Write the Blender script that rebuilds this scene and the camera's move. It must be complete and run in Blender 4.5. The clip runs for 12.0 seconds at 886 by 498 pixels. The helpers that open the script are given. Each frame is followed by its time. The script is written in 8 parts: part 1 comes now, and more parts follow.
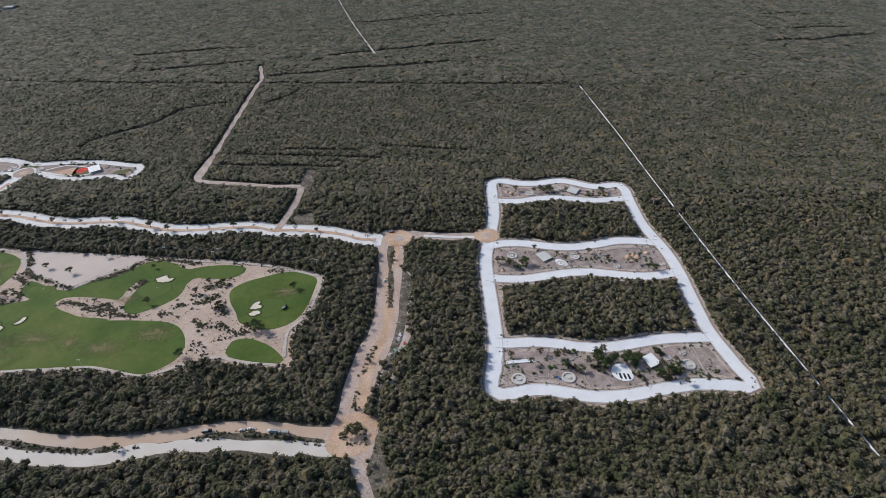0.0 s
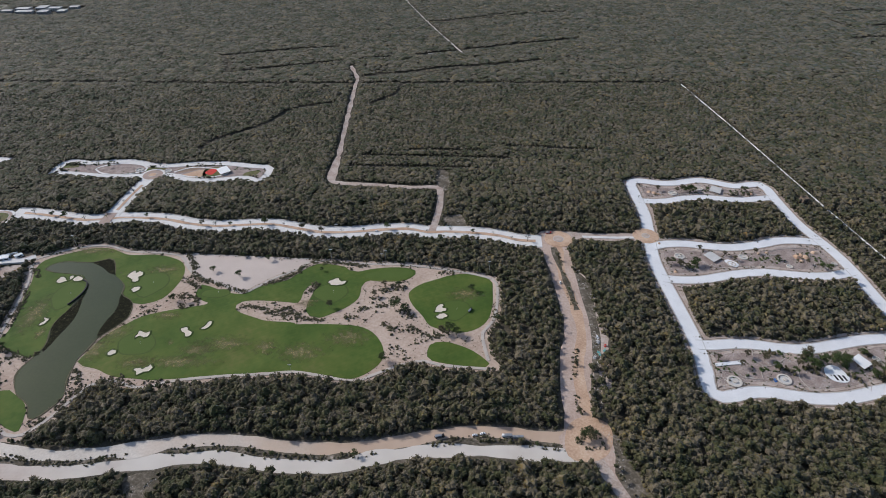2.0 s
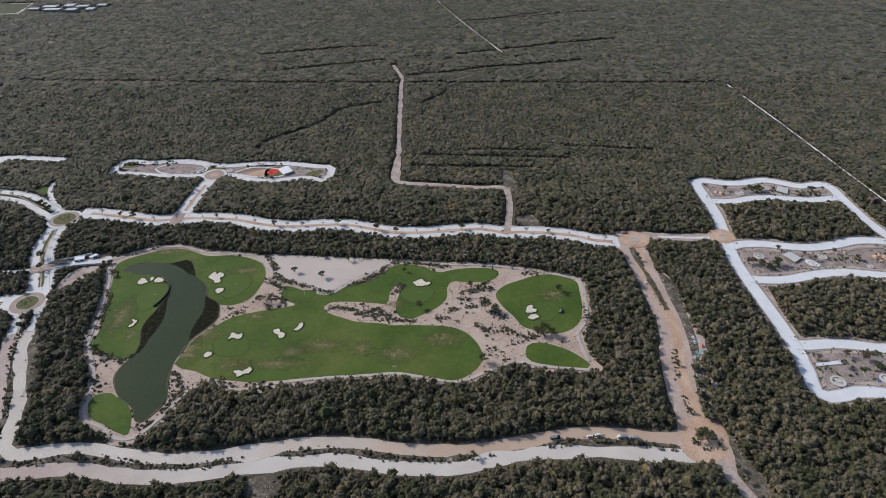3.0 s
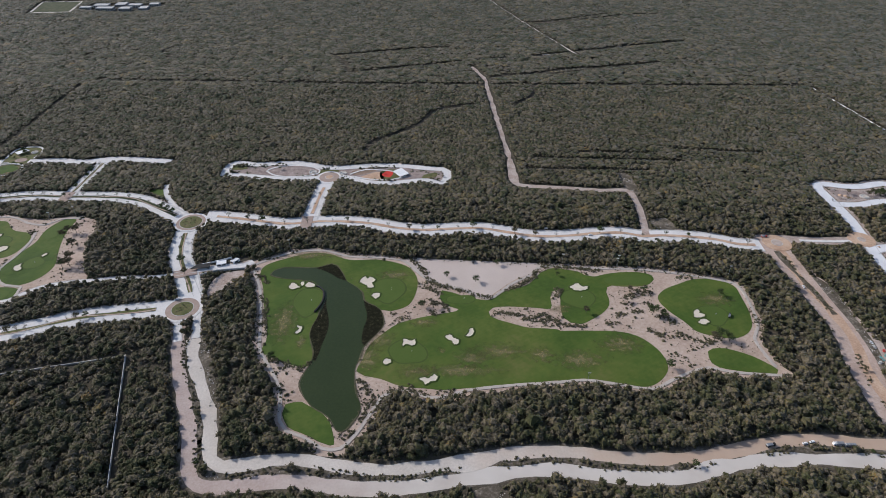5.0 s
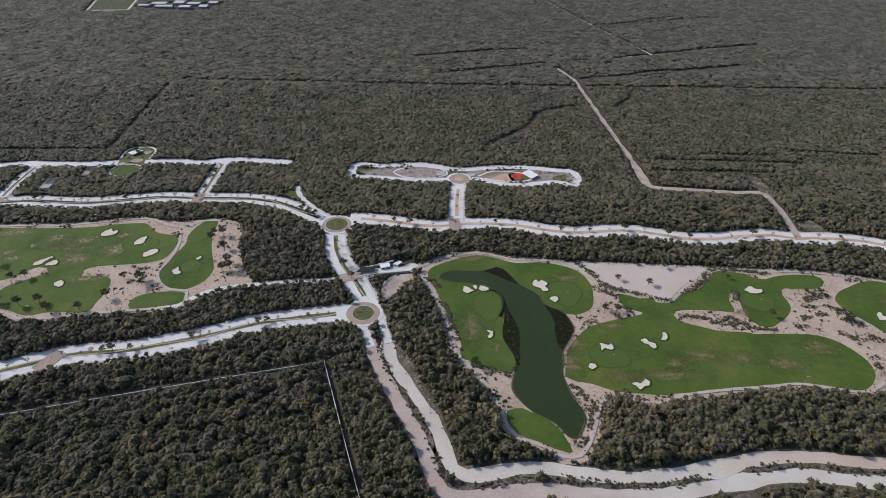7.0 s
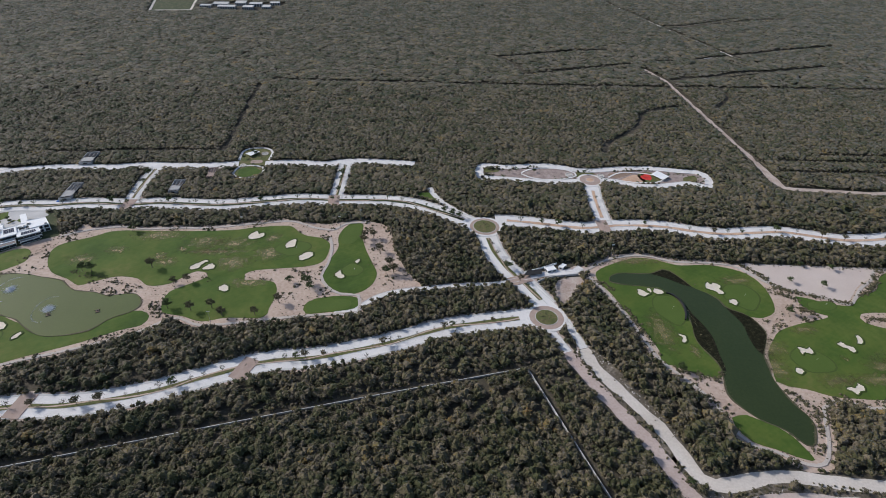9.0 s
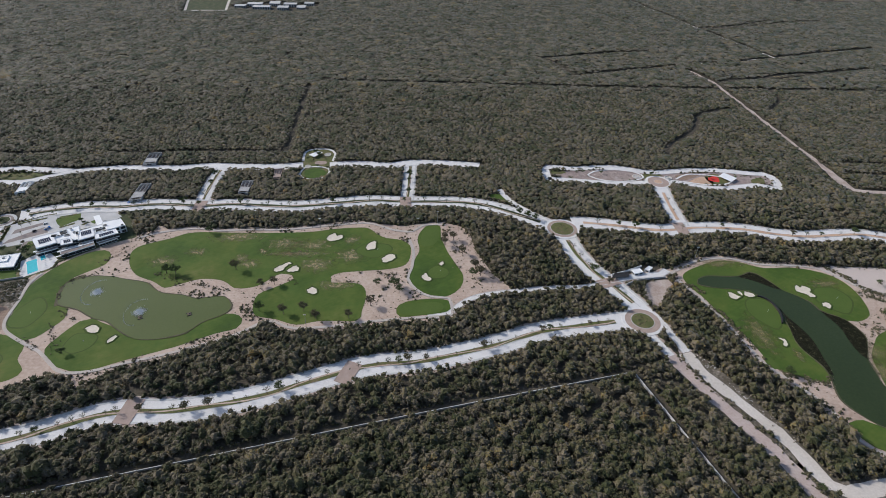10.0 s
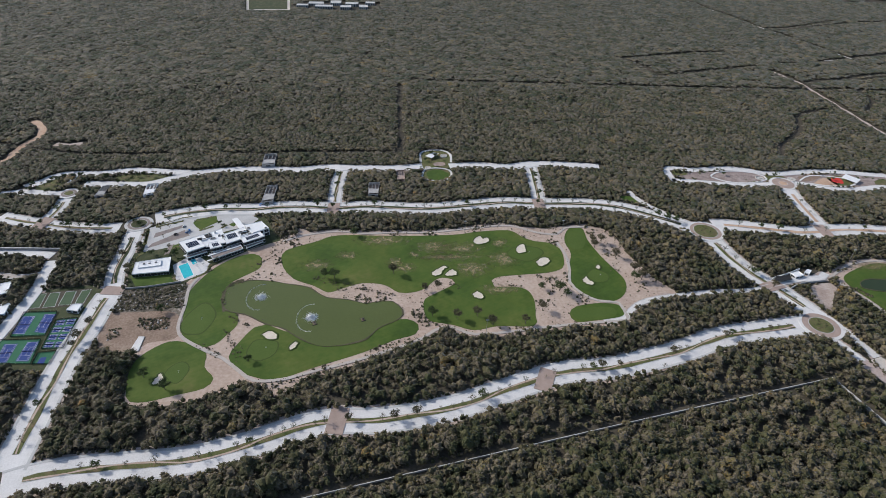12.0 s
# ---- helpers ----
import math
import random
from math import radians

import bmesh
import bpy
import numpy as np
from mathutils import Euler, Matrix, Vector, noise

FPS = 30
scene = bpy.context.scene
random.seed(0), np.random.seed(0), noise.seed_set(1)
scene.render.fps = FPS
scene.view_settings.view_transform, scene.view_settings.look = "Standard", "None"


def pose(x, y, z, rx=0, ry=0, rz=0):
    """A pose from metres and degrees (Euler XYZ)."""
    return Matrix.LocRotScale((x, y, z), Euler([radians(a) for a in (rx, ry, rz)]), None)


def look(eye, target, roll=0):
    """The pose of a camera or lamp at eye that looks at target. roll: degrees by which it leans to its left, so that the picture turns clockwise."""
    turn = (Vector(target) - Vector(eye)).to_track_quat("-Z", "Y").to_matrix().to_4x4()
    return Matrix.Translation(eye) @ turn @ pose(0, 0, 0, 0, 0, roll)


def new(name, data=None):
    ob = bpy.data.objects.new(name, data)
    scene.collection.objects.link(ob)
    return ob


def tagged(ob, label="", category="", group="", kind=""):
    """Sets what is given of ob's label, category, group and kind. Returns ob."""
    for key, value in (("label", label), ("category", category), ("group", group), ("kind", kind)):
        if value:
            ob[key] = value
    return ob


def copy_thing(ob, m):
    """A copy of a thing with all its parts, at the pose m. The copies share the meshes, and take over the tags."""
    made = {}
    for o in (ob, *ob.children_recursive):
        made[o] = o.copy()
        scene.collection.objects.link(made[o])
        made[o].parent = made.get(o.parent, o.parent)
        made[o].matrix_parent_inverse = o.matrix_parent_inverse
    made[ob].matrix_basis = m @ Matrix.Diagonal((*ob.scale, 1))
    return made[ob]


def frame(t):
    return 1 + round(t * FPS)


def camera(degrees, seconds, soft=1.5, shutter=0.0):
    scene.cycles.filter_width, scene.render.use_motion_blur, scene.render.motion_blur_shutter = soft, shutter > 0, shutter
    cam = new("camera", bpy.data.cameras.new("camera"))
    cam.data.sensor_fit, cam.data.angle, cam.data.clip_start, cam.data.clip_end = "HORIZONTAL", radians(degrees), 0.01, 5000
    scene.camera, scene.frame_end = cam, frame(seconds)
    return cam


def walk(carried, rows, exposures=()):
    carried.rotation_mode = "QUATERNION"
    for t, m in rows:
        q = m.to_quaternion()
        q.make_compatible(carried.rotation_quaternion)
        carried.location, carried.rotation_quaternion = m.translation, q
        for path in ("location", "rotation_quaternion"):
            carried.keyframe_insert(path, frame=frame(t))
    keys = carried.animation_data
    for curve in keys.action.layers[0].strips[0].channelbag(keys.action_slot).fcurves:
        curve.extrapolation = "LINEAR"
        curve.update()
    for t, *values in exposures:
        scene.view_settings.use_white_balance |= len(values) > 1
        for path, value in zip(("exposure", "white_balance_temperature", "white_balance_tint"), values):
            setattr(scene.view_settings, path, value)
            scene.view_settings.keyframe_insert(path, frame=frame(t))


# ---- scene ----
cam = camera(73.7, 12.0, 0.8)
PATH = [
    (0, (0.0, 0.0, 155.0), (0.0, 80.694, 95.935), -0.578),
    (0.5, (-17.78, 0.7, 154.4), (-18.16, 81.496, 95.474), -0.818),
    (1, (-34.84, 1.33, 155.02), (-35.332, 82.015, 95.954), -1.028),
    (1.5, (-54.16, 2.03, 155.45), (-54.188, 82.606, 96.225), -0.867),
    (2, (-73.35, 3.1, 155.66), (-72.926, 83.596, 96.325), -0.686),
    (2.5, (-92.09, 3.7, 156.03), (-91.302, 84.133, 96.616), -0.542),
    (3, (-110.87, 4.64, 155.86), (-109.377, 85.049, 96.427), -0.310),
    (5, (-179.42, 10.24, 154.57), (-175.985, 90.719, 95.313), 0.479),
    (5.5, (-198.84, 11.68, 153.59), (-194.654, 92.216, 94.454), 0.734),
    (6, (-217.44, 13.31, 153.22), (-212.812, 93.876, 94.156), 0.917),
    (6.5, (-236.9, 14.98, 152.4), (-231.436, 95.575, 93.456), 1.293),
    (7, (-255.38, 17.04, 151.27), (-249.369, 97.645, 92.396), 1.531),
    (9, (-325.81, 26.39, 145.75), (-318.37, 107.23, 87.349), 1.970),
    (9.5, (-343.26, 28.78, 144.73), (-335.62, 109.675, 86.443), 2.083),
    (10, (-360.59, 31.27, 143.41), (-352.783, 112.235, 85.232), 2.177),
    (10.5, (-377.84, 33.54, 142.1), (-369.87, 114.555, 84.017), 2.180),
    (11, (-393.16, 35.82, 141.26), (-385.011, 116.841, 83.221), 2.214),
    (11.5, (-407.45, 38.1, 140.63), (-399.109, 119.086, 82.561), 2.301),
    (12, (-423.76, 40.6, 139.42), (-415.136, 121.559, 81.368), 2.431),
]
walk(cam, [(t, look(eye, target, roll)) for t, eye, target, roll in PATH], [(0.0, -0.07, 6020, 10), (3.0, -0.15, 6020, 11), (6.0, -0.14, 6020, 12), (9.0, -0.1, 6020, 11), (12.0, -0.06, 6020, 10)])

from mathutils import geometry

# ---- light ----
SUN_HIGH, SUN_FROM = 31.0, Vector((-0.88, 0.47, 0)).normalized()
world = bpy.data.worlds.new("sky")
scene.world = world
world.use_nodes = True
tree = world.node_tree
sky = tree.nodes.new("ShaderNodeTexSky")
sky.sky_type, sky.sun_disc = "NISHITA", False
sky.sun_elevation, sky.sun_rotation = radians(SUN_HIGH), math.atan2(SUN_FROM.x, SUN_FROM.y)
sky.air_density, sky.dust_density = 1.0, 2.0
tree.links.new(sky.outputs[0], tree.nodes["Background"].inputs[0])
tree.nodes["Background"].inputs[1].default_value = 0.135
sun_data = bpy.data.lights.new("sun", "SUN")
sun_data.energy, sun_data.angle, sun_data.color = 3.65, radians(0.6), (1.0, 0.935, 0.85)
sun = new("sun", sun_data)
rise = SUN_FROM * math.cos(radians(SUN_HIGH)) + Vector((0, 0, math.sin(radians(SUN_HIGH))))
sun.matrix_world = look(rise * 300, (0, 0, 0))


# ---- materials ----
def material(name, ramp, scale=1.0, fine=8.0, rough=0.85, bump=0.15, island=0.0, metal=0.0, spec=0.3, objects=0.0, mix=0.5, wave=None, span=(0.3, 0.7), sheen=0.0, translucent=0.0, alpha=1.0, relief=None):
    """Colours of ramp, laid by a coarse and a fine noise; island / objects: how far a piece's own random number shifts it."""
    m = bpy.data.materials.new(name)
    m.use_nodes = True
    nt = m.node_tree
    n, link = nt.nodes, nt.links.new
    bsdf = n["Principled BSDF"]
    geo, big, small = n.new("ShaderNodeNewGeometry"), n.new("ShaderNodeTexNoise"), n.new("ShaderNodeTexNoise")
    big.inputs["Scale"].default_value, big.inputs["Detail"].default_value = scale, 3.0
    small.inputs["Scale"].default_value, small.inputs["Detail"].default_value = fine, 4.0
    link(geo.outputs["Position"], big.inputs["Vector"])
    link(geo.outputs["Position"], small.inputs["Vector"])
    blend = n.new("ShaderNodeMix")
    blend.data_type = "FLOAT"
    blend.inputs[0].default_value = mix
    link(big.outputs[0], blend.inputs[2])
    link(small.outputs[0], blend.inputs[3])
    value = blend.outputs[0]
    stretch = n.new("ShaderNodeMapRange")
    stretch.inputs[1].default_value, stretch.inputs[2].default_value = span
    link(value, stretch.inputs[0])
    value = stretch.outputs[0]

    def shift(source, amount):
        a = n.new("ShaderNodeMix")
        a.data_type = "FLOAT"
        a.inputs[0].default_value = amount
        link(value, a.inputs[2])
        link(source, a.inputs[3])
        return a.outputs[0]

    if island:
        value = shift(geo.outputs["Random Per Island"], island)
    if objects:
        value = shift(n.new("ShaderNodeObjectInfo").outputs["Random"], objects)
    if wave:
        stripes = n.new("ShaderNodeTexWave")
        stripes.inputs["Scale"].default_value, stripes.inputs["Distortion"].default_value = wave[0], 1.5
        turn = n.new("ShaderNodeMapping")
        turn.inputs["Rotation"].default_value = (0, 0, radians(wave[1]))
        link(geo.outputs["Position"], turn.inputs[0])
        link(turn.outputs[0], stripes.inputs["Vector"])
        value = shift(stripes.outputs["Fac"], wave[2])
    colours = n.new("ShaderNodeValToRGB")
    e = colours.color_ramp.elements
    for i, (at, c) in enumerate(ramp):
        el = e[i] if i < 2 else e.new(at)
        el.position, el.color = at, (*c, 1)
    link(value, colours.inputs[0])
    link(colours.outputs[0], bsdf.inputs["Base Color"])
    bsdf.inputs["Roughness"].default_value, bsdf.inputs["Metallic"].default_value = rough, metal
    bsdf.inputs["Specular IOR Level"].default_value = spec
    bsdf.inputs["Alpha"].default_value = alpha
    if sheen:
        bsdf.inputs["Sheen Weight"].default_value, bsdf.inputs["Sheen Roughness"].default_value = sheen, 0.4
        # bluish tint puts distant haze into the sheen at grazing angles
        bsdf.inputs["Sheen Tint"].default_value = (0.62, 0.78, 1.0, 1)
    if translucent:
        glow, both = n.new("ShaderNodeBsdfTranslucent"), n.new("ShaderNodeMixShader")
        both.inputs[0].default_value = translucent
        link(colours.outputs[0], glow.inputs["Color"])
        link(bsdf.outputs[0], both.inputs[1])
        link(glow.outputs[0], both.inputs[2])
        link(both.outputs[0], n["Material Output"].inputs["Surface"])
    if bump:
        b = n.new("ShaderNodeBump")
        b.inputs["Strength"].default_value, b.inputs["Distance"].default_value = bump, 0.2
        link(small.outputs[0], b.inputs["Height"])
        link(b.outputs[0], bsdf.inputs["Normal"])
        if relief:
            clumps, coarse = n.new("ShaderNodeTexNoise"), n.new("ShaderNodeBump")
            clumps.inputs["Scale"].default_value, clumps.inputs["Detail"].default_value = relief[0], 2.0
            link(geo.outputs["Position"], clumps.inputs["Vector"])
            coarse.inputs["Strength"].default_value, coarse.inputs["Distance"].default_value = 0.7, relief[1]
            link(clumps.outputs[0], coarse.inputs["Height"])
            link(coarse.outputs[0], b.inputs["Normal"])
    return m


def two(a, b):
    return [(0.0, a), (1.0, b)]


CANOPY = [(0.0, (0.036, 0.045, 0.018)), (0.2, (0.058, 0.062, 0.025)), (0.4, (0.082, 0.078, 0.035)), (0.56, (0.113, 0.094, 0.052)), (0.7, (0.169, 0.138, 0.107)), (0.8, (0.145, 0.126, 0.044)), (0.92, (0.181, 0.123, 0.046)), (1.0, (0.249, 0.131, 0.05))]
M_CANOPY = material("dry_canopy", CANOPY, 0.085, 3.2, 0.8, 0.9, island=0.45, mix=0.5, span=(0.36, 0.64), spec=0.15, sheen=0.15, translucent=0.12, relief=(1.3, 0.6))
M_LEAF = material("green_leaves", two((0.03, 0.05, 0.012), (0.075, 0.1, 0.03)), 0.3, 3, 0.7, 0.5, island=0.5)
M_SHRUB = material("shrub_leaves", [(0.0, (0.046, 0.048, 0.026)), (0.45, (0.092, 0.086, 0.05)), (0.8, (0.15, 0.125, 0.078)), (1.0, (0.2, 0.16, 0.1))], 0.3, 3, 0.85, 0.5, island=0.6, spec=0.1)
M_BARK = material("bark", two((0.09, 0.075, 0.06), (0.2, 0.17, 0.14)), 2, 14, 0.9, 0.4)
M_LITTER = material("leaf_litter", [(0.0, (0.035, 0.032, 0.02)), (0.5, (0.07, 0.06, 0.042)), (1.0, (0.13, 0.108, 0.08))], 0.06, 1.5, 0.95, 0.4)
M_EARTH = material("pale_earth", [(0.0, (0.25, 0.18, 0.145)), (0.45, (0.4, 0.32, 0.27)), (1.0, (0.55, 0.48, 0.425))], 0.22, 1.6, 0.95, 0.3)
M_ORANGE = material("orange_earth", [(0.0, (0.35, 0.218, 0.14)), (0.5, (0.5, 0.342, 0.235)), (1.0, (0.61, 0.465, 0.345))], 0.12, 1.4, 0.95, 0.12)
M_SAND = material("waste_sand", [(0.0, (0.33, 0.238, 0.183)), (0.5, (0.452, 0.348, 0.277)), (1.0, (0.555, 0.447, 0.37))], 0.07, 0.9, 0.95, 0.04)
M_BUNKER = material("bunker_sand", two((0.56, 0.49, 0.39), (0.7, 0.63, 0.53)), 0.6, 5, 0.95, 0.2)
M_FAIRWAY = material("fairway_grass", [(0.0, (0.033, 0.065, 0.008)), (0.35, (0.055, 0.096, 0.012)), (0.65, (0.085, 0.116, 0.019)), (1.0, (0.14, 0.134, 0.042))], 0.045, 0.5, 0.9, 0.15, mix=0.3, wave=(0.22, 62, 0.04), span=(0.28, 0.74), relief=(0.07, 1.8))
M_GREEN = material("putting_grass", two((0.06, 0.098, 0.015), (0.079, 0.118, 0.021)), 0.15, 2, 0.9, 0.1)
M_COLLAR = material("collar_grass", two((0.042, 0.068, 0.011), (0.06, 0.086, 0.016)), 0.2, 2, 0.9, 0.2)
M_VERGE = material("verge_grass", [(0.0, (0.055, 0.08, 0.018)), (0.5, (0.11, 0.115, 0.04)), (0.8, (0.17, 0.125, 0.07)), (1.0, (0.3, 0.23, 0.16))], 0.28, 2, 0.9, 0.3)
M_LOT = material("lot_earth", [(0.0, (0.13, 0.1, 0.085)), (0.35, (0.25, 0.195, 0.17)), (0.7, (0.35, 0.285, 0.255)), (1.0, (0.5, 0.435, 0.4))], 0.3, 2.4, 0.95, 0.3)
M_BROWN = material("brown_earth", [(0.0, (0.15, 0.105, 0.075)), (0.5, (0.26, 0.185, 0.135)), (1.0, (0.36, 0.28, 0.215))], 0.16, 1.4, 0.95, 0.2)
M_GARDEN = material("garden_green", [(0.0, (0.026, 0.034, 0.013)), (0.5, (0.05, 0.062, 0.023)), (0.8, (0.085, 0.082, 0.042)), (1.0, (0.16, 0.135, 0.095))], 0.3, 2.2, 0.9, 0.3)
M_CONCRETE = material("pale_concrete", [(0.0, (0.5, 0.48, 0.455)), (0.35, (0.62, 0.6, 0.575)), (1.0, (0.74, 0.72, 0.695))], 0.15, 2.2, 0.9, 0.05)
M_NEW = material("new_concrete", two((0.62, 0.62, 0.625), (0.76, 0.76, 0.765)), 0.2, 2.5, 0.9, 0.08)
M_TRENCH = material("brown_edging", two((0.12, 0.085, 0.06), (0.22, 0.17, 0.13)), 0.4, 4, 0.95, 0.2)
M_KERB = material("kerb_concrete", two((0.44, 0.43, 0.41), (0.56, 0.55, 0.53)), 0.4, 4, 0.9, 0.1)
M_GRAVEL = material("white_gravel", two((0.44, 0.395, 0.345), (0.63, 0.58, 0.52)), 0.1, 1.8, 0.95, 0.3)
M_PATH = material("path_concrete", two((0.38, 0.33, 0.29), (0.52, 0.47, 0.42)), 0.2, 3, 0.9, 0.1)
M_PAVER = material("clay_pavers", two((0.3, 0.22, 0.18), (0.42, 0.33, 0.28)), 0.5, 6, 0.9, 0.1)
M_WATER = material("green_water", two((0.027, 0.04, 0.012), (0.039, 0.053, 0.017)), 0.05, 1.2, 0.08, 0.02, spec=0.3)
M_ALGAE = material("algae_water", two((0.088, 0.106, 0.027), (0.104, 0.123, 0.034)), 0.05, 1.2, 0.1, 0.02, spec=0.4)
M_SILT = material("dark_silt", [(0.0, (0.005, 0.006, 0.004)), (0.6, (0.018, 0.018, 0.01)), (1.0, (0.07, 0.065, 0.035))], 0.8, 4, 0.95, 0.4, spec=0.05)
M_BANK = material("wet_bank", two((0.035, 0.04, 0.015), (0.12, 0.1, 0.06)), 0.3, 2, 0.9, 0.2)
M_WHITE = material("white_render", two((0.7, 0.7, 0.69), (0.82, 0.82, 0.81)), 0.5, 5, 0.7, 0.05)
M_GREY = material("raw_concrete", two((0.28, 0.27, 0.26), (0.45, 0.44, 0.42)), 0.5, 4, 0.9, 0.15)
M_DARK = material("dark_rubber", two((0.015, 0.015, 0.016), (0.03, 0.03, 0.03)), 2, 8, 0.8, 0.05)
M_PARK = material("grey_pavers", two((0.2, 0.165, 0.15), (0.29, 0.245, 0.22)), 0.5, 6, 0.9, 0.1)
M_PINK = material("pink_earth", [(0.0, (0.34, 0.242, 0.192)), (0.5, (0.455, 0.345, 0.282)), (1.0, (0.555, 0.448, 0.382))], 0.1, 1.2, 0.95, 0.1)
M_SCRUB = material("scrub_earth", [(0.0, (0.05, 0.044, 0.03)), (0.45, (0.105, 0.088, 0.065)), (0.75, (0.2, 0.17, 0.135)), (1.0, (0.42, 0.37, 0.32))], 0.25, 1.1, 0.95, 0.2)


def merging(name, west, east, x0, x1):
    """Road earth that changes from one colour to another along the road, in blotches."""
    m = material(name, two(*west), 0.1, 1.4, 0.95, 0.1)
    nt = m.node_tree
    n, link = nt.nodes, nt.links.new
    bsdf = n["Principled BSDF"]
    first = bsdf.inputs["Base Color"].links[0].from_socket
    where, split, blotch = n.new("ShaderNodeNewGeometry"), n.new("ShaderNodeSeparateXYZ"), n.new("ShaderNodeTexNoise")
    link(where.outputs["Position"], split.inputs[0])
    link(where.outputs["Position"], blotch.inputs["Vector"])
    blotch.inputs["Scale"].default_value, blotch.inputs["Detail"].default_value = 0.09, 4.0
    along, both, cut = n.new("ShaderNodeMapRange"), n.new("ShaderNodeMath"), n.new("ShaderNodeMapRange")
    along.inputs[1].default_value, along.inputs[2].default_value = x0, x1
    link(split.outputs[0], along.inputs[0])
    both.operation = "ADD"
    link(along.outputs[0], both.inputs[0])
    link(blotch.outputs[0], both.inputs[1])
    cut.inputs[1].default_value, cut.inputs[2].default_value = 0.6, 1.4
    link(both.outputs[0], cut.inputs[0])
    second, mix = n.new("ShaderNodeMix"), n.new("ShaderNodeMix")
    for k, c in ((second, east), (mix, None)):
        k.data_type = "RGBA"
    second.inputs[6].default_value, second.inputs[7].default_value = (*east[0], 1), (*east[1], 1)
    link(blotch.outputs[0], second.inputs[0])
    link(cut.outputs[0], mix.inputs[0])
    link(first, mix.inputs[6])
    link(second.outputs[2], mix.inputs[7])
    link(mix.outputs[2], bsdf.inputs["Base Color"])
    return m


M_CREAM_TO_ORANGE = merging("cream_to_orange_earth", ((0.46, 0.41, 0.355), (0.64, 0.585, 0.52)), ((0.38, 0.265, 0.185), (0.56, 0.43, 0.33)), -175, -95)
M_PINK_TO_WHITE = merging("pink_to_white_earth", ((0.37, 0.285, 0.245), (0.52, 0.43, 0.385)), ((0.48, 0.435, 0.385), (0.66, 0.61, 0.55)), -225, -180)
M_FORECOURT = material("worn_concrete", two((0.4, 0.39, 0.375), (0.56, 0.55, 0.53)), 0.2, 2.5, 0.9, 0.08)
M_ROCK = material("limestone_rubble", two((0.32, 0.295, 0.27), (0.6, 0.57, 0.53)), 1, 6, 0.95, 0.4, island=0.5)


# ---- builders ----
def spline(points, step=2.0, closed=False):
    """Points along a smooth curve through the given ones."""
    p = [Vector((x, y)) for x, y in points]
    n, out = len(p), []
    for i in range(n if closed else n - 1):
        get = (lambda k: p[k % n]) if closed else (lambda k: p[min(max(k, 0), n - 1)])
        a, b, c, d = get(i - 1), get(i), get(i + 1), get(i + 2)
        parts = max(1, int((c - b).length / step))
        for k in range(parts):
            u = k / parts
            q = 0.5 * (2 * b + (c - a) * u + (2 * a - 5 * b + 4 * c - d) * u * u + (3 * b - a - 3 * c + d) * u**3)
            out.append((q.x, q.y))
    if not closed:
        out.append(tuple(p[-1]))
    return out


CELL, GX, GY = 0.5, -980.0, 60.0
CLEAR = np.zeros((1340, 3080), bool)
LAWNS, SANDS = np.zeros_like(CLEAR), np.zeros_like(CLEAR)


def stamp(grid, outline):
    """Marks the cells inside a closed outline."""
    p = np.array(outline)
    q = np.roll(p, -1, 0)
    rows = np.arange(max(0, int((p[:, 1].min() - GY) / CELL)), min(grid.shape[0], int((p[:, 1].max() - GY) / CELL) + 1))
    for r in rows:
        y = GY + (r + 0.5) * CELL
        cut = (p[:, 1] > y) != (q[:, 1] > y)
        xs = np.sort(p[cut, 0] + (y - p[cut, 1]) / (q[cut, 1] - p[cut, 1]) * (q[cut, 0] - p[cut, 0]))
        for a, b in zip(xs[::2], xs[1::2]):
            grid[r, max(0, int((a - GX) / CELL + 0.5)) : max(0, int((b - GX) / CELL + 0.5))] = True


def inside(grid, x, y):
    c, r = ((np.asarray(x) - GX) / CELL).astype(int), ((np.asarray(y) - GY) / CELL).astype(int)
    ok = (c >= 0) & (r >= 0) & (c < grid.shape[1]) & (r < grid.shape[0])
    return ok & grid[r.clip(0, grid.shape[0] - 1), c.clip(0, grid.shape[1] - 1)]


def offset_line(line, by):
    p = np.array(line)
    t = np.gradient(p, axis=0)
    t /= np.linalg.norm(t, axis=1)[:, None] + 1e-9
    return p + np.c_[-t[:, 1], t[:, 0]] * (by[:, None] if isinstance(by, np.ndarray) else by)


def mesh_from(name, verts, faces, mat, smooth=False):
    me = bpy.data.meshes.new(name)
    me.from_pydata([tuple(map(float, v)) for v in verts], [], faces)
    me.polygons.foreach_set("use_smooth", [smooth] * len(faces))
    me.materials.append(mat)
    me.update()
    return me


def clear_ribbon(line, width):
    a, b = offset_line(line, width / 2), offset_line(line, -width / 2)
    for i in range(len(line) - 1):
        stamp(CLEAR, [a[i], a[i + 1], b[i + 1], b[i]])
    for x, y in line:
        stamp(CLEAR, [(x + math.cos(k) * width / 2, y + math.sin(k) * width / 2) for k in np.arange(0, 6.28, 0.8)])


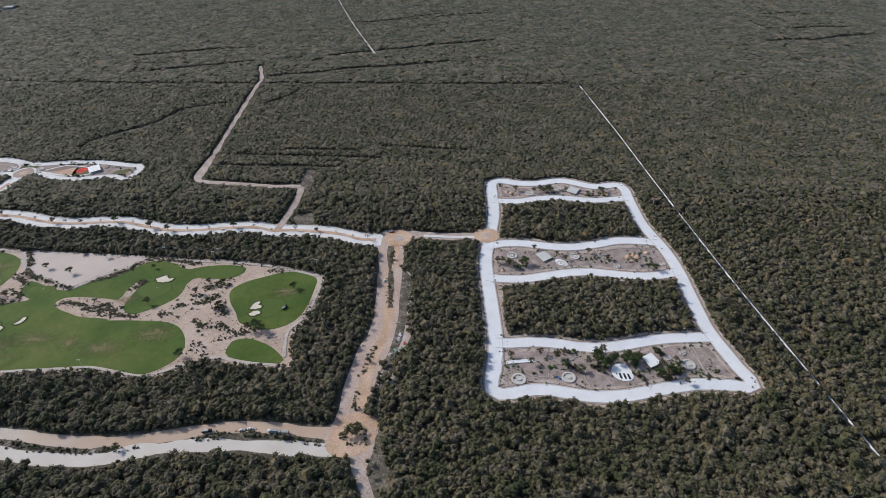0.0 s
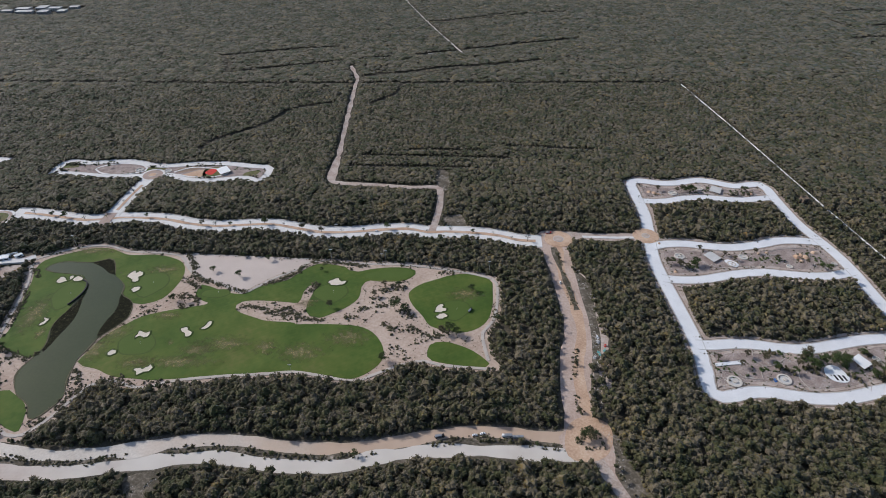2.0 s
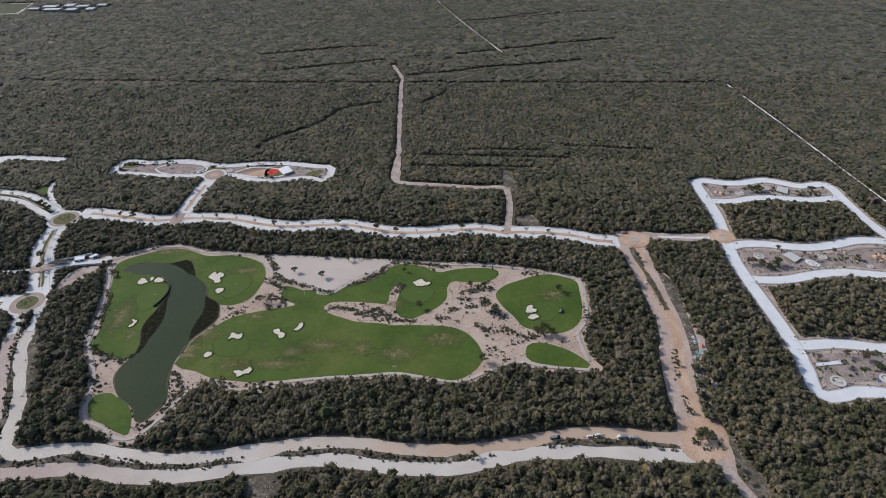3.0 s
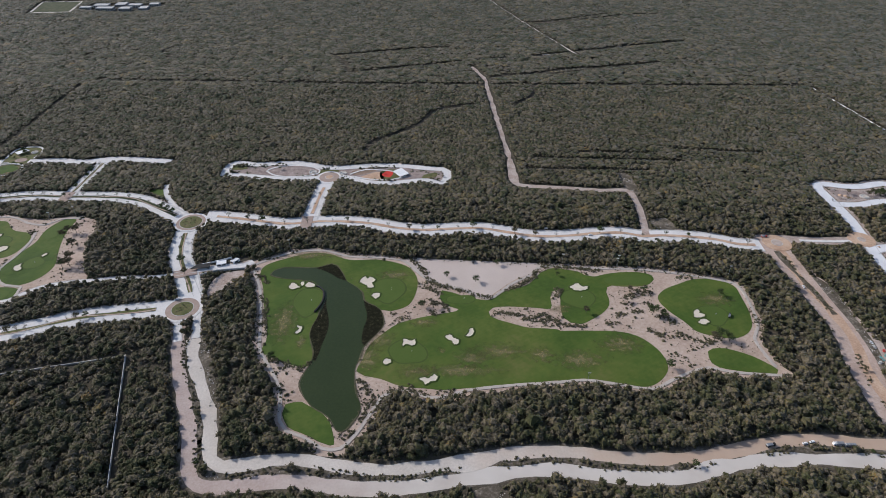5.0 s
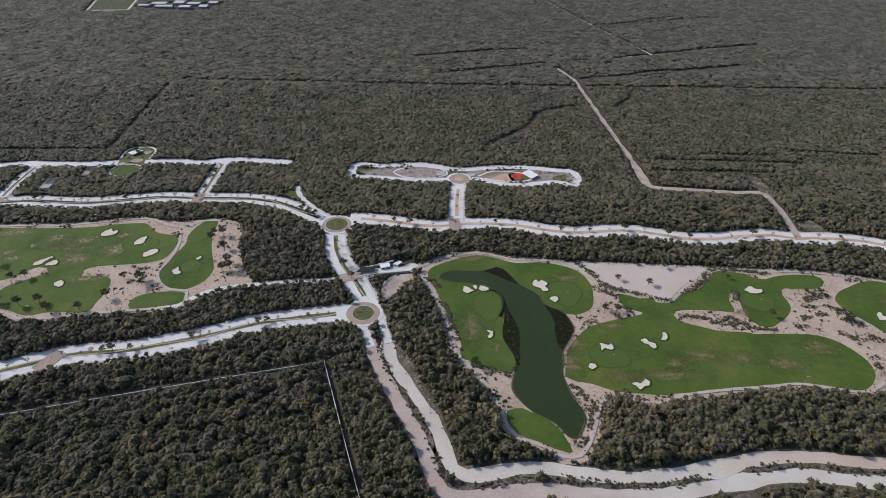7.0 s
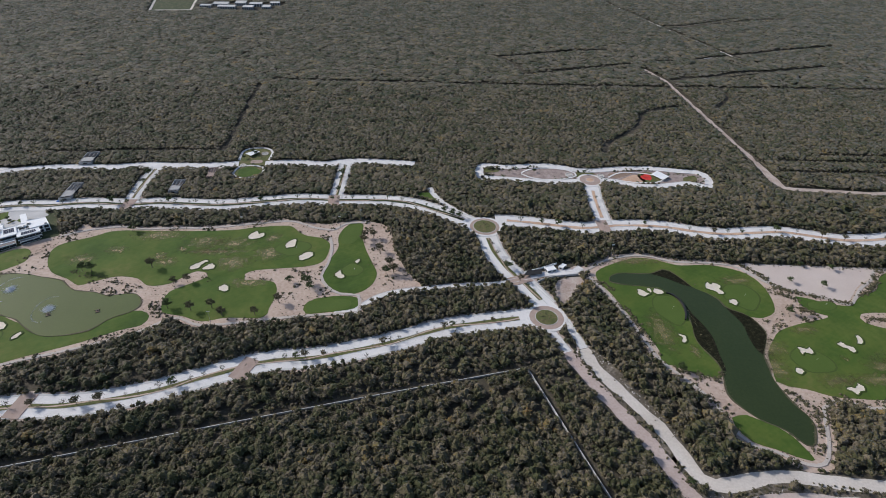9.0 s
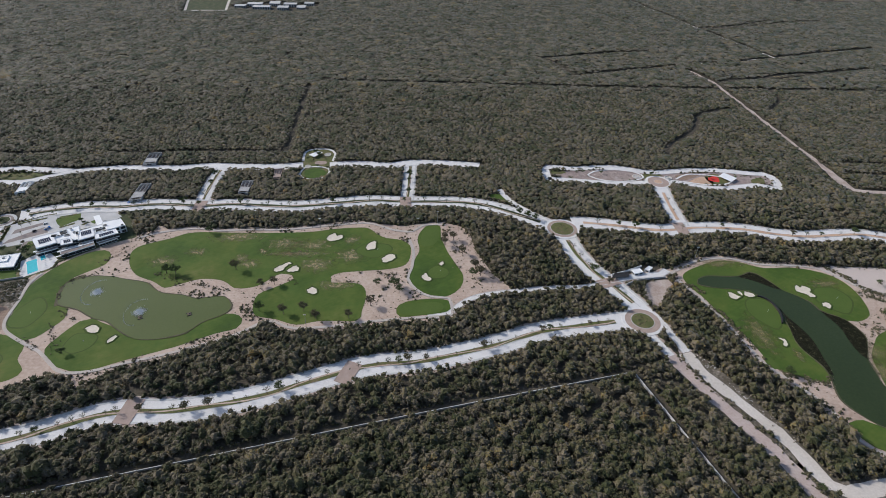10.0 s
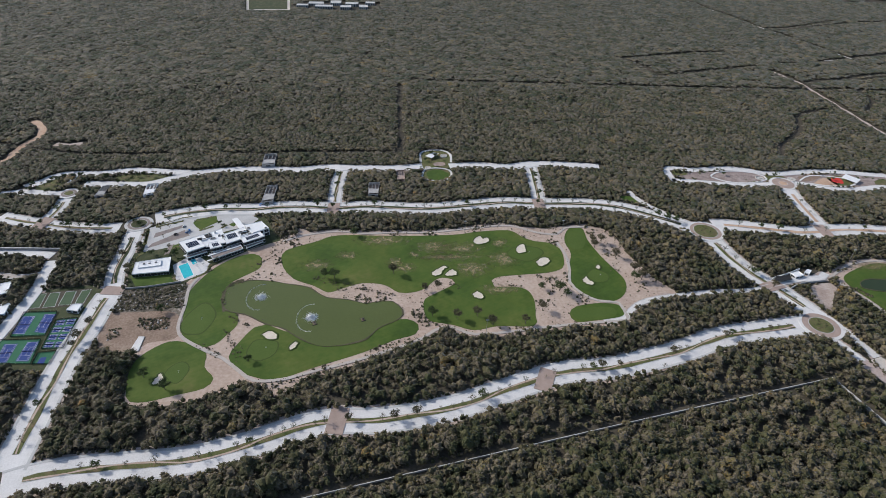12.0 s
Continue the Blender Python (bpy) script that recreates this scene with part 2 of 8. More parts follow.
def ribbon(name, line, width, top, mat, bottom=0.0, margin=None, wobble=0.0, parent=None, label="", category=""):
    """A strip of paving along a line, with edges down to bottom."""
    line = np.array(line)
    half = np.full(len(line), width / 2)
    if wobble:
        half = half + wobble * np.array([noise.noise((x * 0.15, y * 0.15, 0)) for x, y in line])
    a, b = offset_line(line, half), offset_line(line, -half)
    n = len(line)
    verts = [(*q, top) for q in a] + [(*q, top) for q in b] + [(*q, bottom) for q in a] + [(*q, bottom) for q in b]
    faces = []
    for i in range(n - 1):
        faces += [(i, n + i, n + i + 1, i + 1), (2 * n + i, i, i + 1, 2 * n + i + 1), (n + i, 3 * n + i, 3 * n + i + 1, n + i + 1)]
    faces += [(0, 2 * n, 3 * n, n), (n - 1, 2 * n - 1, 4 * n - 1, 3 * n - 1)]
    ob = new(name, mesh_from(name, verts, faces, mat))
    if margin is not None:
        clear_ribbon(line, width + 2 * margin)
    return place_in(ob, parent, label, category)


def place_in(ob, parent, label, category, kind="structure"):
    if parent is not None:
        ob.parent = parent
        if label:
            tagged(ob, label)
    else:
        tagged(ob, label, category, kind=kind)
    return ob


def area_mesh(name, outline, top, mat, bottom=0.0, dome=0.0):
    """A closed outline as a sheet with edges down to bottom."""
    tris = geometry.tessellate_polygon([[Vector((x, y, 0)) for x, y in outline]])
    n = len(outline)
    verts = [(x, y, top) for x, y in outline] + [(x, y, bottom) for x, y in outline]
    faces = []
    for t in tris:
        a, b, c = (outline[k] for k in t)
        up = (b[0] - a[0]) * (c[1] - a[1]) - (b[1] - a[1]) * (c[0] - a[0]) > 0
        faces.append(tuple(t) if up else tuple(reversed(t)))
    faces += [(i, n + i, n + (i + 1) % n, (i + 1) % n) for i in range(n)]
    return mesh_from(name, verts, faces, mat)


def area(name, points, top, mat, step=2.0, bottom=0.0, clear=True, lawn=False, smooth=True, parent=None, label="", category=""):
    outline = spline(points, step, True) if smooth else [tuple(p) for p in points]
    ob = new(name, area_mesh(name, outline, top, mat, bottom))
    if clear:
        stamp(CLEAR, outline)
    if lawn:
        stamp(LAWNS, outline)
    if name == "sandy_ground":
        stamp(SANDS, outline)
    return place_in(ob, parent, label, category)


def disc(x, y, r, n=40, start=0.0):
    return [(x + r * math.cos(start + k * math.tau / n), y + r * math.sin(start + k * math.tau / n)) for k in range(n)]


# ---- ground ----
def ground_sheet():
    xs = np.r_[-4500, np.linspace(-1100, 600, 60), 4500]
    ys = np.r_[-4500, np.linspace(-100, 800, 40), 4500]
    verts = [(x, y, 0) for y in ys for x in xs]
    w = len(xs)
    faces = [(r * w + c, r * w + c + 1, r * w + w + c + 1, r * w + w + c) for r in range(len(ys) - 1) for c in range(w - 1)]
    return tagged(new("ground", mesh_from("ground", verts, faces, M_LITTER)), "dry brown leaf litter on flat ground", "ground", kind="structure")


ground_sheet()


# ---- roads ----
LAID = []


def level():
    """Each road lies a little above the one laid before it."""
    LAID.append(1)
    return 0.0022 * len(LAID)


def boulevard(line, ends=(4, 4), planted=True, width=9.4, strip=0.22):
    """A pale concrete dual road: slab, kerbed pavements and a kerbed median."""
    line = spline(line, 3.0)
    z = 0.06 + level()
    road = ribbon("road", line, width, z, M_CONCRETE, margin=0.35, label="pale concrete dual road with kerbs and a planted median", category="road")
    ribbon("shoulder", line, width + 2.0, 0.02 + 0.0005 * len(LAID), M_EARTH, -0.01, wobble=0.9, parent=road, label="strip of bare pale earth")
    for side in (width / 2 - 0.35, 0.35 - width / 2):
        ribbon("pavement", offset_line(line, side), 0.8, z + 0.05, M_KERB, 0.0, parent=road)
    a = max(1, ends[0] // 3)
    b = len(line) - max(1, ends[1] // 3)
    middle = line[a:b]
    if len(middle) > 2:
        ribbon("median", middle, width * strip, z + 0.06, M_KERB, 0.0, parent=road)
        ribbon("median_planting", middle, width * (strip - 0.03), z + 0.09, (M_VERGE if strip < 0.25 else M_GARDEN) if planted else M_ORANGE, 0.0, wobble=0.4, parent=road, label="dry grass and soil" if planted else "bare orange soil")
        if planted:
            sway = np.array([width * 0.075 * math.sin(0.55 * k + 0.3 * math.sin(0.9 * k)) for k in range(len(middle))])
            ribbon("median_path", offset_line(middle, sway), width * 0.055, z + 0.1, M_SAND, 0.0, wobble=0.2, parent=road, label="thin winding sandy path")
    MEDIANS.append((middle, planted))
    return road


MEDIANS = []


NEW_ROADS = []


def lane(line, width=4.5, mat=None, wobble=0.0, label="pale concrete road with low kerbs", name="road", margin=0.3, kerbs=True, top=0.06):
    line = spline(line, 2.5)
    if mat is M_NEW:
        NEW_ROADS.append((line, width))
    top += level()
    road = ribbon(name, line, width, top, mat or M_CONCRETE, margin=margin + (1.5 if mat is M_NEW else 0), wobble=wobble, label=label, category="road")
    if kerbs:
        ribbon("shoulder", line, width + (4.6 if mat is M_NEW else 2.0), 0.02 + 0.0005 * len(LAID), M_EARTH, -0.01, wobble=1.2, parent=road, label="strip of bare pale earth")
        for side in (1, -1):
            if mat is M_NEW:
                ribbon("edging", offset_line(line, side * (width / 2 + 0.75)), 0.2, 0.06, M_TRENCH, 0.0, parent=road, label="brown earth edging")
            ribbon("kerb", offset_line(line, side * (width / 2 + 0.12)), 0.26, top + 0.05, M_KERB, 0.0, parent=road)
    return road


def crossing(x, y, u, size=(5.2, 9.5)):
    """A table of clay pavers laid across a road; u: its direction along the road in degrees."""
    c, s = math.cos(radians(u)), math.sin(radians(u))
    corners = [(x + a * size[0] / 2 * c - b * size[1] / 2 * s, y + a * size[0] / 2 * s + b * size[1] / 2 * c) for a, b in ((-1, -1), (1, -1), (1, 1), (-1, 1))]
    return area("crosswalk", corners, 0.21, M_PAVER, clear=False, smooth=False, label="reddish clay paver crossing table across the road", category="crosswalk")


def roundabout(x, y, r=6.6, island=5.0, ring=M_PAVER, grass=M_VERGE, apron=M_CONCRETE):
    base = area("roundabout", disc(x, y, r + 1.2), 0.2, apron, smooth=False, label="round paved junction with a planted island", category="roundabout")
    area("paver_ring", disc(x, y, r), 0.23, ring, smooth=False, clear=False, parent=base)
    area("kerb", disc(x, y, island + 0.2), 0.28, M_KERB, smooth=False, clear=False, parent=base)
    area("island", disc(x, y, island), 0.31, grass, smooth=False, clear=False, parent=base, label="grass island with shrubs")
    return base


# ring road of the golf ground
boulevard([(-277.5, 184.7), (-282.5, 184), (-295.9, 182.3), (-307.1, 180.7), (-316.9, 177.9), (-326.6, 174.3), (-341.2, 170.4), (-354.8, 167.5), (-370.7, 166.4)] + [(-389, 160.5), (-403.5, 155.3), (-417.1, 152.3), (-430.1, 151), (-440.3, 151.6), (-449.2, 150.1), (-458.1, 146.8), (-469.5, 142.9), (-480.7, 140.5), (-497.6, 139.7), (-511.3, 138.8), (-518.9, 137.3), (-523.5, 135.7)], (4, 4))
boulevard([(-524, 140), (-524.7, 155.2), (-525.4, 167.4), (-525.8, 181.5), (-524.8, 195.3), (-524.8, 205.5), (-524.2, 211.5)], (8, 4), width=9.4)
boulevard([(-524, 214.5), (-525.8, 221), (-526.8, 226.7), (-527.3, 239.5), (-528.1, 247), (-528.7, 252.8)], (4, 4), width=6.6, strip=0.3)
boulevard([(-523.5, 261.3), (-516.1, 263.8), (-507.3, 266.3), (-495.7, 267.9), (-483.6, 267.6), (-471.6, 269.2), (-459.3, 268.9), (-449.3, 267.7), (-434.3, 268.7), (-421.7, 267.4), (-409.1, 266.2), (-396.3, 267.3), (-383.2, 269.4), (-369.9, 270.6), (-356.9, 269.3), (-343.7, 268.9), (-330.6, 268.1), (-318.2, 264.8), (-307.3, 258.2), (-296, 250.4), (-292.8, 247.6)], (4, 4), strip=0.26)
boulevard([(-587.3, 264.4), (-576.5, 260.6), (-567.7, 258.2), (-558.9, 255.8), (-547.1, 254.2), (-535.6, 254.3)], (4, 4), width=7.4)
boulevard([(-281.7, 249.3), (-276.7, 249.2), (-264.7, 246.9), (-254.1, 244.3), (-243.7, 242.1), (-233.2, 242.7), (-228, 243.6), (-217.5, 243.3), (-204.5, 241.5), (-191.8, 237.4), (-179.1, 235.2), (-165.9, 235.8), (-152.7, 235.9), (-140.5, 232.3), (-128.5, 228.8), (-115.5, 228.5), (-101.7, 229.9), (-88.2, 230.4), (-79, 227.4), (-70.9, 227.7), (-58.2, 226.4), (-46.3, 223.8), (-38, 220.1), (-27.7, 218.9)], (4, 4), False)
boulevard([(-287.3, 237.8), (-285.9, 225.6), (-282, 213.5), (-277.8, 205.8), (-274.1, 197.8), (-271.2, 190.9)], (4, 4))
# cross streets north of it
boulevard([(-447.3, 304.3), (-448.8, 287.4), (-449, 271)], (4, 4), width=6.4)
boulevard([(-352.5, 306.4), (-354, 285.5), (-355.3, 270.7)], (4, 4), width=6.4)
boulevard([(-566.6, 278.7), (-566.2, 267.9), (-567.6, 259.5)], (4, 4), width=6.0)
boulevard([(-228.4, 280.2), (-230.5, 266.9), (-232.4, 245.6)], (6, 6), False, 7.6)
for spot, turn in (((-376.8, 163.7), 155), ((-440.3, 151.6), 170), ((-449.2, 267.2), 178), ((-356, 268.7), 180), ((-567.7, 258.2), 165), ((-233.5, 243.2), 180), ((-278.3, 206.2), 108)):
    crossing(*spot, turn)
crossing(-523.6, 213.2, 83, (4.6, 7.6))
roundabout(*(-287.4, 244.4))
roundabout(*(-272.4, 183.9), 6.3, 4.0)
roundabout(*(-528.8, 257.1), 4.4, 3.1, M_PARK, M_GARDEN, M_FORECOURT)
roundabout(*(-567.4, 283.2), 3.2, 1.9, M_PARK)
roundabout(*(-227.9, 285.5), 5.2, 2.0, grass=M_ORANGE)
roundabout(*(20, 221.9), 4.6, 1.6, M_ORANGE, M_EARTH, M_ORANGE)
roundabout(*(-20, 220.4), 5.0, 2.2, M_ORANGE, M_EARTH, M_ORANGE)

lane([(-266.9, 183), (-264.6, 176.1), (-262.7, 167.9)], 2.6)
lane([(-273.2, 178.8), (-270.9, 173.4), (-268.7, 166.4)], 2.6)
lane([(-276.3, 205), (-271.2, 195.6), (-266.8, 186.5), (-264.6, 177.9)], 2.4)
lane([(-310.2, 279.8), (-307.5, 270.9), (-301.4, 261.2), (-292.5, 252)], 2.2)
# upper street of the park
lane([(-470.9, 303.5), (-454.7, 306.2), (-437.9, 305.3), (-421.1, 305.1), (-407.5, 306.7)], 5.6)
lane([(-394.1, 306.5), (-378.1, 307.5), (-363.8, 305.4), (-351.6, 308.3), (-334, 307.4), (-316.8, 304.7)], 5.6)
lane([(-564.1, 291.9), (-551.3, 291.1), (-536.2, 290.8), (-527.4, 295.5), (-516, 301.4), (-503.3, 304.1), (-490.1, 305), (-469.6, 304.1)], 5.0)
lane([(-588.7, 289.2), (-583.7, 294.4), (-578.7, 300.3), (-570.5, 301.8), (-562.8, 301.6), (-554.3, 303.2), (-547.1, 304.8), (-532.3, 303.4), (-517.3, 301.4)], 4.6)
lane([(-596.4, 282.8), (-587.8, 284.6), (-575, 282.9), (-568.2, 282.7)], 4.6)
# northern loop
lane([(-283.5, 288.5), (-283.5, 297.1), (-280.2, 302.7), (-268.5, 300.6), (-256.5, 301.6), (-244.3, 301.4), (-232.1, 296.7), (-223.1, 295.8), (-213.9, 296.9), (-201.6, 297.9), (-189.4, 297.1), (-177.5, 294.3), (-168.5, 292.8), (-165.5, 289.6), (-166.5, 281.2), (-169, 277.1), (-176.7, 280.8), (-185.7, 279.9), (-197.6, 278.4), (-209.1, 280.4), (-217.7, 284.7), (-227.4, 285.5), (-238.2, 284.6), (-249.9, 284.2), (-258.7, 285.6), (-273.5, 288.3), (-283.6, 289.7)], 4.0)

# estate under construction
lane([(25.4, 266), (25.2, 257.9), (24.9, 242), (23.1, 229.7), (19.9, 213.1), (18.5, 203.6), (18.3, 191.9), (18.7, 177.6), (19, 164.6), (18.9, 154.1), (17.9, 144.4), (16.8, 138.5)], 4.9, M_NEW, label="new white concrete road with low kerbs")
lane([(25.3, 262), (25.4, 267), (26.8, 270.8), (31.8, 271.6), (40.5, 269), (49.3, 268.8), (58.5, 271), (64.4, 270.9), (69.9, 268.4), (77.9, 264.8), (85.5, 265.8), (91.4, 266.2), (93.2, 261.6), (92.9, 252.7), (92.9, 242.2), (93.3, 230.9), (94.8, 222), (96.5, 214.8), (98.2, 204.3), (98.8, 192.5), (98.5, 183.3), (98.2, 171.4), (98.1, 161.6), (98.8, 155.3), (100.4, 147.4), (101.7, 140.7), (103.5, 135.5), (103.5, 132.6), (100.9, 131.6), (97.4, 132.4), (91, 133), (84.3, 133.1), (76.4, 131.9), (68.4, 130.3), (61.4, 128.8), (54.7, 128.2), (48.2, 128.5), (41.9, 129.7), (36.5, 131), (30, 131.6), (24.2, 130.4), (18.8, 129.7), (15.9, 131.6), (15.9, 135), (16.9, 139.5)], 4.6, M_NEW, label="new white concrete road with low kerbs")
lane([(25.1, 252.4), (32.9, 251.2), (39.9, 251.6), (47.3, 253.6), (53, 254.1), (61.5, 253.9), (69.6, 252.1), (77.9, 251.4), (85.2, 252.3), (92.5, 253.3)], 4.2, M_NEW, label="new white concrete road with low kerbs")
lane([(19.9, 213.1), (25.6, 215.2), (34.5, 215.5), (42, 214), (51.7, 212.2), (59.3, 212.4), (68.5, 214), (77.9, 216.5), (88, 216.3), (97.1, 214.4)], 4.6, M_NEW, label="new white concrete road with low kerbs")
lane([(18.2, 191.5), (24.7, 190.3), (34.1, 190.2), (43.7, 192.2), (53.5, 194), (63, 194.2), (72.1, 192.5), (81.2, 191.3), (89.5, 191.5), (98.6, 194)], 4.4, M_NEW, label="new white concrete road with low kerbs")
lane([(18.8, 153.6), (24.5, 153.2), (31.8, 153.7), (39.9, 153), (47.8, 151.2), (55.8, 150.5), (64.2, 151.5), (72.9, 153.4), (81.6, 154.7), (90, 155.1), (97.9, 155.3)], 4.4, M_NEW, label="new white concrete road with low kerbs")

# dirt roads
dirt = dict(kerbs=False, margin=0.95)
earthen = dict(dirt, top=-0.03)
for line, wide in (([(-253, 121.4), (-249.2, 115.2), (-245.2, 111.8), (-238.8, 111.2), (-232.4, 111.7), (-221.1, 112.3), (-208.2, 110.3), (-192.2, 108.6), (-175.7, 109.8), (-158.4, 112.4), (-141.2, 113.2), (-125.4, 110.5), (-109.1, 109.1), (-96.4, 110.7), (-79.4, 113.2), (-62, 114.1), (-44.9, 112.5), (-32.9, 111.9)], 11.8), ([(-266.2, 167.6), (-263.6, 157.9), (-259.5, 148.9), (-254.7, 139.3), (-250.9, 130.4), (-248.3, 121.2)], 11.5)):
    ribbon("bare_ground", spline(line, 2.5), wide, 0.022, M_SCRUB, -0.01, wobble=2.0, label="strip of bare pale earth and scrub along dirt roads", category="ground")
lane([(-263.4, 167.5), (-260.7, 157.8), (-256.7, 150), (-252.3, 141.5), (-248.8, 134.6), (-246.2, 127.1), (-244.8, 121.1), (-243.4, 116.8), (-239.9, 114.5), (-234.2, 114.6), (-227.7, 115.7), (-221.1, 116.2), (-214.5, 115.5), (-208, 114), (-199.9, 112.4), (-191.8, 111.7), (-183.5, 111.9), (-175, 112.8), (-166.3, 114.4), (-157.5, 115.5), (-148.7, 116.2), (-140.1, 116.2), (-131.8, 115.3), (-123.8, 113.8), (-112.1, 112.6), (-105.2, 112.7), (-96.6, 112.9), (-88.1, 114.4), (-82.9, 115.3), (-77.7, 116.4), (-70.6, 117.5), (-61.8, 117.8), (-53, 117), (-44.4, 115.8), (-35.8, 115), (-32.2, 115.5)], 4.2, M_CREAM_TO_ORANGE, 0.9, "white gravel road turning to orange earth", **earthen)
lane([(-268.8, 167.7), (-265.9, 158), (-261.9, 147.8), (-257.6, 138.3), (-253.7, 129.5), (-250.9, 121.3), (-249.1, 114.7), (-246.6, 109.9), (-241.6, 107.7), (-233.8, 107.9), (-224.3, 108.9), (-214.7, 108.5), (-208.4, 107.2), (-200.5, 106), (-192.6, 105.7), (-184.6, 105.9), (-176.3, 106.9), (-167.9, 108), (-159.4, 109.1), (-150.8, 109.9), (-142.4, 110.1), (-134.4, 109), (-126.7, 107.5), (-118.8, 106.6), (-110.6, 106.3), (-102, 106.7), (-96.3, 108.8), (-87.8, 110), (-79.3, 111), (-70.8, 111.2), (-62.2, 110.9), (-53.7, 110.3), (-45.3, 109.6), (-36.8, 109), (-31.8, 108.7)], 4.6, M_PINK_TO_WHITE, 0.9, "pinkish dirt road turning to white gravel", **earthen)
area("bare_ground", [(-175.1, 112.3), (-170.7, 110.1), (-165.7, 110.3), (-160.2, 112.1), (-156.2, 114.2), (-152.2, 115.9), (-160.8, 115.9), (-168, 114.3)], 0.068, M_CREAM_TO_ORANGE, clear=False, label="pale earth link between two dirt roads", category="ground")
area("bare_ground", [(-35.8, 115), (-33.4, 120.2), (-29, 122.7), (-24.6, 122.2), (-21.1, 119.5), (-21, 114.7), (-23.1, 109.7), (-27.1, 106.9), (-32.3, 106.4), (-36, 108.8)], 0.06, M_ORANGE, label="round dirt turning place", category="ground")
ribbon("bare_ground", spline([(-21, 226), (-21.5, 196), (-20, 168), (-22.5, 150), (-25.5, 132), (-26.5, 116), (-24, 104), (-20, 90)], 3.0), 15.0, 0.012, M_SCRUB, -0.01, wobble=2.0, label="scrubby earth on both sides of a dirt road", category="ground")
lane([(-20.6, 225.8), (-21.4, 212.6), (-22.6, 196.4), (-21.6, 181.7), (-21.1, 168.3), (-21.8, 159.1), (-24.5, 149.1), (-26.6, 139.8), (-27.1, 129.9), (-27.3, 123), (-26.1, 116.4)], 3.8, M_ORANGE, 0.8, "orange dirt road with wheel tracks", top=-0.022, **dirt)
lane([(-24.4, 223.6), (-25.1, 212.6), (-25.2, 196.4), (-24.8, 181.7), (-24.6, 168.4), (-26, 159.2), (-28.7, 150.5), (-30.5, 139.8), (-31.8, 131.2), (-32.4, 124.2), (-33.3, 117.2)], 4.4, M_PINK, 0.8, "wide pinkish dirt road", **earthen)
area("bare_ground", [(-29.1, 223.7), (-17.6, 223.5), (-17.3, 196.3), (-17.5, 181.6), (-17.7, 165.1), (-19.2, 152.7), (-21.7, 142.3), (-24, 132.3), (-24.6, 122.9), (-21.8, 115.3), (-21.8, 108.2), (-23.3, 102.5), (-21.5, 97), (-19.6, 90.1), (-22.7, 90.1), (-25.8, 100.6), (-30, 108.3), (-36.1, 110), (-37.7, 115.5), (-33.9, 118.7), (-32.7, 126.5), (-31.9, 134.8), (-30, 149.2), (-26.8, 159.2), (-26.2, 171.6), (-26.3, 188.9)], 0.034, M_PINK, label="wide bare tan earth along a dirt road", category="ground")
lane([(-27.3, 108.3), (-26.1, 103.4), (-23.8, 97.9), (-21.1, 91.8)], 3.0, M_EARTH, 0.8, "narrow dirt track into the woods", **earthen)
ribbon("rubble_strip", spline([(-23.2, 214.2), (-22.8, 200.1), (-21.5, 186.9), (-20.8, 173.1)], 1.5), 2.0, 0.1, M_SCRUB, 0.0, wobble=1.0, label="low strip of scrub and rubble between two dirt tracks", category="ground")
ribbon("bare_ground", spline([(-16.5, 200), (-15.6, 181.5), (-15.3, 165), (-16, 153.1), (-18, 142.2), (-20.2, 132.1)], 2.0), 5.5, 0.024, M_EARTH, -0.01, wobble=2.0, label="bare pale earth beside a dirt road", category="ground")
lane([(-26.2, 224.1), (-12.6, 223), (1.6, 221.4), (17.1, 221.1)], 5.5, M_EARTH, 0.5, "dirt road between two roundabouts", **earthen)
lane([(-8.7, 222), (4.2, 220.9), (14.5, 220.7)], 1.6, M_CONCRETE, 0, "fresh strip of white concrete", top=0.1, **dirt)
lane([(-77.2, 228.3), (-75.3, 237.5), (-73.3, 251.3), (-73, 263), (-75.1, 268.1), (-88.4, 268.4), (-105.1, 271.1), (-124.9, 273.8), (-130.6, 276.9), (-131.6, 284.6), (-130, 303.7)], 3.2, M_EARTH, 0.5, "pale dirt track between trees", kerbs=False, margin=1.2)
lane([(-129.6, 276.6), (-130, 289.2), (-130.2, 308.1), (-130.8, 330.6), (-131.6, 369), (-132.3, 412.6), (-132.3, 426.2), (-139.8, 453.2)], 2.6, M_EARTH, 1.2, "narrow pale dirt track through the woods", kerbs=False, margin=1.3)
lane([(-111.2, 672.5), (-93.4, 608.4), (-77.2, 553.9), (-52.8, 478.7)], 1.3, M_GRAVEL, 1.0, "far straight white track", kerbs=False, margin=0.8)
lane([(-619.3, 362.8), (-614.7, 359.8), (-609.4, 352.4), (-607, 344.5), (-607.9, 338.3), (-609.8, 333), (-610.2, 325.9), (-610.1, 317.9), (-611.7, 313.7), (-615.8, 306.8)], 3.6, M_ORANGE, 1.2, "curved orange dirt track", **earthen)
lane([(-595, 334.2), (-588.3, 332.8), (-581.9, 334.7)], 3.6, M_EARTH, 1.2, "patch of bare pale earth", **earthen)
lane([(-123.2, 470.6), (-111.9, 471.8)], 1.3, M_GRAVEL, 0.6, "short pale track in far woods", kerbs=False, margin=0.9)
lane([(-81.1, 479.5), (-68.2, 482.1), (-54.6, 484.8)], 1.3, M_GRAVEL, 0.6, "short pale track in far woods", kerbs=False, margin=0.9)
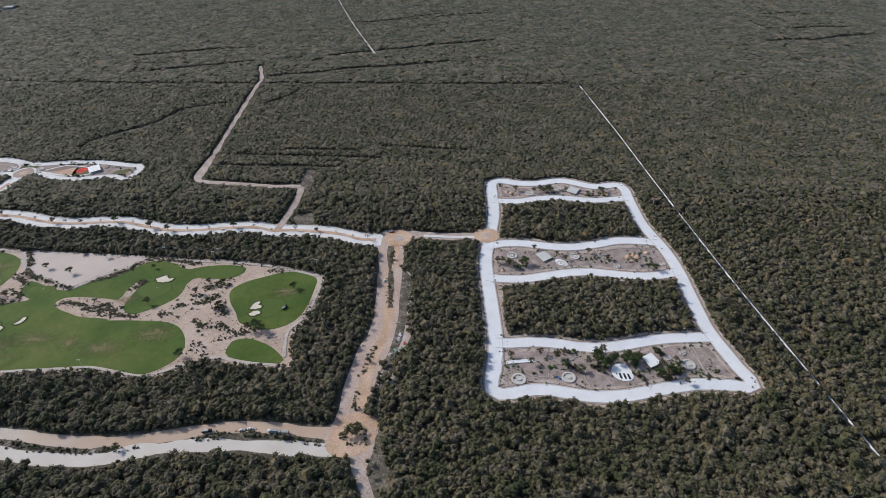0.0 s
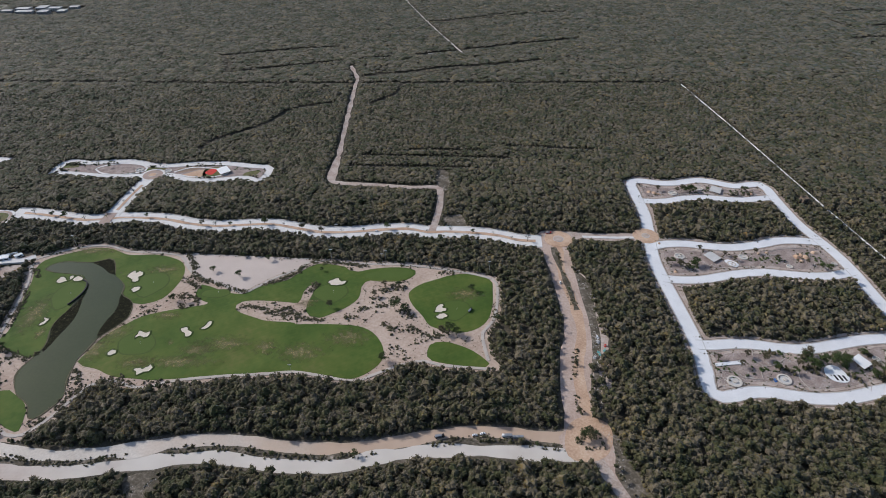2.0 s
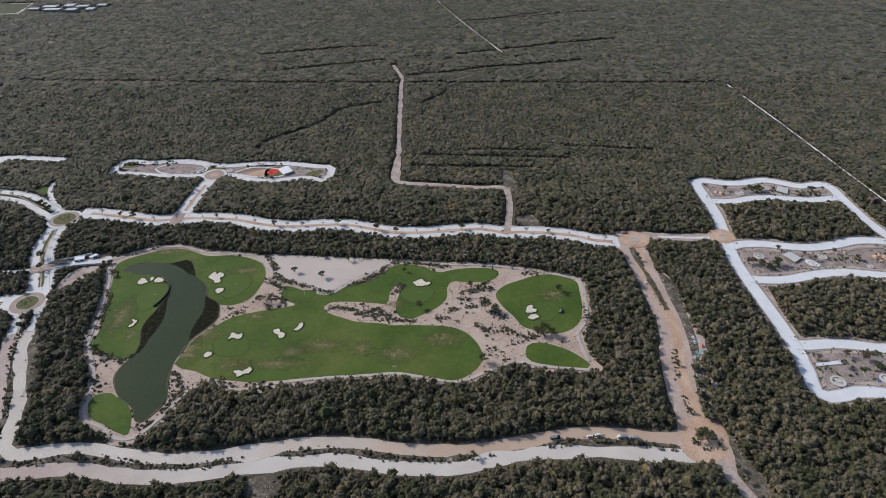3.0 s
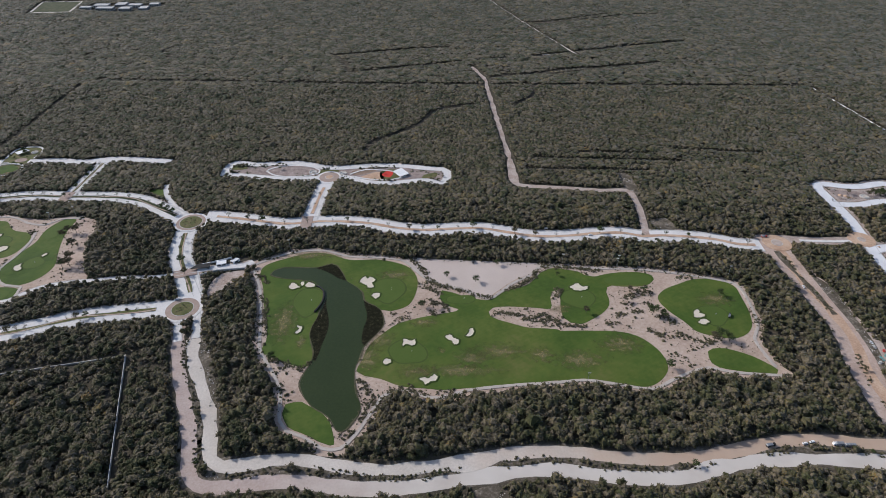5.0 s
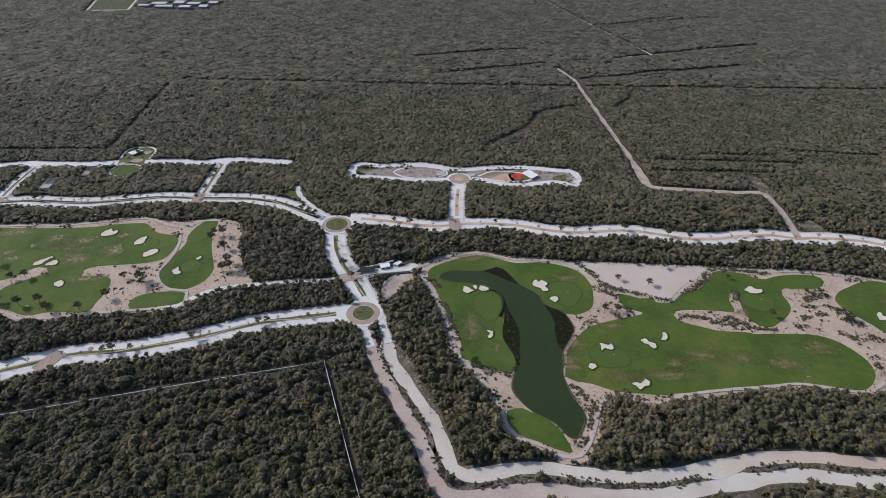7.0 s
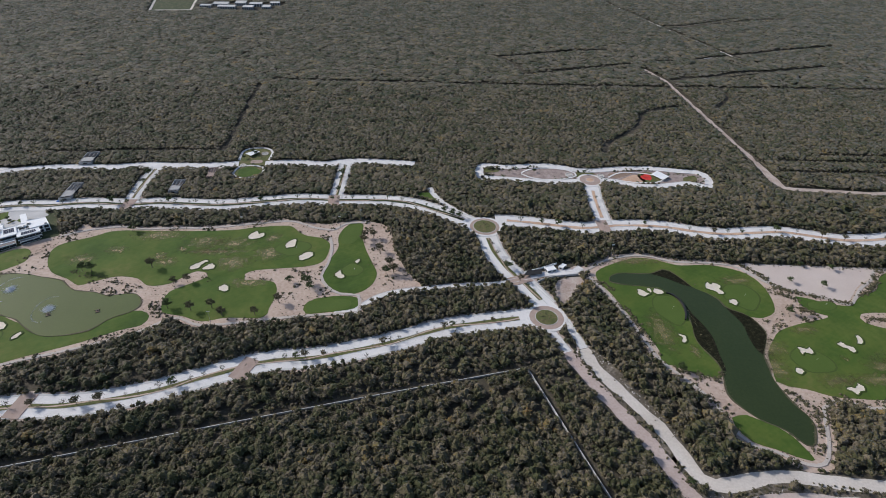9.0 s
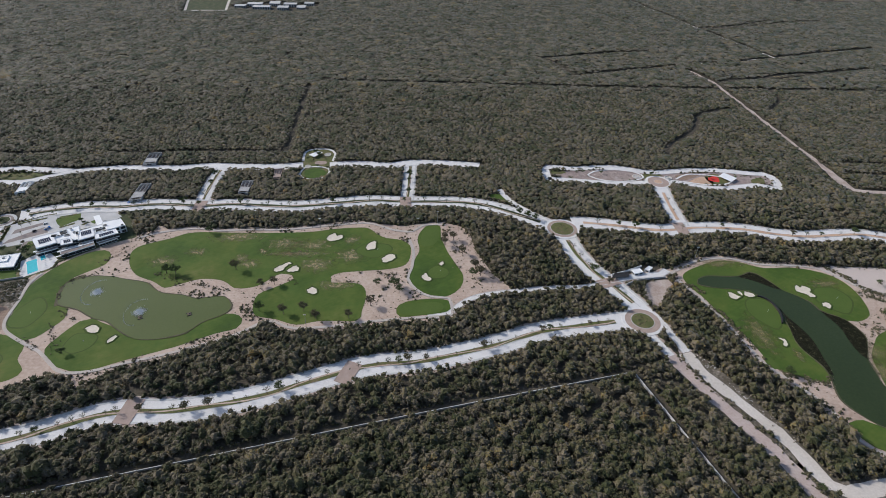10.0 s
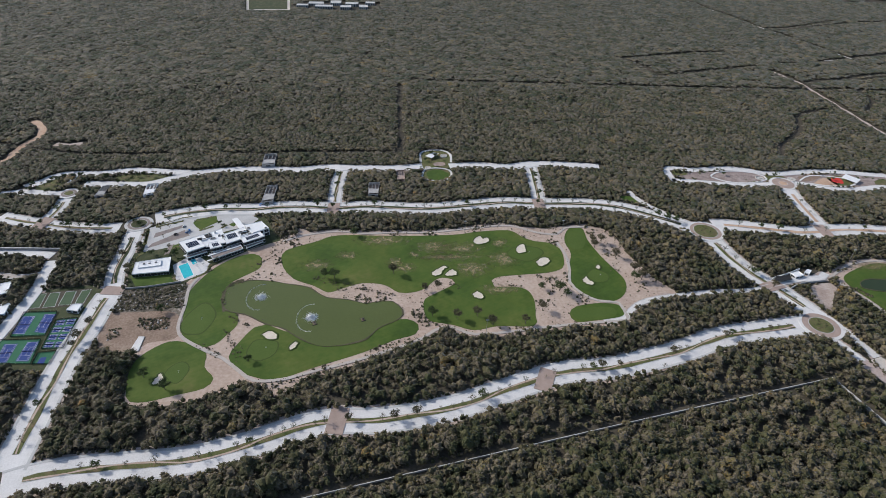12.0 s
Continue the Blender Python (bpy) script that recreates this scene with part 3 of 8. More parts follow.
lane([(284.2, 562.5), (287.6, 540.8), (293.5, 537.1)], 1.3, M_GRAVEL, 0.6, "short pale track in far woods", kerbs=False, margin=0.9)

# dark cut lines through the woods
CUTS_NEAR = (([(-408.8, 430.8), (-372.5, 427.9), (-312.6, 424.8), (-252.6, 420.5), (-179.3, 417), (-132.8, 416.2), (-72.6, 414.1), (-12.1, 412), (91, 408.1)], 2), ([(-211.6, 315.3), (-206, 326), (-196, 334.8), (-182, 347.2), (-176.3, 357.1), (-171.3, 367.5), (-160.6, 374.5), (-145.2, 379.8)], 2.6), ([(-99, 413.5), (-101.4, 397.7), (-108, 387.8), (-117.3, 378.4)], 2.2))
CUTS_ROWS = (([(-116.1, 304.8), (-97.4, 302.9), (-69.3, 300.9), (-35.3, 298.1)], 1.7), ([(-121.9, 291.8), (-88.5, 289.7), (-58.1, 288.3)], 1.7), ([(-89, 310.3), (-50.7, 308)], 1.7), ([(-35.5, 313.3), (-7.3, 309.7), (14.2, 306.4)], 1.7))
CUTS_WEST = (([(-417.8, 322.3), (-417.5, 364.5), (-416.5, 420.3)], 2.2), ([(-507.4, 321.6), (-465, 322.3), (-417.8, 322.3)], 1.6), ([(-621.6, 334.5), (-602.2, 327.8), (-578.4, 322.5), (-534.5, 321.3)], 1.6))
CUTS_FAR = (([(-247.3, 480.3), (-214.2, 488.2), (-186.8, 495), (-154.3, 499)], 2.6), ([(-247.3, 480.3), (-239.9, 469.5), (-234.6, 452.8), (-233.1, 440.7)], 2), ([(-233.1, 440.7), (-213.3, 446.3), (-179.3, 455.7), (-148.3, 464.3)], 2.6), ([(-131.2, 428.6), (-105.4, 434), (-87.4, 439.6), (-64.4, 446.6), (-33.1, 449.9), (5.5, 459.6)], 2.6), ([(-86.6, 475.5), (-59.4, 484.9), (-29.2, 493.1), (2, 501.7), (44.6, 512)], 2.8), ([(-80.9, 569), (-53.5, 574.4), (1.2, 597.4)], 2.4), ([(-118.6, 434.8), (-76.7, 437.2), (-39.3, 448.6)], 2.4), ([(-72.9, 562.8), (-31.8, 576.3), (10.9, 590.4), (55, 598.9)], 2.4), ([(274.8, 501.9), (295, 504.4), (309.8, 505.4)], 3), ([(307.5, 500.8), (336.6, 510.9), (374.4, 517.7)], 2.8), ([(310.6, 536.8), (342.8, 540.9), (361.6, 538.5)], 2.4), ([(306.1, 583.4), (335.4, 588.3), (346.4, 577.9)], 2.4))
for cut, wide in CUTS_NEAR + CUTS_ROWS + CUTS_WEST + CUTS_FAR:
    clear_ribbon(spline(cut, 3.0), wide * 1.35)


# ---- golf ground ----
area("sandy_ground", [(-249.1, 204), (-247.6, 213.1), (-237.8, 219.2), (-223.6, 221.4), (-211.5, 215.9), (-190.8, 213.7), (-173.1, 212.5), (-155.4, 210.8), (-130.4, 208.1), (-110.6, 204.4), (-91.2, 203.1), (-72, 200.3), (-55.8, 195.3), (-50.1, 190.8), (-50.6, 176.9), (-52.6, 166.7), (-56.4, 161.4), (-57.9, 155), (-54.4, 147.2), (-53.1, 143), (-68.4, 143.1), (-82, 145.2), (-89.9, 144.1), (-95.8, 140.4), (-101.6, 138.5), (-117.1, 140.9), (-134.7, 141.8), (-150.1, 141.1), (-161.4, 139.8), (-173.8, 136.7), (-181.8, 137.8), (-188.7, 140.9), (-192.9, 137.1), (-196.1, 131), (-200.1, 123.5), (-203.4, 119.2), (-208.3, 118.2), (-217, 121.5), (-224, 125.6), (-226.7, 132.4), (-227, 138.8), (-230.5, 148.5), (-238.3, 159.1), (-241, 168.7), (-242.1, 181.5), (-245.4, 195.6)], 0.03, M_SAND, label="pale sandy waste ground with scattered shrubs", category="sand")
area("sandy_ground", [(-463.9, 246.3), (-454.8, 246.8), (-445.7, 249.9), (-436.2, 247.5), (-422.1, 248.4), (-407.8, 247.9), (-388.1, 250.8), (-373.1, 251.7), (-358.8, 249.1), (-348.4, 250.6), (-338.4, 250.3), (-330, 244.7), (-327.4, 228.9), (-322.9, 213.8), (-317, 203.3), (-322.8, 200), (-335.1, 195.8), (-340.9, 190), (-352, 188.7), (-362.4, 187.7), (-372.6, 186.8), (-384.8, 184.5), (-396.4, 184.5), (-405.7, 188.3), (-411.7, 185.8), (-419.4, 180.8), (-434, 173.9), (-447.8, 169.8), (-462.7, 166.5)], 0.03, M_SAND, label="pale sandy waste ground with scattered shrubs", category="sand")
area("sandy_ground", [(-463.9, 246.3), (-435.2, 214.7), (-441.2, 174.8), (-462.7, 166.5), (-468.1, 168.1), (-474, 164.4), (-481.5, 161.6), (-489, 159.7), (-500.3, 160.5), (-503.5, 166.3), (-504.3, 177.8), (-497.4, 187), (-495.3, 198.4), (-497.5, 210.6), (-496, 220.4), (-491.4, 227.2), (-478.5, 237.9), (-468.1, 243.5)], 0.032, M_SAND, label="pale sandy shore round a pond", category="sand")
area("sandy_ground", [(-186.8, 213.6), (-173.2, 212.9), (-155.5, 211.2), (-137.9, 209.5), (-128.4, 208.1), (-133.4, 202.6), (-142.3, 197.5), (-150.4, 190.3), (-155.4, 186.6), (-163.2, 190.7), (-173.4, 196), (-180.6, 203.8)], 0.05, material("pale_sand", two((0.46, 0.38, 0.33), (0.57, 0.49, 0.435)), 0.08, 2, 0.95, 0.1), lawn=True, label="smooth bare pale sand", category="sand")


def fairway(points, label="mown green fairway with dry patches"):
    return area("fairway", points, 0.08, M_FAIRWAY, lawn=True, label=label, category="fairway")


fairway([(-246.9, 203.9), (-246.2, 210.2), (-238.5, 215), (-227.6, 218.9), (-219.7, 217.8), (-210.6, 213.4), (-198, 213.1), (-186.9, 208.7), (-182.2, 201.5), (-182.1, 192.2), (-185.3, 183.5), (-192.1, 180.3), (-195.7, 181), (-198.2, 178.8), (-207.5, 174.1), (-213.2, 162), (-217.6, 155.8), (-221.1, 152.3), (-225.8, 153.8), (-232.3, 156.7), (-237.6, 161.7), (-236.8, 165.5), (-238.3, 174.8), (-241.5, 184.8), (-244, 195.5)])
fairway([(-224.8, 136.6), (-222.1, 137.4), (-219.7, 137.5), (-217.9, 136.3), (-215.8, 134.9), (-213.1, 133.3), (-210.9, 131), (-209.4, 128.8), (-208.5, 126.1), (-207.6, 123), (-207.4, 120.8), (-208.5, 120.5), (-210.1, 121.1), (-212.6, 122.2), (-215.1, 123.9), (-217.7, 125.2), (-220.3, 126.3), (-222.5, 127.7), (-224, 130), (-225.2, 132.7)])
fairway([(-203, 150.1), (-201.2, 155.5), (-199.5, 161.7), (-194.5, 168.2), (-187.7, 173.7), (-175.2, 175.6), (-162, 175.6), (-152.6, 172.8), (-138.9, 168.7), (-130.2, 167.6), (-117.3, 167.3), (-105.5, 166.1), (-99, 162.3), (-94.8, 155), (-94.8, 148.2), (-98.8, 143), (-104.5, 140.1), (-111.4, 141.2), (-119.3, 142.9), (-129.1, 143.2), (-135, 143.8), (-144.6, 142.7), (-156, 141.7), (-165.6, 141.4), (-173.2, 140.9), (-179.3, 141.7), (-187.4, 142.9), (-194.6, 146.4), (-200.1, 147.9)])
fairway([(-172, 192.1), (-168.3, 190.9), (-164.2, 188.7), (-159, 186.5), (-154.7, 185.7), (-151.6, 186.6), (-148.1, 189.6), (-145.1, 191.5), (-140.6, 192.8), (-136.6, 194.8), (-133.4, 198.3), (-130.5, 202), (-127.4, 204.2), (-123.4, 205.2), (-119.3, 203.9), (-114.4, 202.6), (-111.8, 199.9), (-108.3, 199), (-102.3, 200.7), (-94.7, 201.6), (-87.7, 201), (-84, 199), (-84, 196.4), (-86.3, 193.9), (-90.4, 192.2), (-98.7, 192.2), (-102.6, 193), (-104.6, 192), (-105.9, 188.9), (-105.9, 185.4), (-106.6, 181.4), (-109.8, 177.3), (-114.8, 173.7), (-120.2, 170.8), (-124, 171.8), (-126.2, 174.7), (-126.4, 178.5), (-125.4, 184.4), (-123.8, 189.8), (-125.1, 191.2), (-127.6, 189.9), (-129, 186.5), (-130, 179.9), (-136, 180.5), (-149.1, 181.5), (-160.7, 179), (-167.8, 181.5), (-171.8, 184.3), (-172.9, 188.3)])
area("fairway", [(-164.9, 181.7), (-160.5, 179.7), (-152.2, 181.3), (-154.4, 178.8), (-153.9, 176.3), (-151.7, 174.6), (-146.1, 172), (-140.4, 169.7), (-129.1, 168.1), (-130.4, 164.3), (-143.4, 163), (-164, 163.7), (-184.1, 167.3), (-192.2, 169.4), (-189.2, 173.2), (-181.8, 176), (-174, 177.9), (-166.7, 179.6)], 0.074, M_FAIRWAY, lawn=True, label="mown green neck between two fairways", category="fairway")
fairway([(-86.4, 184.5), (-82.1, 189.7), (-74.9, 193.2), (-67.6, 196), (-59.3, 195.8), (-52.8, 191.6), (-52.5, 185.5), (-53.5, 175.3), (-56.2, 167.4), (-61, 163), (-66.5, 161.6), (-72.6, 163.2), (-77.8, 165.5), (-80.7, 171.1), (-84.8, 177.7)])
fairway([(-78.7, 149.9), (-77.8, 155.5), (-73.1, 157.1), (-67.1, 155.2), (-61.4, 151.5), (-56.8, 146), (-58.5, 143.9), (-64.3, 144.8), (-72, 146.3), (-76.9, 147.8)])
fairway([(-465.8, 226.3), (-466, 235.6), (-454.4, 241.9), (-445.5, 246.1), (-422.1, 245), (-398.4, 245.1), (-388.6, 246.9), (-378.7, 247.9), (-372.7, 247.3), (-368.7, 242.5), (-364.5, 239.4), (-358.8, 238), (-355, 233.8), (-355.1, 226), (-357.2, 220.5), (-363.5, 217.9), (-374.8, 216.9), (-382.6, 216.1), (-386.3, 213.8), (-385.7, 210.1), (-380.4, 209.9), (-374.3, 208.3), (-372.3, 202.3), (-373.6, 193.2), (-375.2, 188.3), (-388.1, 188.6), (-396.1, 187), (-403.6, 190.1), (-411.2, 192.5), (-412.9, 198.5), (-412.2, 204), (-408.2, 207), (-402.7, 210.7), (-400.2, 212.6), (-401.2, 215.1), (-405.4, 216.3), (-408.8, 213.7), (-412.2, 209.8), (-416.5, 208), (-421.7, 208.2), (-426.8, 212.7), (-435.2, 214), (-443.3, 210.7), (-447.3, 209.2), (-452.8, 213.3), (-460.5, 217.7)], "wide mown green practice range with dry patches")
fairway([(-350.1, 244), (-346.3, 249.2), (-341.5, 248.2), (-341.5, 239.5), (-339.7, 229.4), (-336.8, 219.8), (-334.7, 212.5), (-336.3, 205.8), (-340.7, 201.1), (-346.5, 199.7), (-351.9, 203.1), (-356.5, 209.9), (-355.4, 218.6), (-351.3, 229.8), (-351.7, 237.8)])
fairway([(-361.1, 194.1), (-357.7, 197.7), (-348.8, 199.2), (-341.8, 197.9), (-340.6, 193.3), (-342, 190.9), (-351.5, 190.2), (-359.8, 189.7)])
fairway([(-496.7, 207.4), (-495.7, 215.4), (-491, 225.4), (-484, 232.4), (-477.8, 234.1), (-474.4, 231), (-474.1, 224.8), (-479.4, 219.7), (-483.6, 214.9), (-483.3, 206.9), (-480.7, 200.7), (-477.5, 199.1), (-476.3, 193.4), (-478.3, 189.3), (-481.7, 184.2), (-486.8, 183.2), (-492.3, 187.3), (-494.3, 192.8)])
fairway([(-476.1, 178.4), (-474.5, 183.9), (-470.5, 191.7), (-466.9, 193), (-460.9, 189.9), (-453.1, 186.8), (-441.8, 185), (-432.5, 187.3), (-424.9, 192.5), (-419, 193.7), (-415.2, 190.7), (-416.4, 186), (-423.1, 183.6), (-434.1, 178.1), (-448.1, 172.7), (-459.6, 168.1), (-466.6, 169.4), (-472.3, 172.7)])
fairway([(-502.6, 163.7), (-504.8, 173.1), (-503.4, 180.2), (-496.5, 186.2), (-488.9, 184.6), (-483.5, 180.5), (-482.6, 174.4), (-478.8, 169.5), (-480.8, 165.6), (-488.4, 163.4), (-495.8, 161.3), (-500.6, 161.5)])


def putting_green(x, y, r, squash=0.8):
    pts = [(x + r * (1 + 0.12 * math.sin(2 * a + x)) * math.cos(a), y + r * squash * (1 + 0.1 * math.cos(3 * a + y)) * math.sin(a)) for a in np.arange(0, math.tau, 0.3)]
    collar = [(x + (px - x) * 1.09, y + (py - y) * 1.09) for px, py in pts]
    area("green_collar", collar, 0.092, M_COLLAR, 1.0, clear=False, label="darker grass collar round a putting green", category="grass")
    area("putting_green", pts, 0.104, M_GREEN, 1.0, clear=False, label="smooth bright putting green", category="putting green")
    flag = new("golf_flag")
    flag.location = (x + 0.2 * r, y, 0.1)
    part("pole", tube([(0, 0, 0), (0, 0, 0.9)], 0.02, 6), M_WHITE, flag)
    part("flag_cloth", box(0.18, 0, 0.8, 0.34, 0.012, 0.2), M_WHITE, flag, "small white cloth")
    tagged(flag, "thin white golf flag standing in a putting green", "flag", "golf flags")


# ---- small mesh helpers ----
def box(x, y, z, sx, sy, sz, turn=0.0, bm=None, bevel=0.0):
    bm = bm or bmesh.new()
    made = bmesh.ops.create_cube(bm, size=1.0, matrix=Matrix.Translation((x, y, z)) @ Matrix.Rotation(radians(turn), 4, "Z") @ Matrix.Diagonal((sx, sy, sz, 1)))
    if bevel:
        edges = list({e for v in made["verts"] for e in v.link_edges})
        bmesh.ops.bevel(bm, geom=edges, offset=bevel, segments=1, affect="EDGES")
    return bm


def tube(points, radius, sides=8, bm=None, taper=1.0):
    bm = bm or bmesh.new()
    pts = [Vector(p) for p in points]
    rings = []
    for i, p in enumerate(pts):
        d = (pts[min(i + 1, len(pts) - 1)] - pts[max(i - 1, 0)]).normalized()
        q = d.to_track_quat("Z", "Y")
        r = radius * (1 + (taper - 1) * i / max(1, len(pts) - 1))
        rings.append([bm.verts.new(p + q @ Vector((r * math.cos(k * math.tau / sides), r * math.sin(k * math.tau / sides), 0))) for k in range(sides)])
    for a, b in zip(rings, rings[1:]):
        for k in range(sides):
            bm.faces.new((a[k], a[(k + 1) % sides], b[(k + 1) % sides], b[k]))
    bm.faces.new(rings[-1])
    bm.faces.new(list(reversed(rings[0])))
    return bm


def part(name, bm, mat, parent, label=""):
    me = bpy.data.meshes.new(name)
    bm.to_mesh(me)
    bm.free()
    me.materials.append(mat)
    ob = new(name, me)
    ob.parent = parent
    if label:
        tagged(ob, label)
    return ob


for x, y, r, squash in ((-224.5, 187, 5.2, 1.58), (-193.5, 193.1, 6.1, 1.23), (-185.3, 158.6, 6.6, 0.88), (-118, 185.8, 6, 0.97), (-68.5, 174.3, 5.7, 0.95), (-164.7, 186.3, 6.2, 0.39), (-369.8, 231, 6.5, 0.74), (-344.5, 214.9, 3.8, 1.03), (-489.7, 196.4, 4.7, 1.64), (-466, 181.3, 5.1, 0.88), (-490.5, 172.3, 3.4, 1.21)):
    putting_green(x, y, r, squash)
for tee in ([(-104.6, 196.7), (-99.2, 199.5), (-90.4, 200.3), (-85.4, 198.6), (-85.5, 195.7), (-90, 193.3), (-99.4, 193.2), (-104.1, 194.5)], [(-237.3, 164.6), (-235.3, 164.3), (-234, 161.7), (-234.2, 159), (-236, 158.8), (-237.3, 161.3)], [(-359.8, 196.1), (-353.8, 196.8), (-346.3, 197.1), (-343.8, 195.1), (-345.3, 191.9), (-351.4, 190.6), (-357.6, 190.3), (-360.1, 192.5)], [(-348.6, 245.2), (-344.1, 248.1), (-341.7, 245.8), (-342.5, 239.4), (-345.6, 233.4), (-349.9, 233.5), (-350.3, 238.4)]):
    area("tee", tee, 0.098, M_GREEN, 1.0, clear=False, label="level tee of finely mown bright grass", category="grass")


def bunker(points):
    """A hollow of white sand with lobed edges, under a dark grass lip."""
    outline = spline(points, 0.4, True)
    n = len(outline)
    p = np.array([(x + 0.55 * noise.noise((x * 0.9, y * 0.9, 1.0)), y + 0.55 * noise.noise((x * 0.9, y * 0.9, 7.0))) for x, y in outline])
    t = np.roll(p, -1, 0) - np.roll(p, 1, 0)
    t /= np.linalg.norm(t, axis=1)[:, None] + 1e-9
    out = np.c_[t[:, 1], -t[:, 0]]
    if np.sum(p[:, 0] * np.roll(p[:, 1], -1) - np.roll(p[:, 0], -1) * p[:, 1]) < 0:
        out = -out
    rings = [(p + out * by, z) for by, z in ((0.45, 0.082), (0.0, 0.3), (-0.2, 0.27), (-0.3, 0.14))]
    verts = [(x, y, z) for ring, z in rings for x, y in ring]
    strip = lambda i: [(i * n + k, i * n + (k + 1) % n, (i + 1) * n + (k + 1) % n, (i + 1) * n + k) for k in range(n)]
    lip = new("bunker", mesh_from("bunker", verts, strip(0) + strip(1) + strip(2), M_COLLAR))
    tagged(lip, "white sand bunker with a grass lip", "bunker", "golf bunkers")
    sand = new("sand", area_mesh("sand", [tuple(q) for q in rings[2][0]], 0.15, M_BUNKER, 0.085))
    sand.parent = lip
    tagged(sand, "raked white sand")


BUNKERS_A = ([(-233.9, 195.4), (-233.3, 198.2), (-231.3, 198.5), (-230.1, 196.7), (-228.7, 195.6), (-230.3, 194.9), (-232, 194)],
             [(-229.7, 198.8), (-228.1, 199.5), (-227.6, 197.7), (-228.7, 196.3)],
             [(-227.4, 197.7), (-225.8, 199.4), (-223.3, 197.9), (-223.5, 195.4), (-226, 195.2), (-227.1, 195.9)],
             [(-205.6, 198.8), (-204.6, 201.3), (-202.9, 202), (-202.3, 200.5), (-201.5, 201.9), (-200, 201.1), (-198.9, 199.3), (-200, 197.5), (-199.2, 195.7), (-199.7, 194.3), (-202.2, 194.4), (-203.2, 196.5), (-205, 197.3)],
             [(-200.3, 189.8), (-198.6, 191.5), (-196.8, 191.1), (-196.6, 189), (-198, 187.7), (-199.5, 188.1)],
             [(-227.4, 169.6), (-226.4, 171.4), (-227.3, 173.5), (-225.6, 173.1), (-224.6, 173.1), (-224.9, 170.4), (-226.1, 168.7)],
             [(-187.3, 165.1), (-185.8, 165.3), (-184.5, 164.4), (-183, 164.9), (-182.2, 162.9), (-183.5, 161.3), (-185.6, 162.2), (-187.3, 161.4)])
BUNKERS_B = ([(-194.3, 154.6), (-193, 155.9), (-191.3, 155.3), (-190.7, 154), (-192.4, 152.7), (-193.7, 153)],
             [(-171.8, 166.3), (-169.8, 167.1), (-168.6, 165.3), (-167.1, 164.6), (-166.7, 162.6), (-168.6, 161.3), (-169.8, 163.6), (-171.4, 164.8)],
             [(-162.7, 169.8), (-161.1, 170), (-160.7, 168.2), (-161.4, 166.2), (-163, 165.4), (-164.5, 166), (-163.1, 167.7)],
             [(-120.3, 192.4), (-118.6, 194.1), (-115.8, 194.8), (-114.8, 193), (-112.6, 193.2), (-112.5, 191.5), (-114.6, 190.1), (-117.1, 189.8), (-119, 191)],
             [(-75.2, 176.7), (-73, 177.9), (-72.1, 176.6), (-72.9, 175.7), (-71.5, 175.3), (-71.3, 173.7), (-73.7, 172.8), (-75.9, 172.9), (-76, 174.8)],
             [(-75.8, 170.7), (-74.1, 172.2), (-71.9, 172.5), (-70.9, 171.2), (-71.9, 169.7), (-74.6, 169.1)],
             [(-181.7, 145.8), (-179.7, 147.1), (-178.4, 146.4), (-176.3, 148), (-174.9, 147), (-175.3, 144.8), (-177.3, 144.4), (-179.3, 143), (-180.2, 144.5)])
BUNKERS_C = ([(-390.2, 240), (-388.6, 242.9), (-386.6, 244.1), (-385.9, 242), (-383.6, 242.7), (-383.3, 239.8), (-385.4, 238.3), (-388.6, 237.5)],
             [(-373.4, 234.2), (-371.5, 236.6), (-369.2, 237.7), (-369, 234.9), (-369.1, 232.1), (-371.7, 230.6), (-373.4, 231.5)],
             [(-366.9, 225.1), (-364.8, 227.3), (-362.1, 228), (-360.8, 225.7), (-362.1, 223.8), (-365.3, 221.7), (-366.6, 223.2)],
             [(-408.9, 219.7), (-407.3, 221.1), (-405.4, 222.8), (-403.3, 223.8), (-402.3, 222.3), (-404.2, 220.6), (-405.3, 218.2), (-407.8, 217.2)],
             [(-403.8, 218.1), (-402, 220.5), (-400.4, 221.5), (-398.7, 219), (-399.5, 217.2), (-402.4, 217)])
BUNKERS_D = ([(-395, 205.7), (-393.3, 207.5), (-391.5, 207.5), (-390.4, 204.5), (-391.8, 203), (-393.8, 204)],
             [(-343.9, 220.9), (-342.3, 222.4), (-341.6, 220.9), (-342.5, 219.4), (-343.8, 219.5)],
             [(-351.1, 213.7), (-349, 215), (-348.3, 212.9), (-347, 211.1), (-348.4, 209.4), (-350.4, 210.2), (-351.4, 211.9)],
             [(-467.2, 187.9), (-466, 189.7), (-464.6, 189.9), (-462.3, 188.2), (-462, 186.3), (-463.5, 185.3), (-465.4, 185.9)],
             [(-457.8, 181.9), (-456.7, 183.7), (-455.5, 184.4), (-454.8, 182.5), (-456.2, 180.8), (-457.4, 180.6)],
             [(-496.7, 169.2), (-495.9, 170.7), (-495.4, 172.5), (-493.8, 171.1), (-493.5, 169.2), (-494.5, 167.7), (-496.2, 167.8)])
for outline in BUNKERS_A + BUNKERS_B + BUNKERS_C + BUNKERS_D:
    bunker(outline)


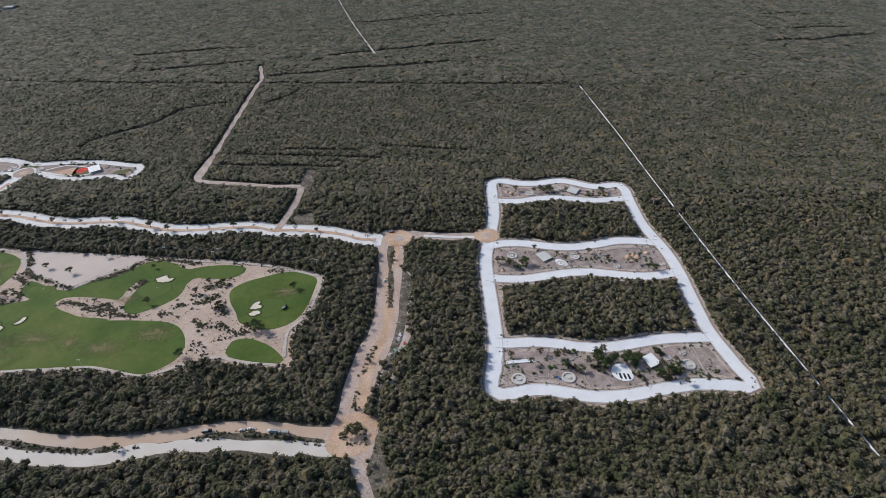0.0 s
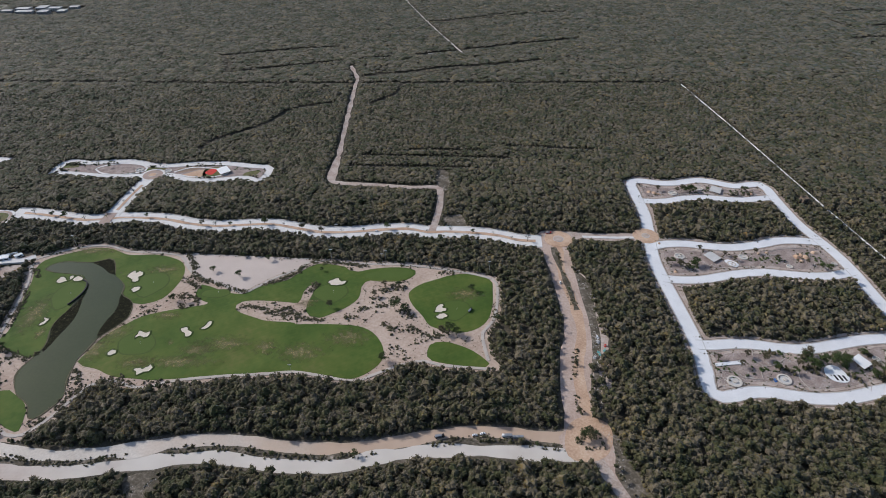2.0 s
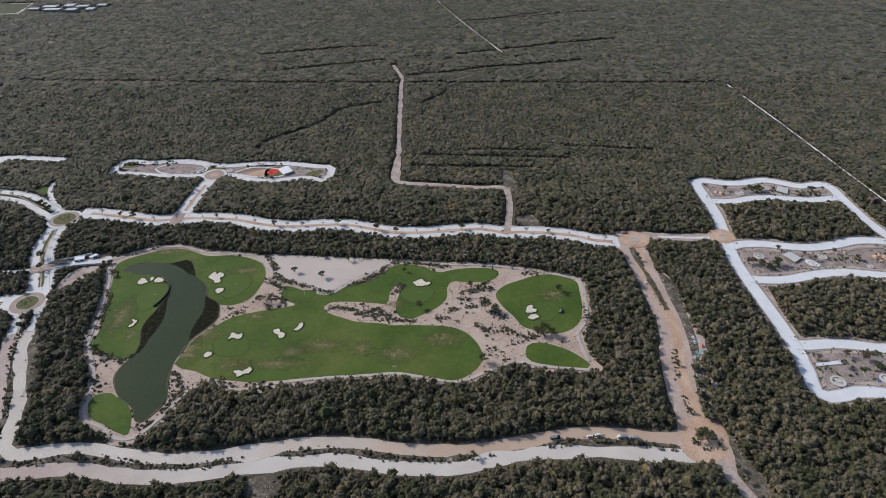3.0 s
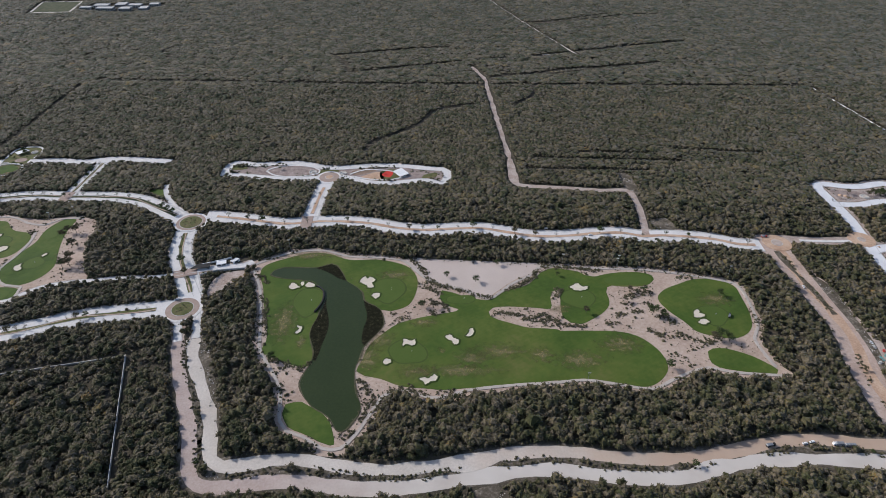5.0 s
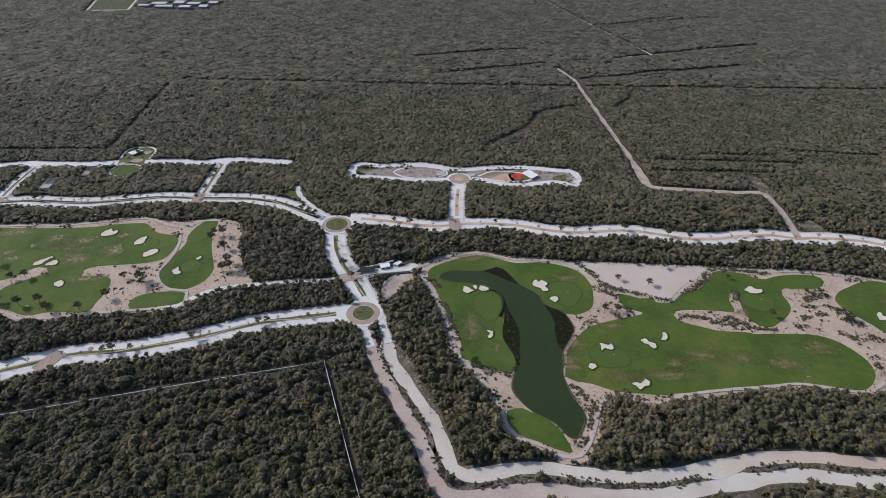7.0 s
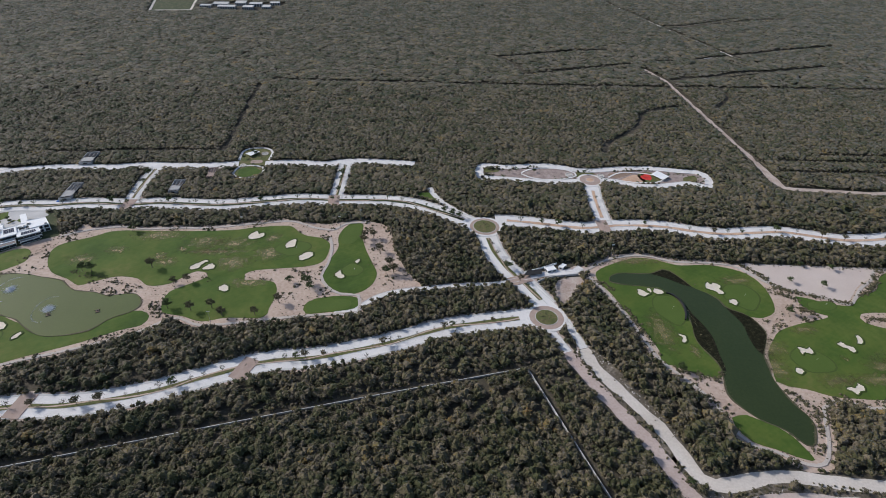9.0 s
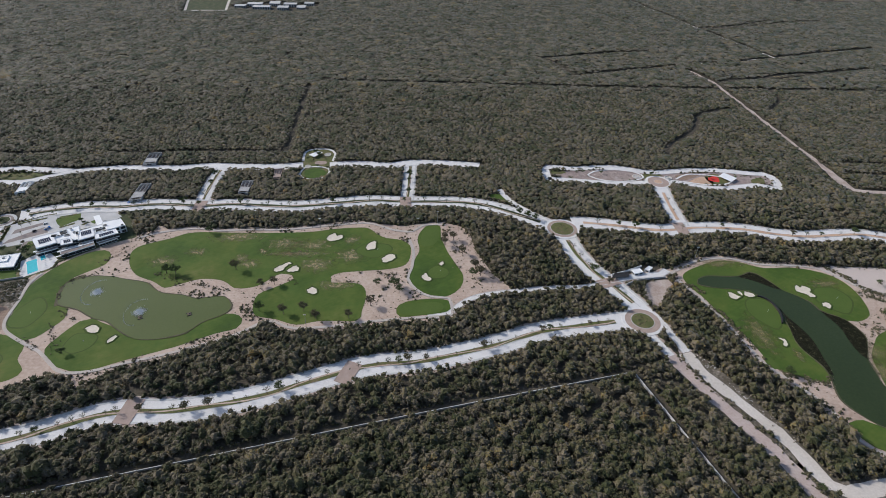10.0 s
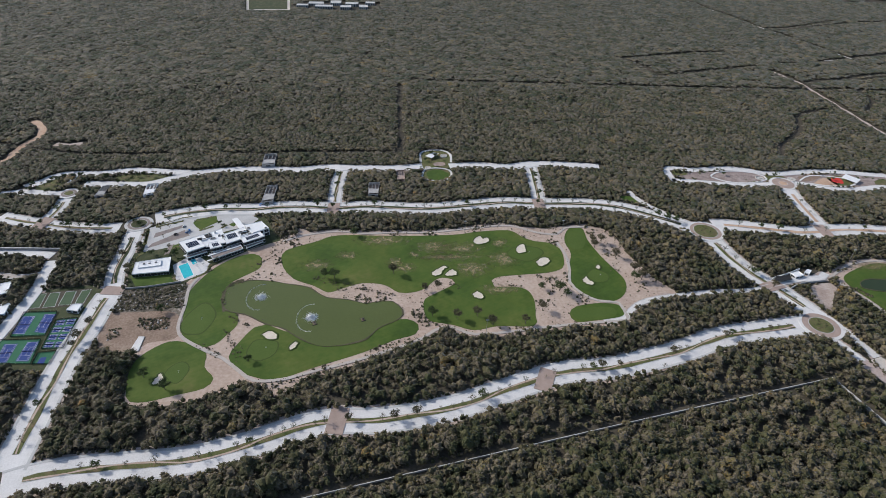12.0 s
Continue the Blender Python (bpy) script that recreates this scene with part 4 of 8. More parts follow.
def wear_material(name, worn, bare):
    """Thin dry grass that fades out towards the edge of its patch."""
    m = bpy.data.materials.new(name)
    m.use_nodes = True
    nt = m.node_tree
    n, link = nt.nodes, nt.links.new
    bsdf = n["Principled BSDF"]
    geo, wear, blotch = n.new("ShaderNodeNewGeometry"), n.new("ShaderNodeAttribute"), n.new("ShaderNodeTexNoise")
    wear.attribute_name = "wear"
    blotch.inputs["Scale"].default_value, blotch.inputs["Detail"].default_value = 0.6, 8.0
    link(geo.outputs["Position"], blotch.inputs["Vector"])
    both = n.new("ShaderNodeMath")
    both.operation = "MULTIPLY_ADD"
    both.inputs[1].default_value = 2.4
    link(blotch.outputs[0], both.inputs[0])
    link(wear.outputs["Fac"], both.inputs[2])
    cover, tone = n.new("ShaderNodeMapRange"), n.new("ShaderNodeMapRange")
    cover.inputs[1].default_value, cover.inputs[2].default_value, cover.inputs[4].default_value = 1.25, 2.1, 0.55
    tone.inputs[1].default_value, tone.inputs[2].default_value = 1.5, 2.2
    link(both.outputs[0], cover.inputs[0])
    link(both.outputs[0], tone.inputs[0])
    colours = n.new("ShaderNodeMix")
    colours.data_type = "RGBA"
    colours.inputs[6].default_value, colours.inputs[7].default_value = (*worn, 1), (*bare, 1)
    link(tone.outputs[0], colours.inputs[0])
    link(colours.outputs[2], bsdf.inputs["Base Color"])
    link(cover.outputs[0], bsdf.inputs["Alpha"])
    bsdf.inputs["Roughness"].default_value = 0.9
    return m


M_WORN = wear_material("worn_grass", (0.135, 0.13, 0.046), (0.36, 0.29, 0.165))
M_THIN = wear_material("thin_grass", (0.115, 0.115, 0.034), (0.26, 0.21, 0.1))


def dry_patch(x, y, rx, ry, rng):
    """Worn tan grass: a thin disc, barest in the middle."""
    steps, sides = (0.0, 0.35, 0.7, 1.0), 28
    pts, wear = [(x, y, 0.088)], [1.0]
    for f in steps[1:]:
        for k in range(sides):
            a = k * math.tau / sides
            pts.append((x + 1.5 * rx * f * math.cos(a), y + 1.5 * ry * f * math.sin(a), 0.088))
            wear.append((1 - f) * rng.uniform(0.85, 1.1))
    faces = [(0, 1 + k, 1 + (k + 1) % sides) for k in range(sides)]
    for r in range(len(steps) - 2):
        o, q = 1 + r * sides, 1 + (r + 1) * sides
        faces += [(o + k, q + k, q + (k + 1) % sides, o + (k + 1) % sides) for k in range(sides)]
    me = mesh_from("dry_patch", pts, faces, M_WORN if x < -300 else M_THIN)
    me.attributes.new("wear", "FLOAT", "POINT").data.foreach_set("value", wear)
    tagged(new("dry_patch", me), "patch of worn dry grass on a fairway", "dry grass", kind="structure")


wear_rng = random.Random(5)
for patch in ((-452.9, 225.7, 5.2, 2.9), (-441.3, 231.9, 3.8, 2.3), (-422.8, 226.8, 2.8, 2.6), (-419, 223, 4, 2.5), (-414.9, 231.4, 2.2, 1.5), (-406.6, 236.6, 6.9, 4), (-395.7, 235, 7.9, 3.6), (-379.3, 238.5, 3.3, 2.9), (-379.2, 227.5, 5.9, 4.6), (-392.7, 221.3, 6.2, 4.4), (-405.5, 229.6, 7.2, 1.5), (-383.9, 208.5, 6.8, 2.4), (-426.8, 242.1, 9.3, 3.3), (-399.9, 229.4, 10.2, 2.3), (-232.1, 175.2, 4.2, 8.8), (-224.2, 164.7, 1.6, 2.9), (-196.7, 165.2, 5.7, 4.6), (-173.5, 159, 1.2, 1.4), (-162.2, 155.1, 5.5, 3.8), (-137.5, 155.6, 3.6, 3.2), (-181.8, 149.1, 5.8, 2.8), (-179.4, 173.4, 4.6, 1.8), (-108, 160.1, 7, 3.9), (-126.4, 179.5, 3.6, 1.9), (-63.6, 183.3, 5.9, 3.4), (-199.6, 155.7, 4, 5.9), (-153, 158, 8, 3.3), (-191, 202.4, 6.1, 3), (-167.1, 149.3, 11.6, 2.6), (-124.3, 152.9, 8, 3.8), (-228.5, 217.1, 9.7, 2.5)):
    dry_patch(*patch, wear_rng)


def pond(points, label, mat=None):
    outline = spline(points, 1.5, True)
    water = area("water", points, 0.13, mat or M_WATER, 1.5, label=label, category="pond")
    stamp(LAWNS, outline)
    n = len(outline)
    line = outline + outline[:1]
    ribbon("bank", line, 0.4, 0.17, M_BANK, 0.0, wobble=0.3, parent=water, label="dark wet bank")
    return water


pond([(-242.8, 204), (-241.8, 206.6), (-238.9, 208.4), (-235.4, 209), (-230.7, 208.5), (-224.6, 208.3), (-220.8, 209.7), (-218.2, 210.8), (-215.8, 209.6), (-212.4, 203.4), (-210.9, 199.3), (-208.7, 197.1), (-206.5, 195.2), (-203.6, 191.3), (-202.9, 187.2), (-201.1, 185.2), (-198.3, 183.5), (-196.3, 181.5), (-195.1, 178.2), (-194.5, 173), (-195.9, 169.7), (-199, 164.9), (-201.1, 161.6), (-202.3, 155.7), (-203.5, 150.6), (-202.3, 140.8), (-200.5, 136.1), (-200.4, 132.8), (-201.7, 130), (-204.1, 126.1), (-205.4, 125.3), (-207.1, 125.8), (-208.7, 128.4), (-210.3, 131), (-213.1, 133.2), (-216.1, 135.3), (-219.3, 139.5), (-221.4, 143.8), (-221.4, 147.7), (-219.2, 154.8), (-219, 159.5), (-221.2, 166.8), (-221.4, 171.8), (-219.9, 177.8), (-219.3, 185.8), (-219.4, 192.2), (-222.1, 196.5), (-228.1, 199.9), (-237.4, 201.6)], "long still green pond between golf lawns")
pond([(-483.9, 209.9), (-483.8, 213.1), (-482.2, 215.3), (-479.8, 216.2), (-476.9, 217.1), (-473.8, 217.3), (-470.7, 216.9), (-467.5, 216.4), (-463.2, 214.9), (-456.9, 213.3), (-453.7, 211.9), (-451.4, 209.5), (-449.2, 207.5), (-447.1, 206.2), (-443, 205.4), (-439, 204.6), (-433.9, 202.5), (-430.9, 203), (-426.8, 203.5), (-423.8, 203.1), (-421.8, 201.1), (-420.5, 198.6), (-420.3, 196.2), (-421.4, 194.2), (-423.9, 192.3), (-426.8, 190.8), (-429.1, 189.2), (-431, 186.5), (-432.8, 184.4), (-436.1, 183), (-440.7, 181.9), (-446.2, 181.6), (-449.9, 182.6), (-453.2, 184.6), (-457.2, 187.7), (-461, 190.9), (-465.3, 192.5), (-469.1, 194.6), (-471.9, 196.7), (-475.1, 198.6), (-479.1, 199.6), (-482.1, 201.5), (-483.5, 205.2)], "olive green pond with two fountains", M_ALGAE)
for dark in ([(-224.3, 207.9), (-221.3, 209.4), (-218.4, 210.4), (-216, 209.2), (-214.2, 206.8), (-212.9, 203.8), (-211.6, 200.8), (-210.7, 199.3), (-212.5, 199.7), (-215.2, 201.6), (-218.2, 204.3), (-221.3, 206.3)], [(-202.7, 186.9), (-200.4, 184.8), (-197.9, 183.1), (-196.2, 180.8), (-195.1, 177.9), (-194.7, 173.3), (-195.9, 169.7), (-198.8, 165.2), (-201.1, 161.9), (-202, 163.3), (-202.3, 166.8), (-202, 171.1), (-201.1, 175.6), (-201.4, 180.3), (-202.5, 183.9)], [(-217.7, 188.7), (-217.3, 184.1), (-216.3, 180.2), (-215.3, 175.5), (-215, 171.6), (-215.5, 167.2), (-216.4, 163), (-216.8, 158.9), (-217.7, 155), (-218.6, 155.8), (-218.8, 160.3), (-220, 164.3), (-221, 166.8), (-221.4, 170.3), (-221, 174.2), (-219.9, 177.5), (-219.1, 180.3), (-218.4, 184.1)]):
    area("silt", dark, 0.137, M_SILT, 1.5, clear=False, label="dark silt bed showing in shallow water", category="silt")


ribbon("pond_wall", spline([(-222.6, 195.8), (-220.8, 194.7), (-219.4, 192.6), (-218.8, 189.1), (-219.3, 185.5), (-220.4, 182.3), (-221.4, 180.4)], 1.0), 0.5, 0.75, M_DARK, label="dark curved retaining wall between putting green and pond", category="wall")


def cart_path(points, width=1.15):
    path = lane(points, width, M_PATH, 0.1, "narrow pale concrete cart path", "path", 1.1, False, 0.1)
    ribbon("shoulder", spline(points, 2.5), width + 3.4, 0.026, M_SAND, -0.01, wobble=1.6, parent=path, label="sandy strip along the path")
    return path


cart_path([(-251.7, 210.4), (-245.7, 214.3), (-236.6, 219.1), (-223.2, 220.5), (-211.5, 215.9), (-195.9, 214.3), (-187.2, 211.6), (-183.2, 206.2), (-178, 199.5), (-171.3, 195.2), (-162.2, 191.4), (-154.2, 186.2), (-149.1, 189.6), (-143.1, 195.3), (-134.4, 201.1), (-129, 206.5), (-120.4, 205.9), (-105.7, 204.3), (-88.7, 203.1), (-72.1, 199.6), (-55.9, 194.6), (-50.7, 190.1), (-51.5, 176.9), (-54, 167.4), (-58.1, 161.4), (-58.1, 155), (-57, 147.3)])
cart_path([(-250.1, 207.1), (-245.4, 195.6), (-242.1, 181.5), (-239.9, 170.2), (-238.1, 161.1), (-232.1, 151.2), (-228, 143.3), (-226.4, 135.9), (-225.5, 130.1), (-222.7, 126.2), (-217.3, 123.9), (-210.7, 119.5), (-205.3, 119.4), (-201.2, 124), (-198.2, 129.5), (-195.6, 135.2), (-193.6, 138.8), (-186.9, 141.4), (-180.1, 138.5), (-174.1, 137.7), (-165.4, 140.4), (-150.3, 142.1), (-134.9, 142.8), (-125.2, 143.6), (-115.3, 141.6), (-103.5, 139.1), (-95.8, 142.4), (-87.9, 145.9), (-79.9, 147.8), (-74.1, 145.6), (-56.6, 143.4)])
cart_path([(-468, 242.3), (-459.4, 246.6), (-445.7, 249.1), (-436.2, 247.1), (-422.1, 247.5), (-407.8, 247.1), (-388.2, 250), (-373.2, 251.3), (-362, 245.7), (-353.7, 244.2), (-348.9, 248.8), (-338.6, 249.4)])
cart_path([(-355.2, 237.9), (-353.7, 229.8), (-354.7, 218.6), (-356.5, 211.6), (-353.6, 204.8), (-348.4, 200.4), (-341.4, 199.2), (-340.7, 194.8), (-340.9, 190), (-351.9, 189), (-362.2, 188.3), (-372.5, 187.3), (-384.6, 185.6), (-396.4, 185.1), (-401, 187.2), (-404.6, 189.3), (-409.6, 187.6), (-416.6, 182.5), (-434.1, 175.4), (-447.9, 171.2), (-457.9, 168), (-466.4, 168), (-472.3, 172.7), (-477.7, 177.7), (-483.7, 181.3), (-492.3, 187.3), (-495.6, 192.8), (-496.3, 204.4), (-497.3, 213.8), (-495.4, 219.7)])
lane([(-279, 206.2), (-288.9, 204), (-302.3, 203.7), (-315.4, 202.3), (-326.1, 200.9), (-333, 198.7), (-338.2, 194.8), (-342.1, 190.6), (-349.8, 189)], 1.9, M_CONCRETE, 0, "white concrete service path")
lane([(-277.5, 207.3), (-271.2, 208.6), (-264.4, 209.9), (-255.1, 210.7), (-251.7, 213.3)], 2.6, M_CONCRETE, 0, "pale concrete gate drive", margin=1.0)


# ---- woods ----
def lump(rng, rings, sides, r, h, off=(0, 0, 0)):
    """A rough dome: an apex and rings of points, pushed about."""
    verts, faces = [(off[0] + rng.uniform(-0.15, 0.15) * r, off[1] + rng.uniform(-0.15, 0.15) * r, off[2] + h)], []
    for ri, (fr, fz) in enumerate(rings):
        for k in range(sides):
            a = (k + rng.uniform(-0.25, 0.25) + 0.5 * ri) * math.tau / sides
            q = r * fr * rng.uniform(0.62, 1.32)
            verts.append((off[0] + q * math.cos(a), off[1] + q * math.sin(a), off[2] + h * (fz + rng.uniform(-0.16, 0.16))))
    for k in range(sides):
        faces.append((0, 1 + k, 1 + (k + 1) % sides))
    for ri in range(len(rings) - 1):
        for k in range(sides):
            a, b = 1 + ri * sides, 1 + (ri + 1) * sides
            faces += [(a + k, b + k, b + (k + 1) % sides), (a + k, b + (k + 1) % sides, a + (k + 1) % sides)]
    return verts, faces


def crown(rng, kind):
    """One tree crown of unit radius, its foot at z = 0."""
    verts, faces = [], []

    def add(v, f):
        n = len(verts)
        verts.extend(v)
        faces.extend(tuple(n + i for i in t) for t in f)

    def sprays(count, size):
        """Leafy sprigs that fan out from each point of the crown."""
        for i in range(len(verts)):
            x, y, z = verts[i]
            out = math.atan2(y, x)
            for _ in range(count):
                a = out + rng.gauss(0, 1.3)
                l, w, up = size * rng.uniform(0.5, 1.2), rng.uniform(0.35, 0.7), rng.uniform(-0.1, 0.75)
                tips = [(x + l * math.cos(a + s), y + l * math.sin(a + s), z + l * (up + rng.uniform(-0.3, 0.3))) for s in (-w, w)]
                faces.append((i, len(verts), len(verts) + 1))
                verts.extend(tips)

    if kind == "near":
        for k in range(3):
            turn, far = rng.uniform(0, 6.28), rng.uniform(0.28, 0.5)
            r = rng.uniform(0.5, 0.68)
            add(*lump(rng, ((0.72, 0.72), (1.0, 0.12)), 5, r, rng.uniform(0.75, 1.1), (far * math.cos(turn), far * math.sin(turn), rng.uniform(-0.1, 0.25))))
        sprays(2, 0.2)
    elif kind == "even":
        for k in range(2):
            turn, far = rng.uniform(0, 6.28), rng.uniform(0.2, 0.45)
            add(*lump(rng, ((0.8, 0.62), (1.05, 0.05)), 4, rng.uniform(0.55, 0.78), rng.uniform(0.8, 1.15), (far * math.cos(turn), far * math.sin(turn), 0)))
        sprays(1, 0.3)
    elif kind == "mid":
        add(*lump(rng, ((0.72, 0.75), (1.0, 0.1)), 4, 1.0, 1.2))
    elif kind == "far":
        add(*lump(rng, ((0.7, 0.75), (1.05, 0.0)), 4, 1.0, 1.2))
    else:
        v, f = lump(rng, ((1.0, 0.1),), 5, 1.05, 1.2)
        v[0] = (rng.uniform(-0.4, 0.4), rng.uniform(-0.4, 0.4), v[0][2])
        add(v, f)
    return np.array(verts), np.array(faces)


def many(name, kind, spots, sizes, highs, foot, mat, seed, label, category, smooth=True):
    """All crowns of one band of the woods as one mesh."""
    rng, nrng = random.Random(seed), np.random.default_rng(seed)
    kinds = nrng.integers(0, 8, len(spots))
    turn = nrng.uniform(0, math.tau, len(spots))
    vs, fs, base = [], [], 0
    for k in range(8):
        v, f = crown(rng, kind)
        pick = np.flatnonzero(kinds == k)
        c, s = np.cos(turn[pick])[:, None], np.sin(turn[pick])[:, None]
        x = (v[:, 0] * c - v[:, 1] * s) * sizes[pick, None] + spots[pick, 0, None]
        y = (v[:, 0] * s + v[:, 1] * c) * sizes[pick, None] + spots[pick, 1, None]
        z = v[:, 2] * highs[pick, None] + foot[pick, None]
        vs.append(np.stack([x, y, z], -1).reshape(-1, 3))
        fs.append((f[None] + (np.arange(len(pick)) * len(v))[:, None, None]).reshape(-1, 3) + base)
        base += len(pick) * len(v)
    v, f = np.concatenate(vs).astype(np.float32), np.concatenate(fs).astype(np.int32)
    me = bpy.data.meshes.new(name)
    me.vertices.add(len(v))
    me.vertices.foreach_set("co", v.ravel())
    me.loops.add(f.size)
    me.loops.foreach_set("vertex_index", f.ravel())
    me.polygons.add(len(f))
    me.polygons.foreach_set("loop_start", np.arange(0, f.size, 3, dtype=np.int32))
    me.polygons.foreach_set("use_smooth", np.full(len(f), smooth, bool))
    me.materials.append(mat)
    me.update(calc_edges=True)
    me.validate()
    return tagged(new(name, me), label, category, kind="stuff")


def scatter(y0, y1, gap, seed, fade=30.0):
    """Jittered spots over the wooded part of a strip of the plan, off roads and lawns."""
    brink = lambda q: 78 - 0.075 * q[:, 0].clip(-440, 0)
    nrng = np.random.default_rng(seed)
    ys = np.arange(y0, y1, gap * 0.87)
    out = []
    for i, y in enumerate(ys):
        left, right = -515 - 0.5 * (y - 40), 95 + 0.62 * y
        xs = np.arange(left, right, gap) + (i % 2) * gap / 2
        out.append(np.c_[xs, np.full(len(xs), y)])
    p = np.concatenate(out)
    p += nrng.uniform(-0.62, 0.62, p.shape) * gap
    ramp = np.minimum((p[:, 1] - y0) / fade if y0 > 70 else 9, (y1 - p[:, 1]) / fade if y1 < 670 else 9)
    p = p[nrng.random(len(p)) < ramp]
    p = p[p[:, 1] < brink(p) + 4] if y0 < 0 else p[p[:, 1] > brink(p)]
    return p[~inside(CLEAR, p[:, 0], p[:, 1])], nrng


# ---- buildings ----
M_GLASS = material("dark_glazing", two((0.015, 0.02, 0.025), (0.03, 0.035, 0.04)), 0.5, 2, 0.08, 0.0, spec=0.6)
M_PANEL = material("solar_cells", two((0.012, 0.018, 0.04), (0.025, 0.035, 0.065)), 0.5, 5, 0.2, 0.0, spec=0.6)
M_STEEL = material("grey_steel", two((0.25, 0.26, 0.27), (0.4, 0.41, 0.42)), 1, 8, 0.45, 0.05, metal=0.6)
M_POOL = material("pool_water", two((0.03, 0.42, 0.48), (0.06, 0.52, 0.58)), 0.8, 4, 0.08, 0.05)
M_COURT = material("blue_court", two((0.018, 0.042, 0.18), (0.028, 0.06, 0.24)), 0.3, 4, 0.85, 0.05)
M_COURTGREEN = material("green_court", two((0.02, 0.11, 0.055), (0.035, 0.15, 0.075)), 0.3, 4, 0.85, 0.05)
M_TURF = material("green_turf", two((0.05, 0.09, 0.045), (0.09, 0.13, 0.07)), 0.5, 5, 0.9, 0.1)
M_MESH = material("green_mesh", two((0.012, 0.035, 0.022), (0.02, 0.05, 0.03)), 1, 6, 0.9, 0.1, alpha=0.45)
M_LINE = material("white_line", two((0.7, 0.7, 0.7), (0.8, 0.8, 0.8)), 1, 6, 0.8, 0.0)
M_RED = material("red_surface", two((0.5, 0.03, 0.02), (0.62, 0.06, 0.045)), 1, 5, 0.8, 0.05)
M_BLUE = material("blue_plastic", two((0.02, 0.12, 0.42), (0.04, 0.18, 0.52)), 1, 5, 0.5, 0.05)
M_TEAL = material("teal_sheet", two((0.1, 0.35, 0.32), (0.2, 0.45, 0.42)), 1, 5, 0.6, 0.05)


def rim(name, outline, width, z0, z1, mat, parent, label=""):
    """A parapet: an upright band round a closed outline, turned inwards."""
    p = np.array(outline)
    area_sign = np.sum(p[:, 0] * np.roll(p[:, 1], -1) - np.roll(p[:, 0], -1) * p[:, 1])
    mid = p.mean(0)
    n = len(p)
    inner = []
    for i in range(n):
        a, b = p[i] - p[i - 1], p[(i + 1) % n] - p[i]
        na, nb = np.array([-a[1], a[0]]) / (np.linalg.norm(a) + 1e-9), np.array([-b[1], b[0]]) / (np.linalg.norm(b) + 1e-9)
        m = na + nb
        m = m / max(0.5, np.linalg.norm(m)) * width * (1.2 if area_sign > 0 else -1.2)
        inner.append(p[i] + m)
    verts = [(*q, z) for z in (z0, z1) for q in p] + [(*q, z) for z in (z1, z0) for q in inner]
    faces = []
    for k in range(3):
        faces += [(k * n + i, k * n + (i + 1) % n, (k + 1) * n + (i + 1) % n, (k + 1) * n + i) for i in range(n)]
    ob = new(name, mesh_from(name, verts, faces, mat))
    ob.parent = parent
    if label:
        tagged(ob, label)
    return ob


def block(house, corners, height, base=0.0, mat=M_WHITE, storeys=2, glass=0.0, roof=None, glass_sides=(0, 1, 2, 3)):
    """One volume of a building: walls, roof, parapet and window bands on its sides."""
    corners = [tuple(c) for c in corners]
    walls = new("wall", area_mesh("wall", corners, height, mat, base))
    walls.parent = house
    mid = Vector((sum(c[0] for c in corners) / len(corners), sum(c[1] for c in corners) / len(corners)))
    top = [tuple(mid + (Vector(c) - mid) * 0.97) for c in corners]
    cover = new("roof", area_mesh("roof", top, height + 0.03, roof or mat, height - 0.02))
    cover.parent = house
    rim("parapet", corners, 0.1, height - 0.004, height + 0.16, mat, house)
    if glass:
        n = len(corners)
        for i in glass_sides:
            a, b = Vector(corners[i % n]), Vector(corners[(i + 1) % n])
            out = Vector((b.y - a.y, a.x - b.x)).normalized()
            if out.dot((a + b) / 2 - mid) < 0:
                out = -out
            long = (b - a).length
            count = max(1, round(long / 2.2))
            turn = math.degrees(math.atan2(b.y - a.y, b.x - a.x))
            for s in range(storeys):
                low = base + (height - base) * s / storeys + 0.2
                high = base + (height - base) * (s + 1) / storeys - 0.25
                for k in range(count):
                    c = a.lerp(b, (k + 0.5) / count) + out * 0.02
                    window = part("window", box(c.x, c.y, (low + high) / 2, long / count * glass, 0.1, high - low, turn), M_GLASS, house)
                    part("mullion", box(c.x + out.x * 0.04, c.y + out.y * 0.04, (low + high) / 2, 0.06, 0.08, high - low, turn), M_STEEL, window)
    return walls


def solar(house, corners, z, rows=3, cols=5):
    """Rows of tilted solar panels over a four-cornered patch of roof."""
    a, b, c, d = (Vector(q) for q in corners)
    for r in range(rows):
        for k in range(cols):
            u, v = (k + 0.5) / cols, (r + 0.5) / rows
            m = a.lerp(b, u).lerp(d.lerp(c, u), v)
            turn = math.degrees(math.atan2((b - a).y, (b - a).x))
            bm = box(0, 0, 0, (b - a).length / cols * 0.9, (d - a).length / rows * 0.72, 0.03)
            bmesh.ops.transform(bm, matrix=pose(m.x, m.y, z + 0.12, 8, 0, turn), verts=bm.verts)
            part("solar_panel", bm, M_PANEL, house)


pool_house = tagged(new("pool_house"), "white flat-roofed pool house with roof vents", "building")


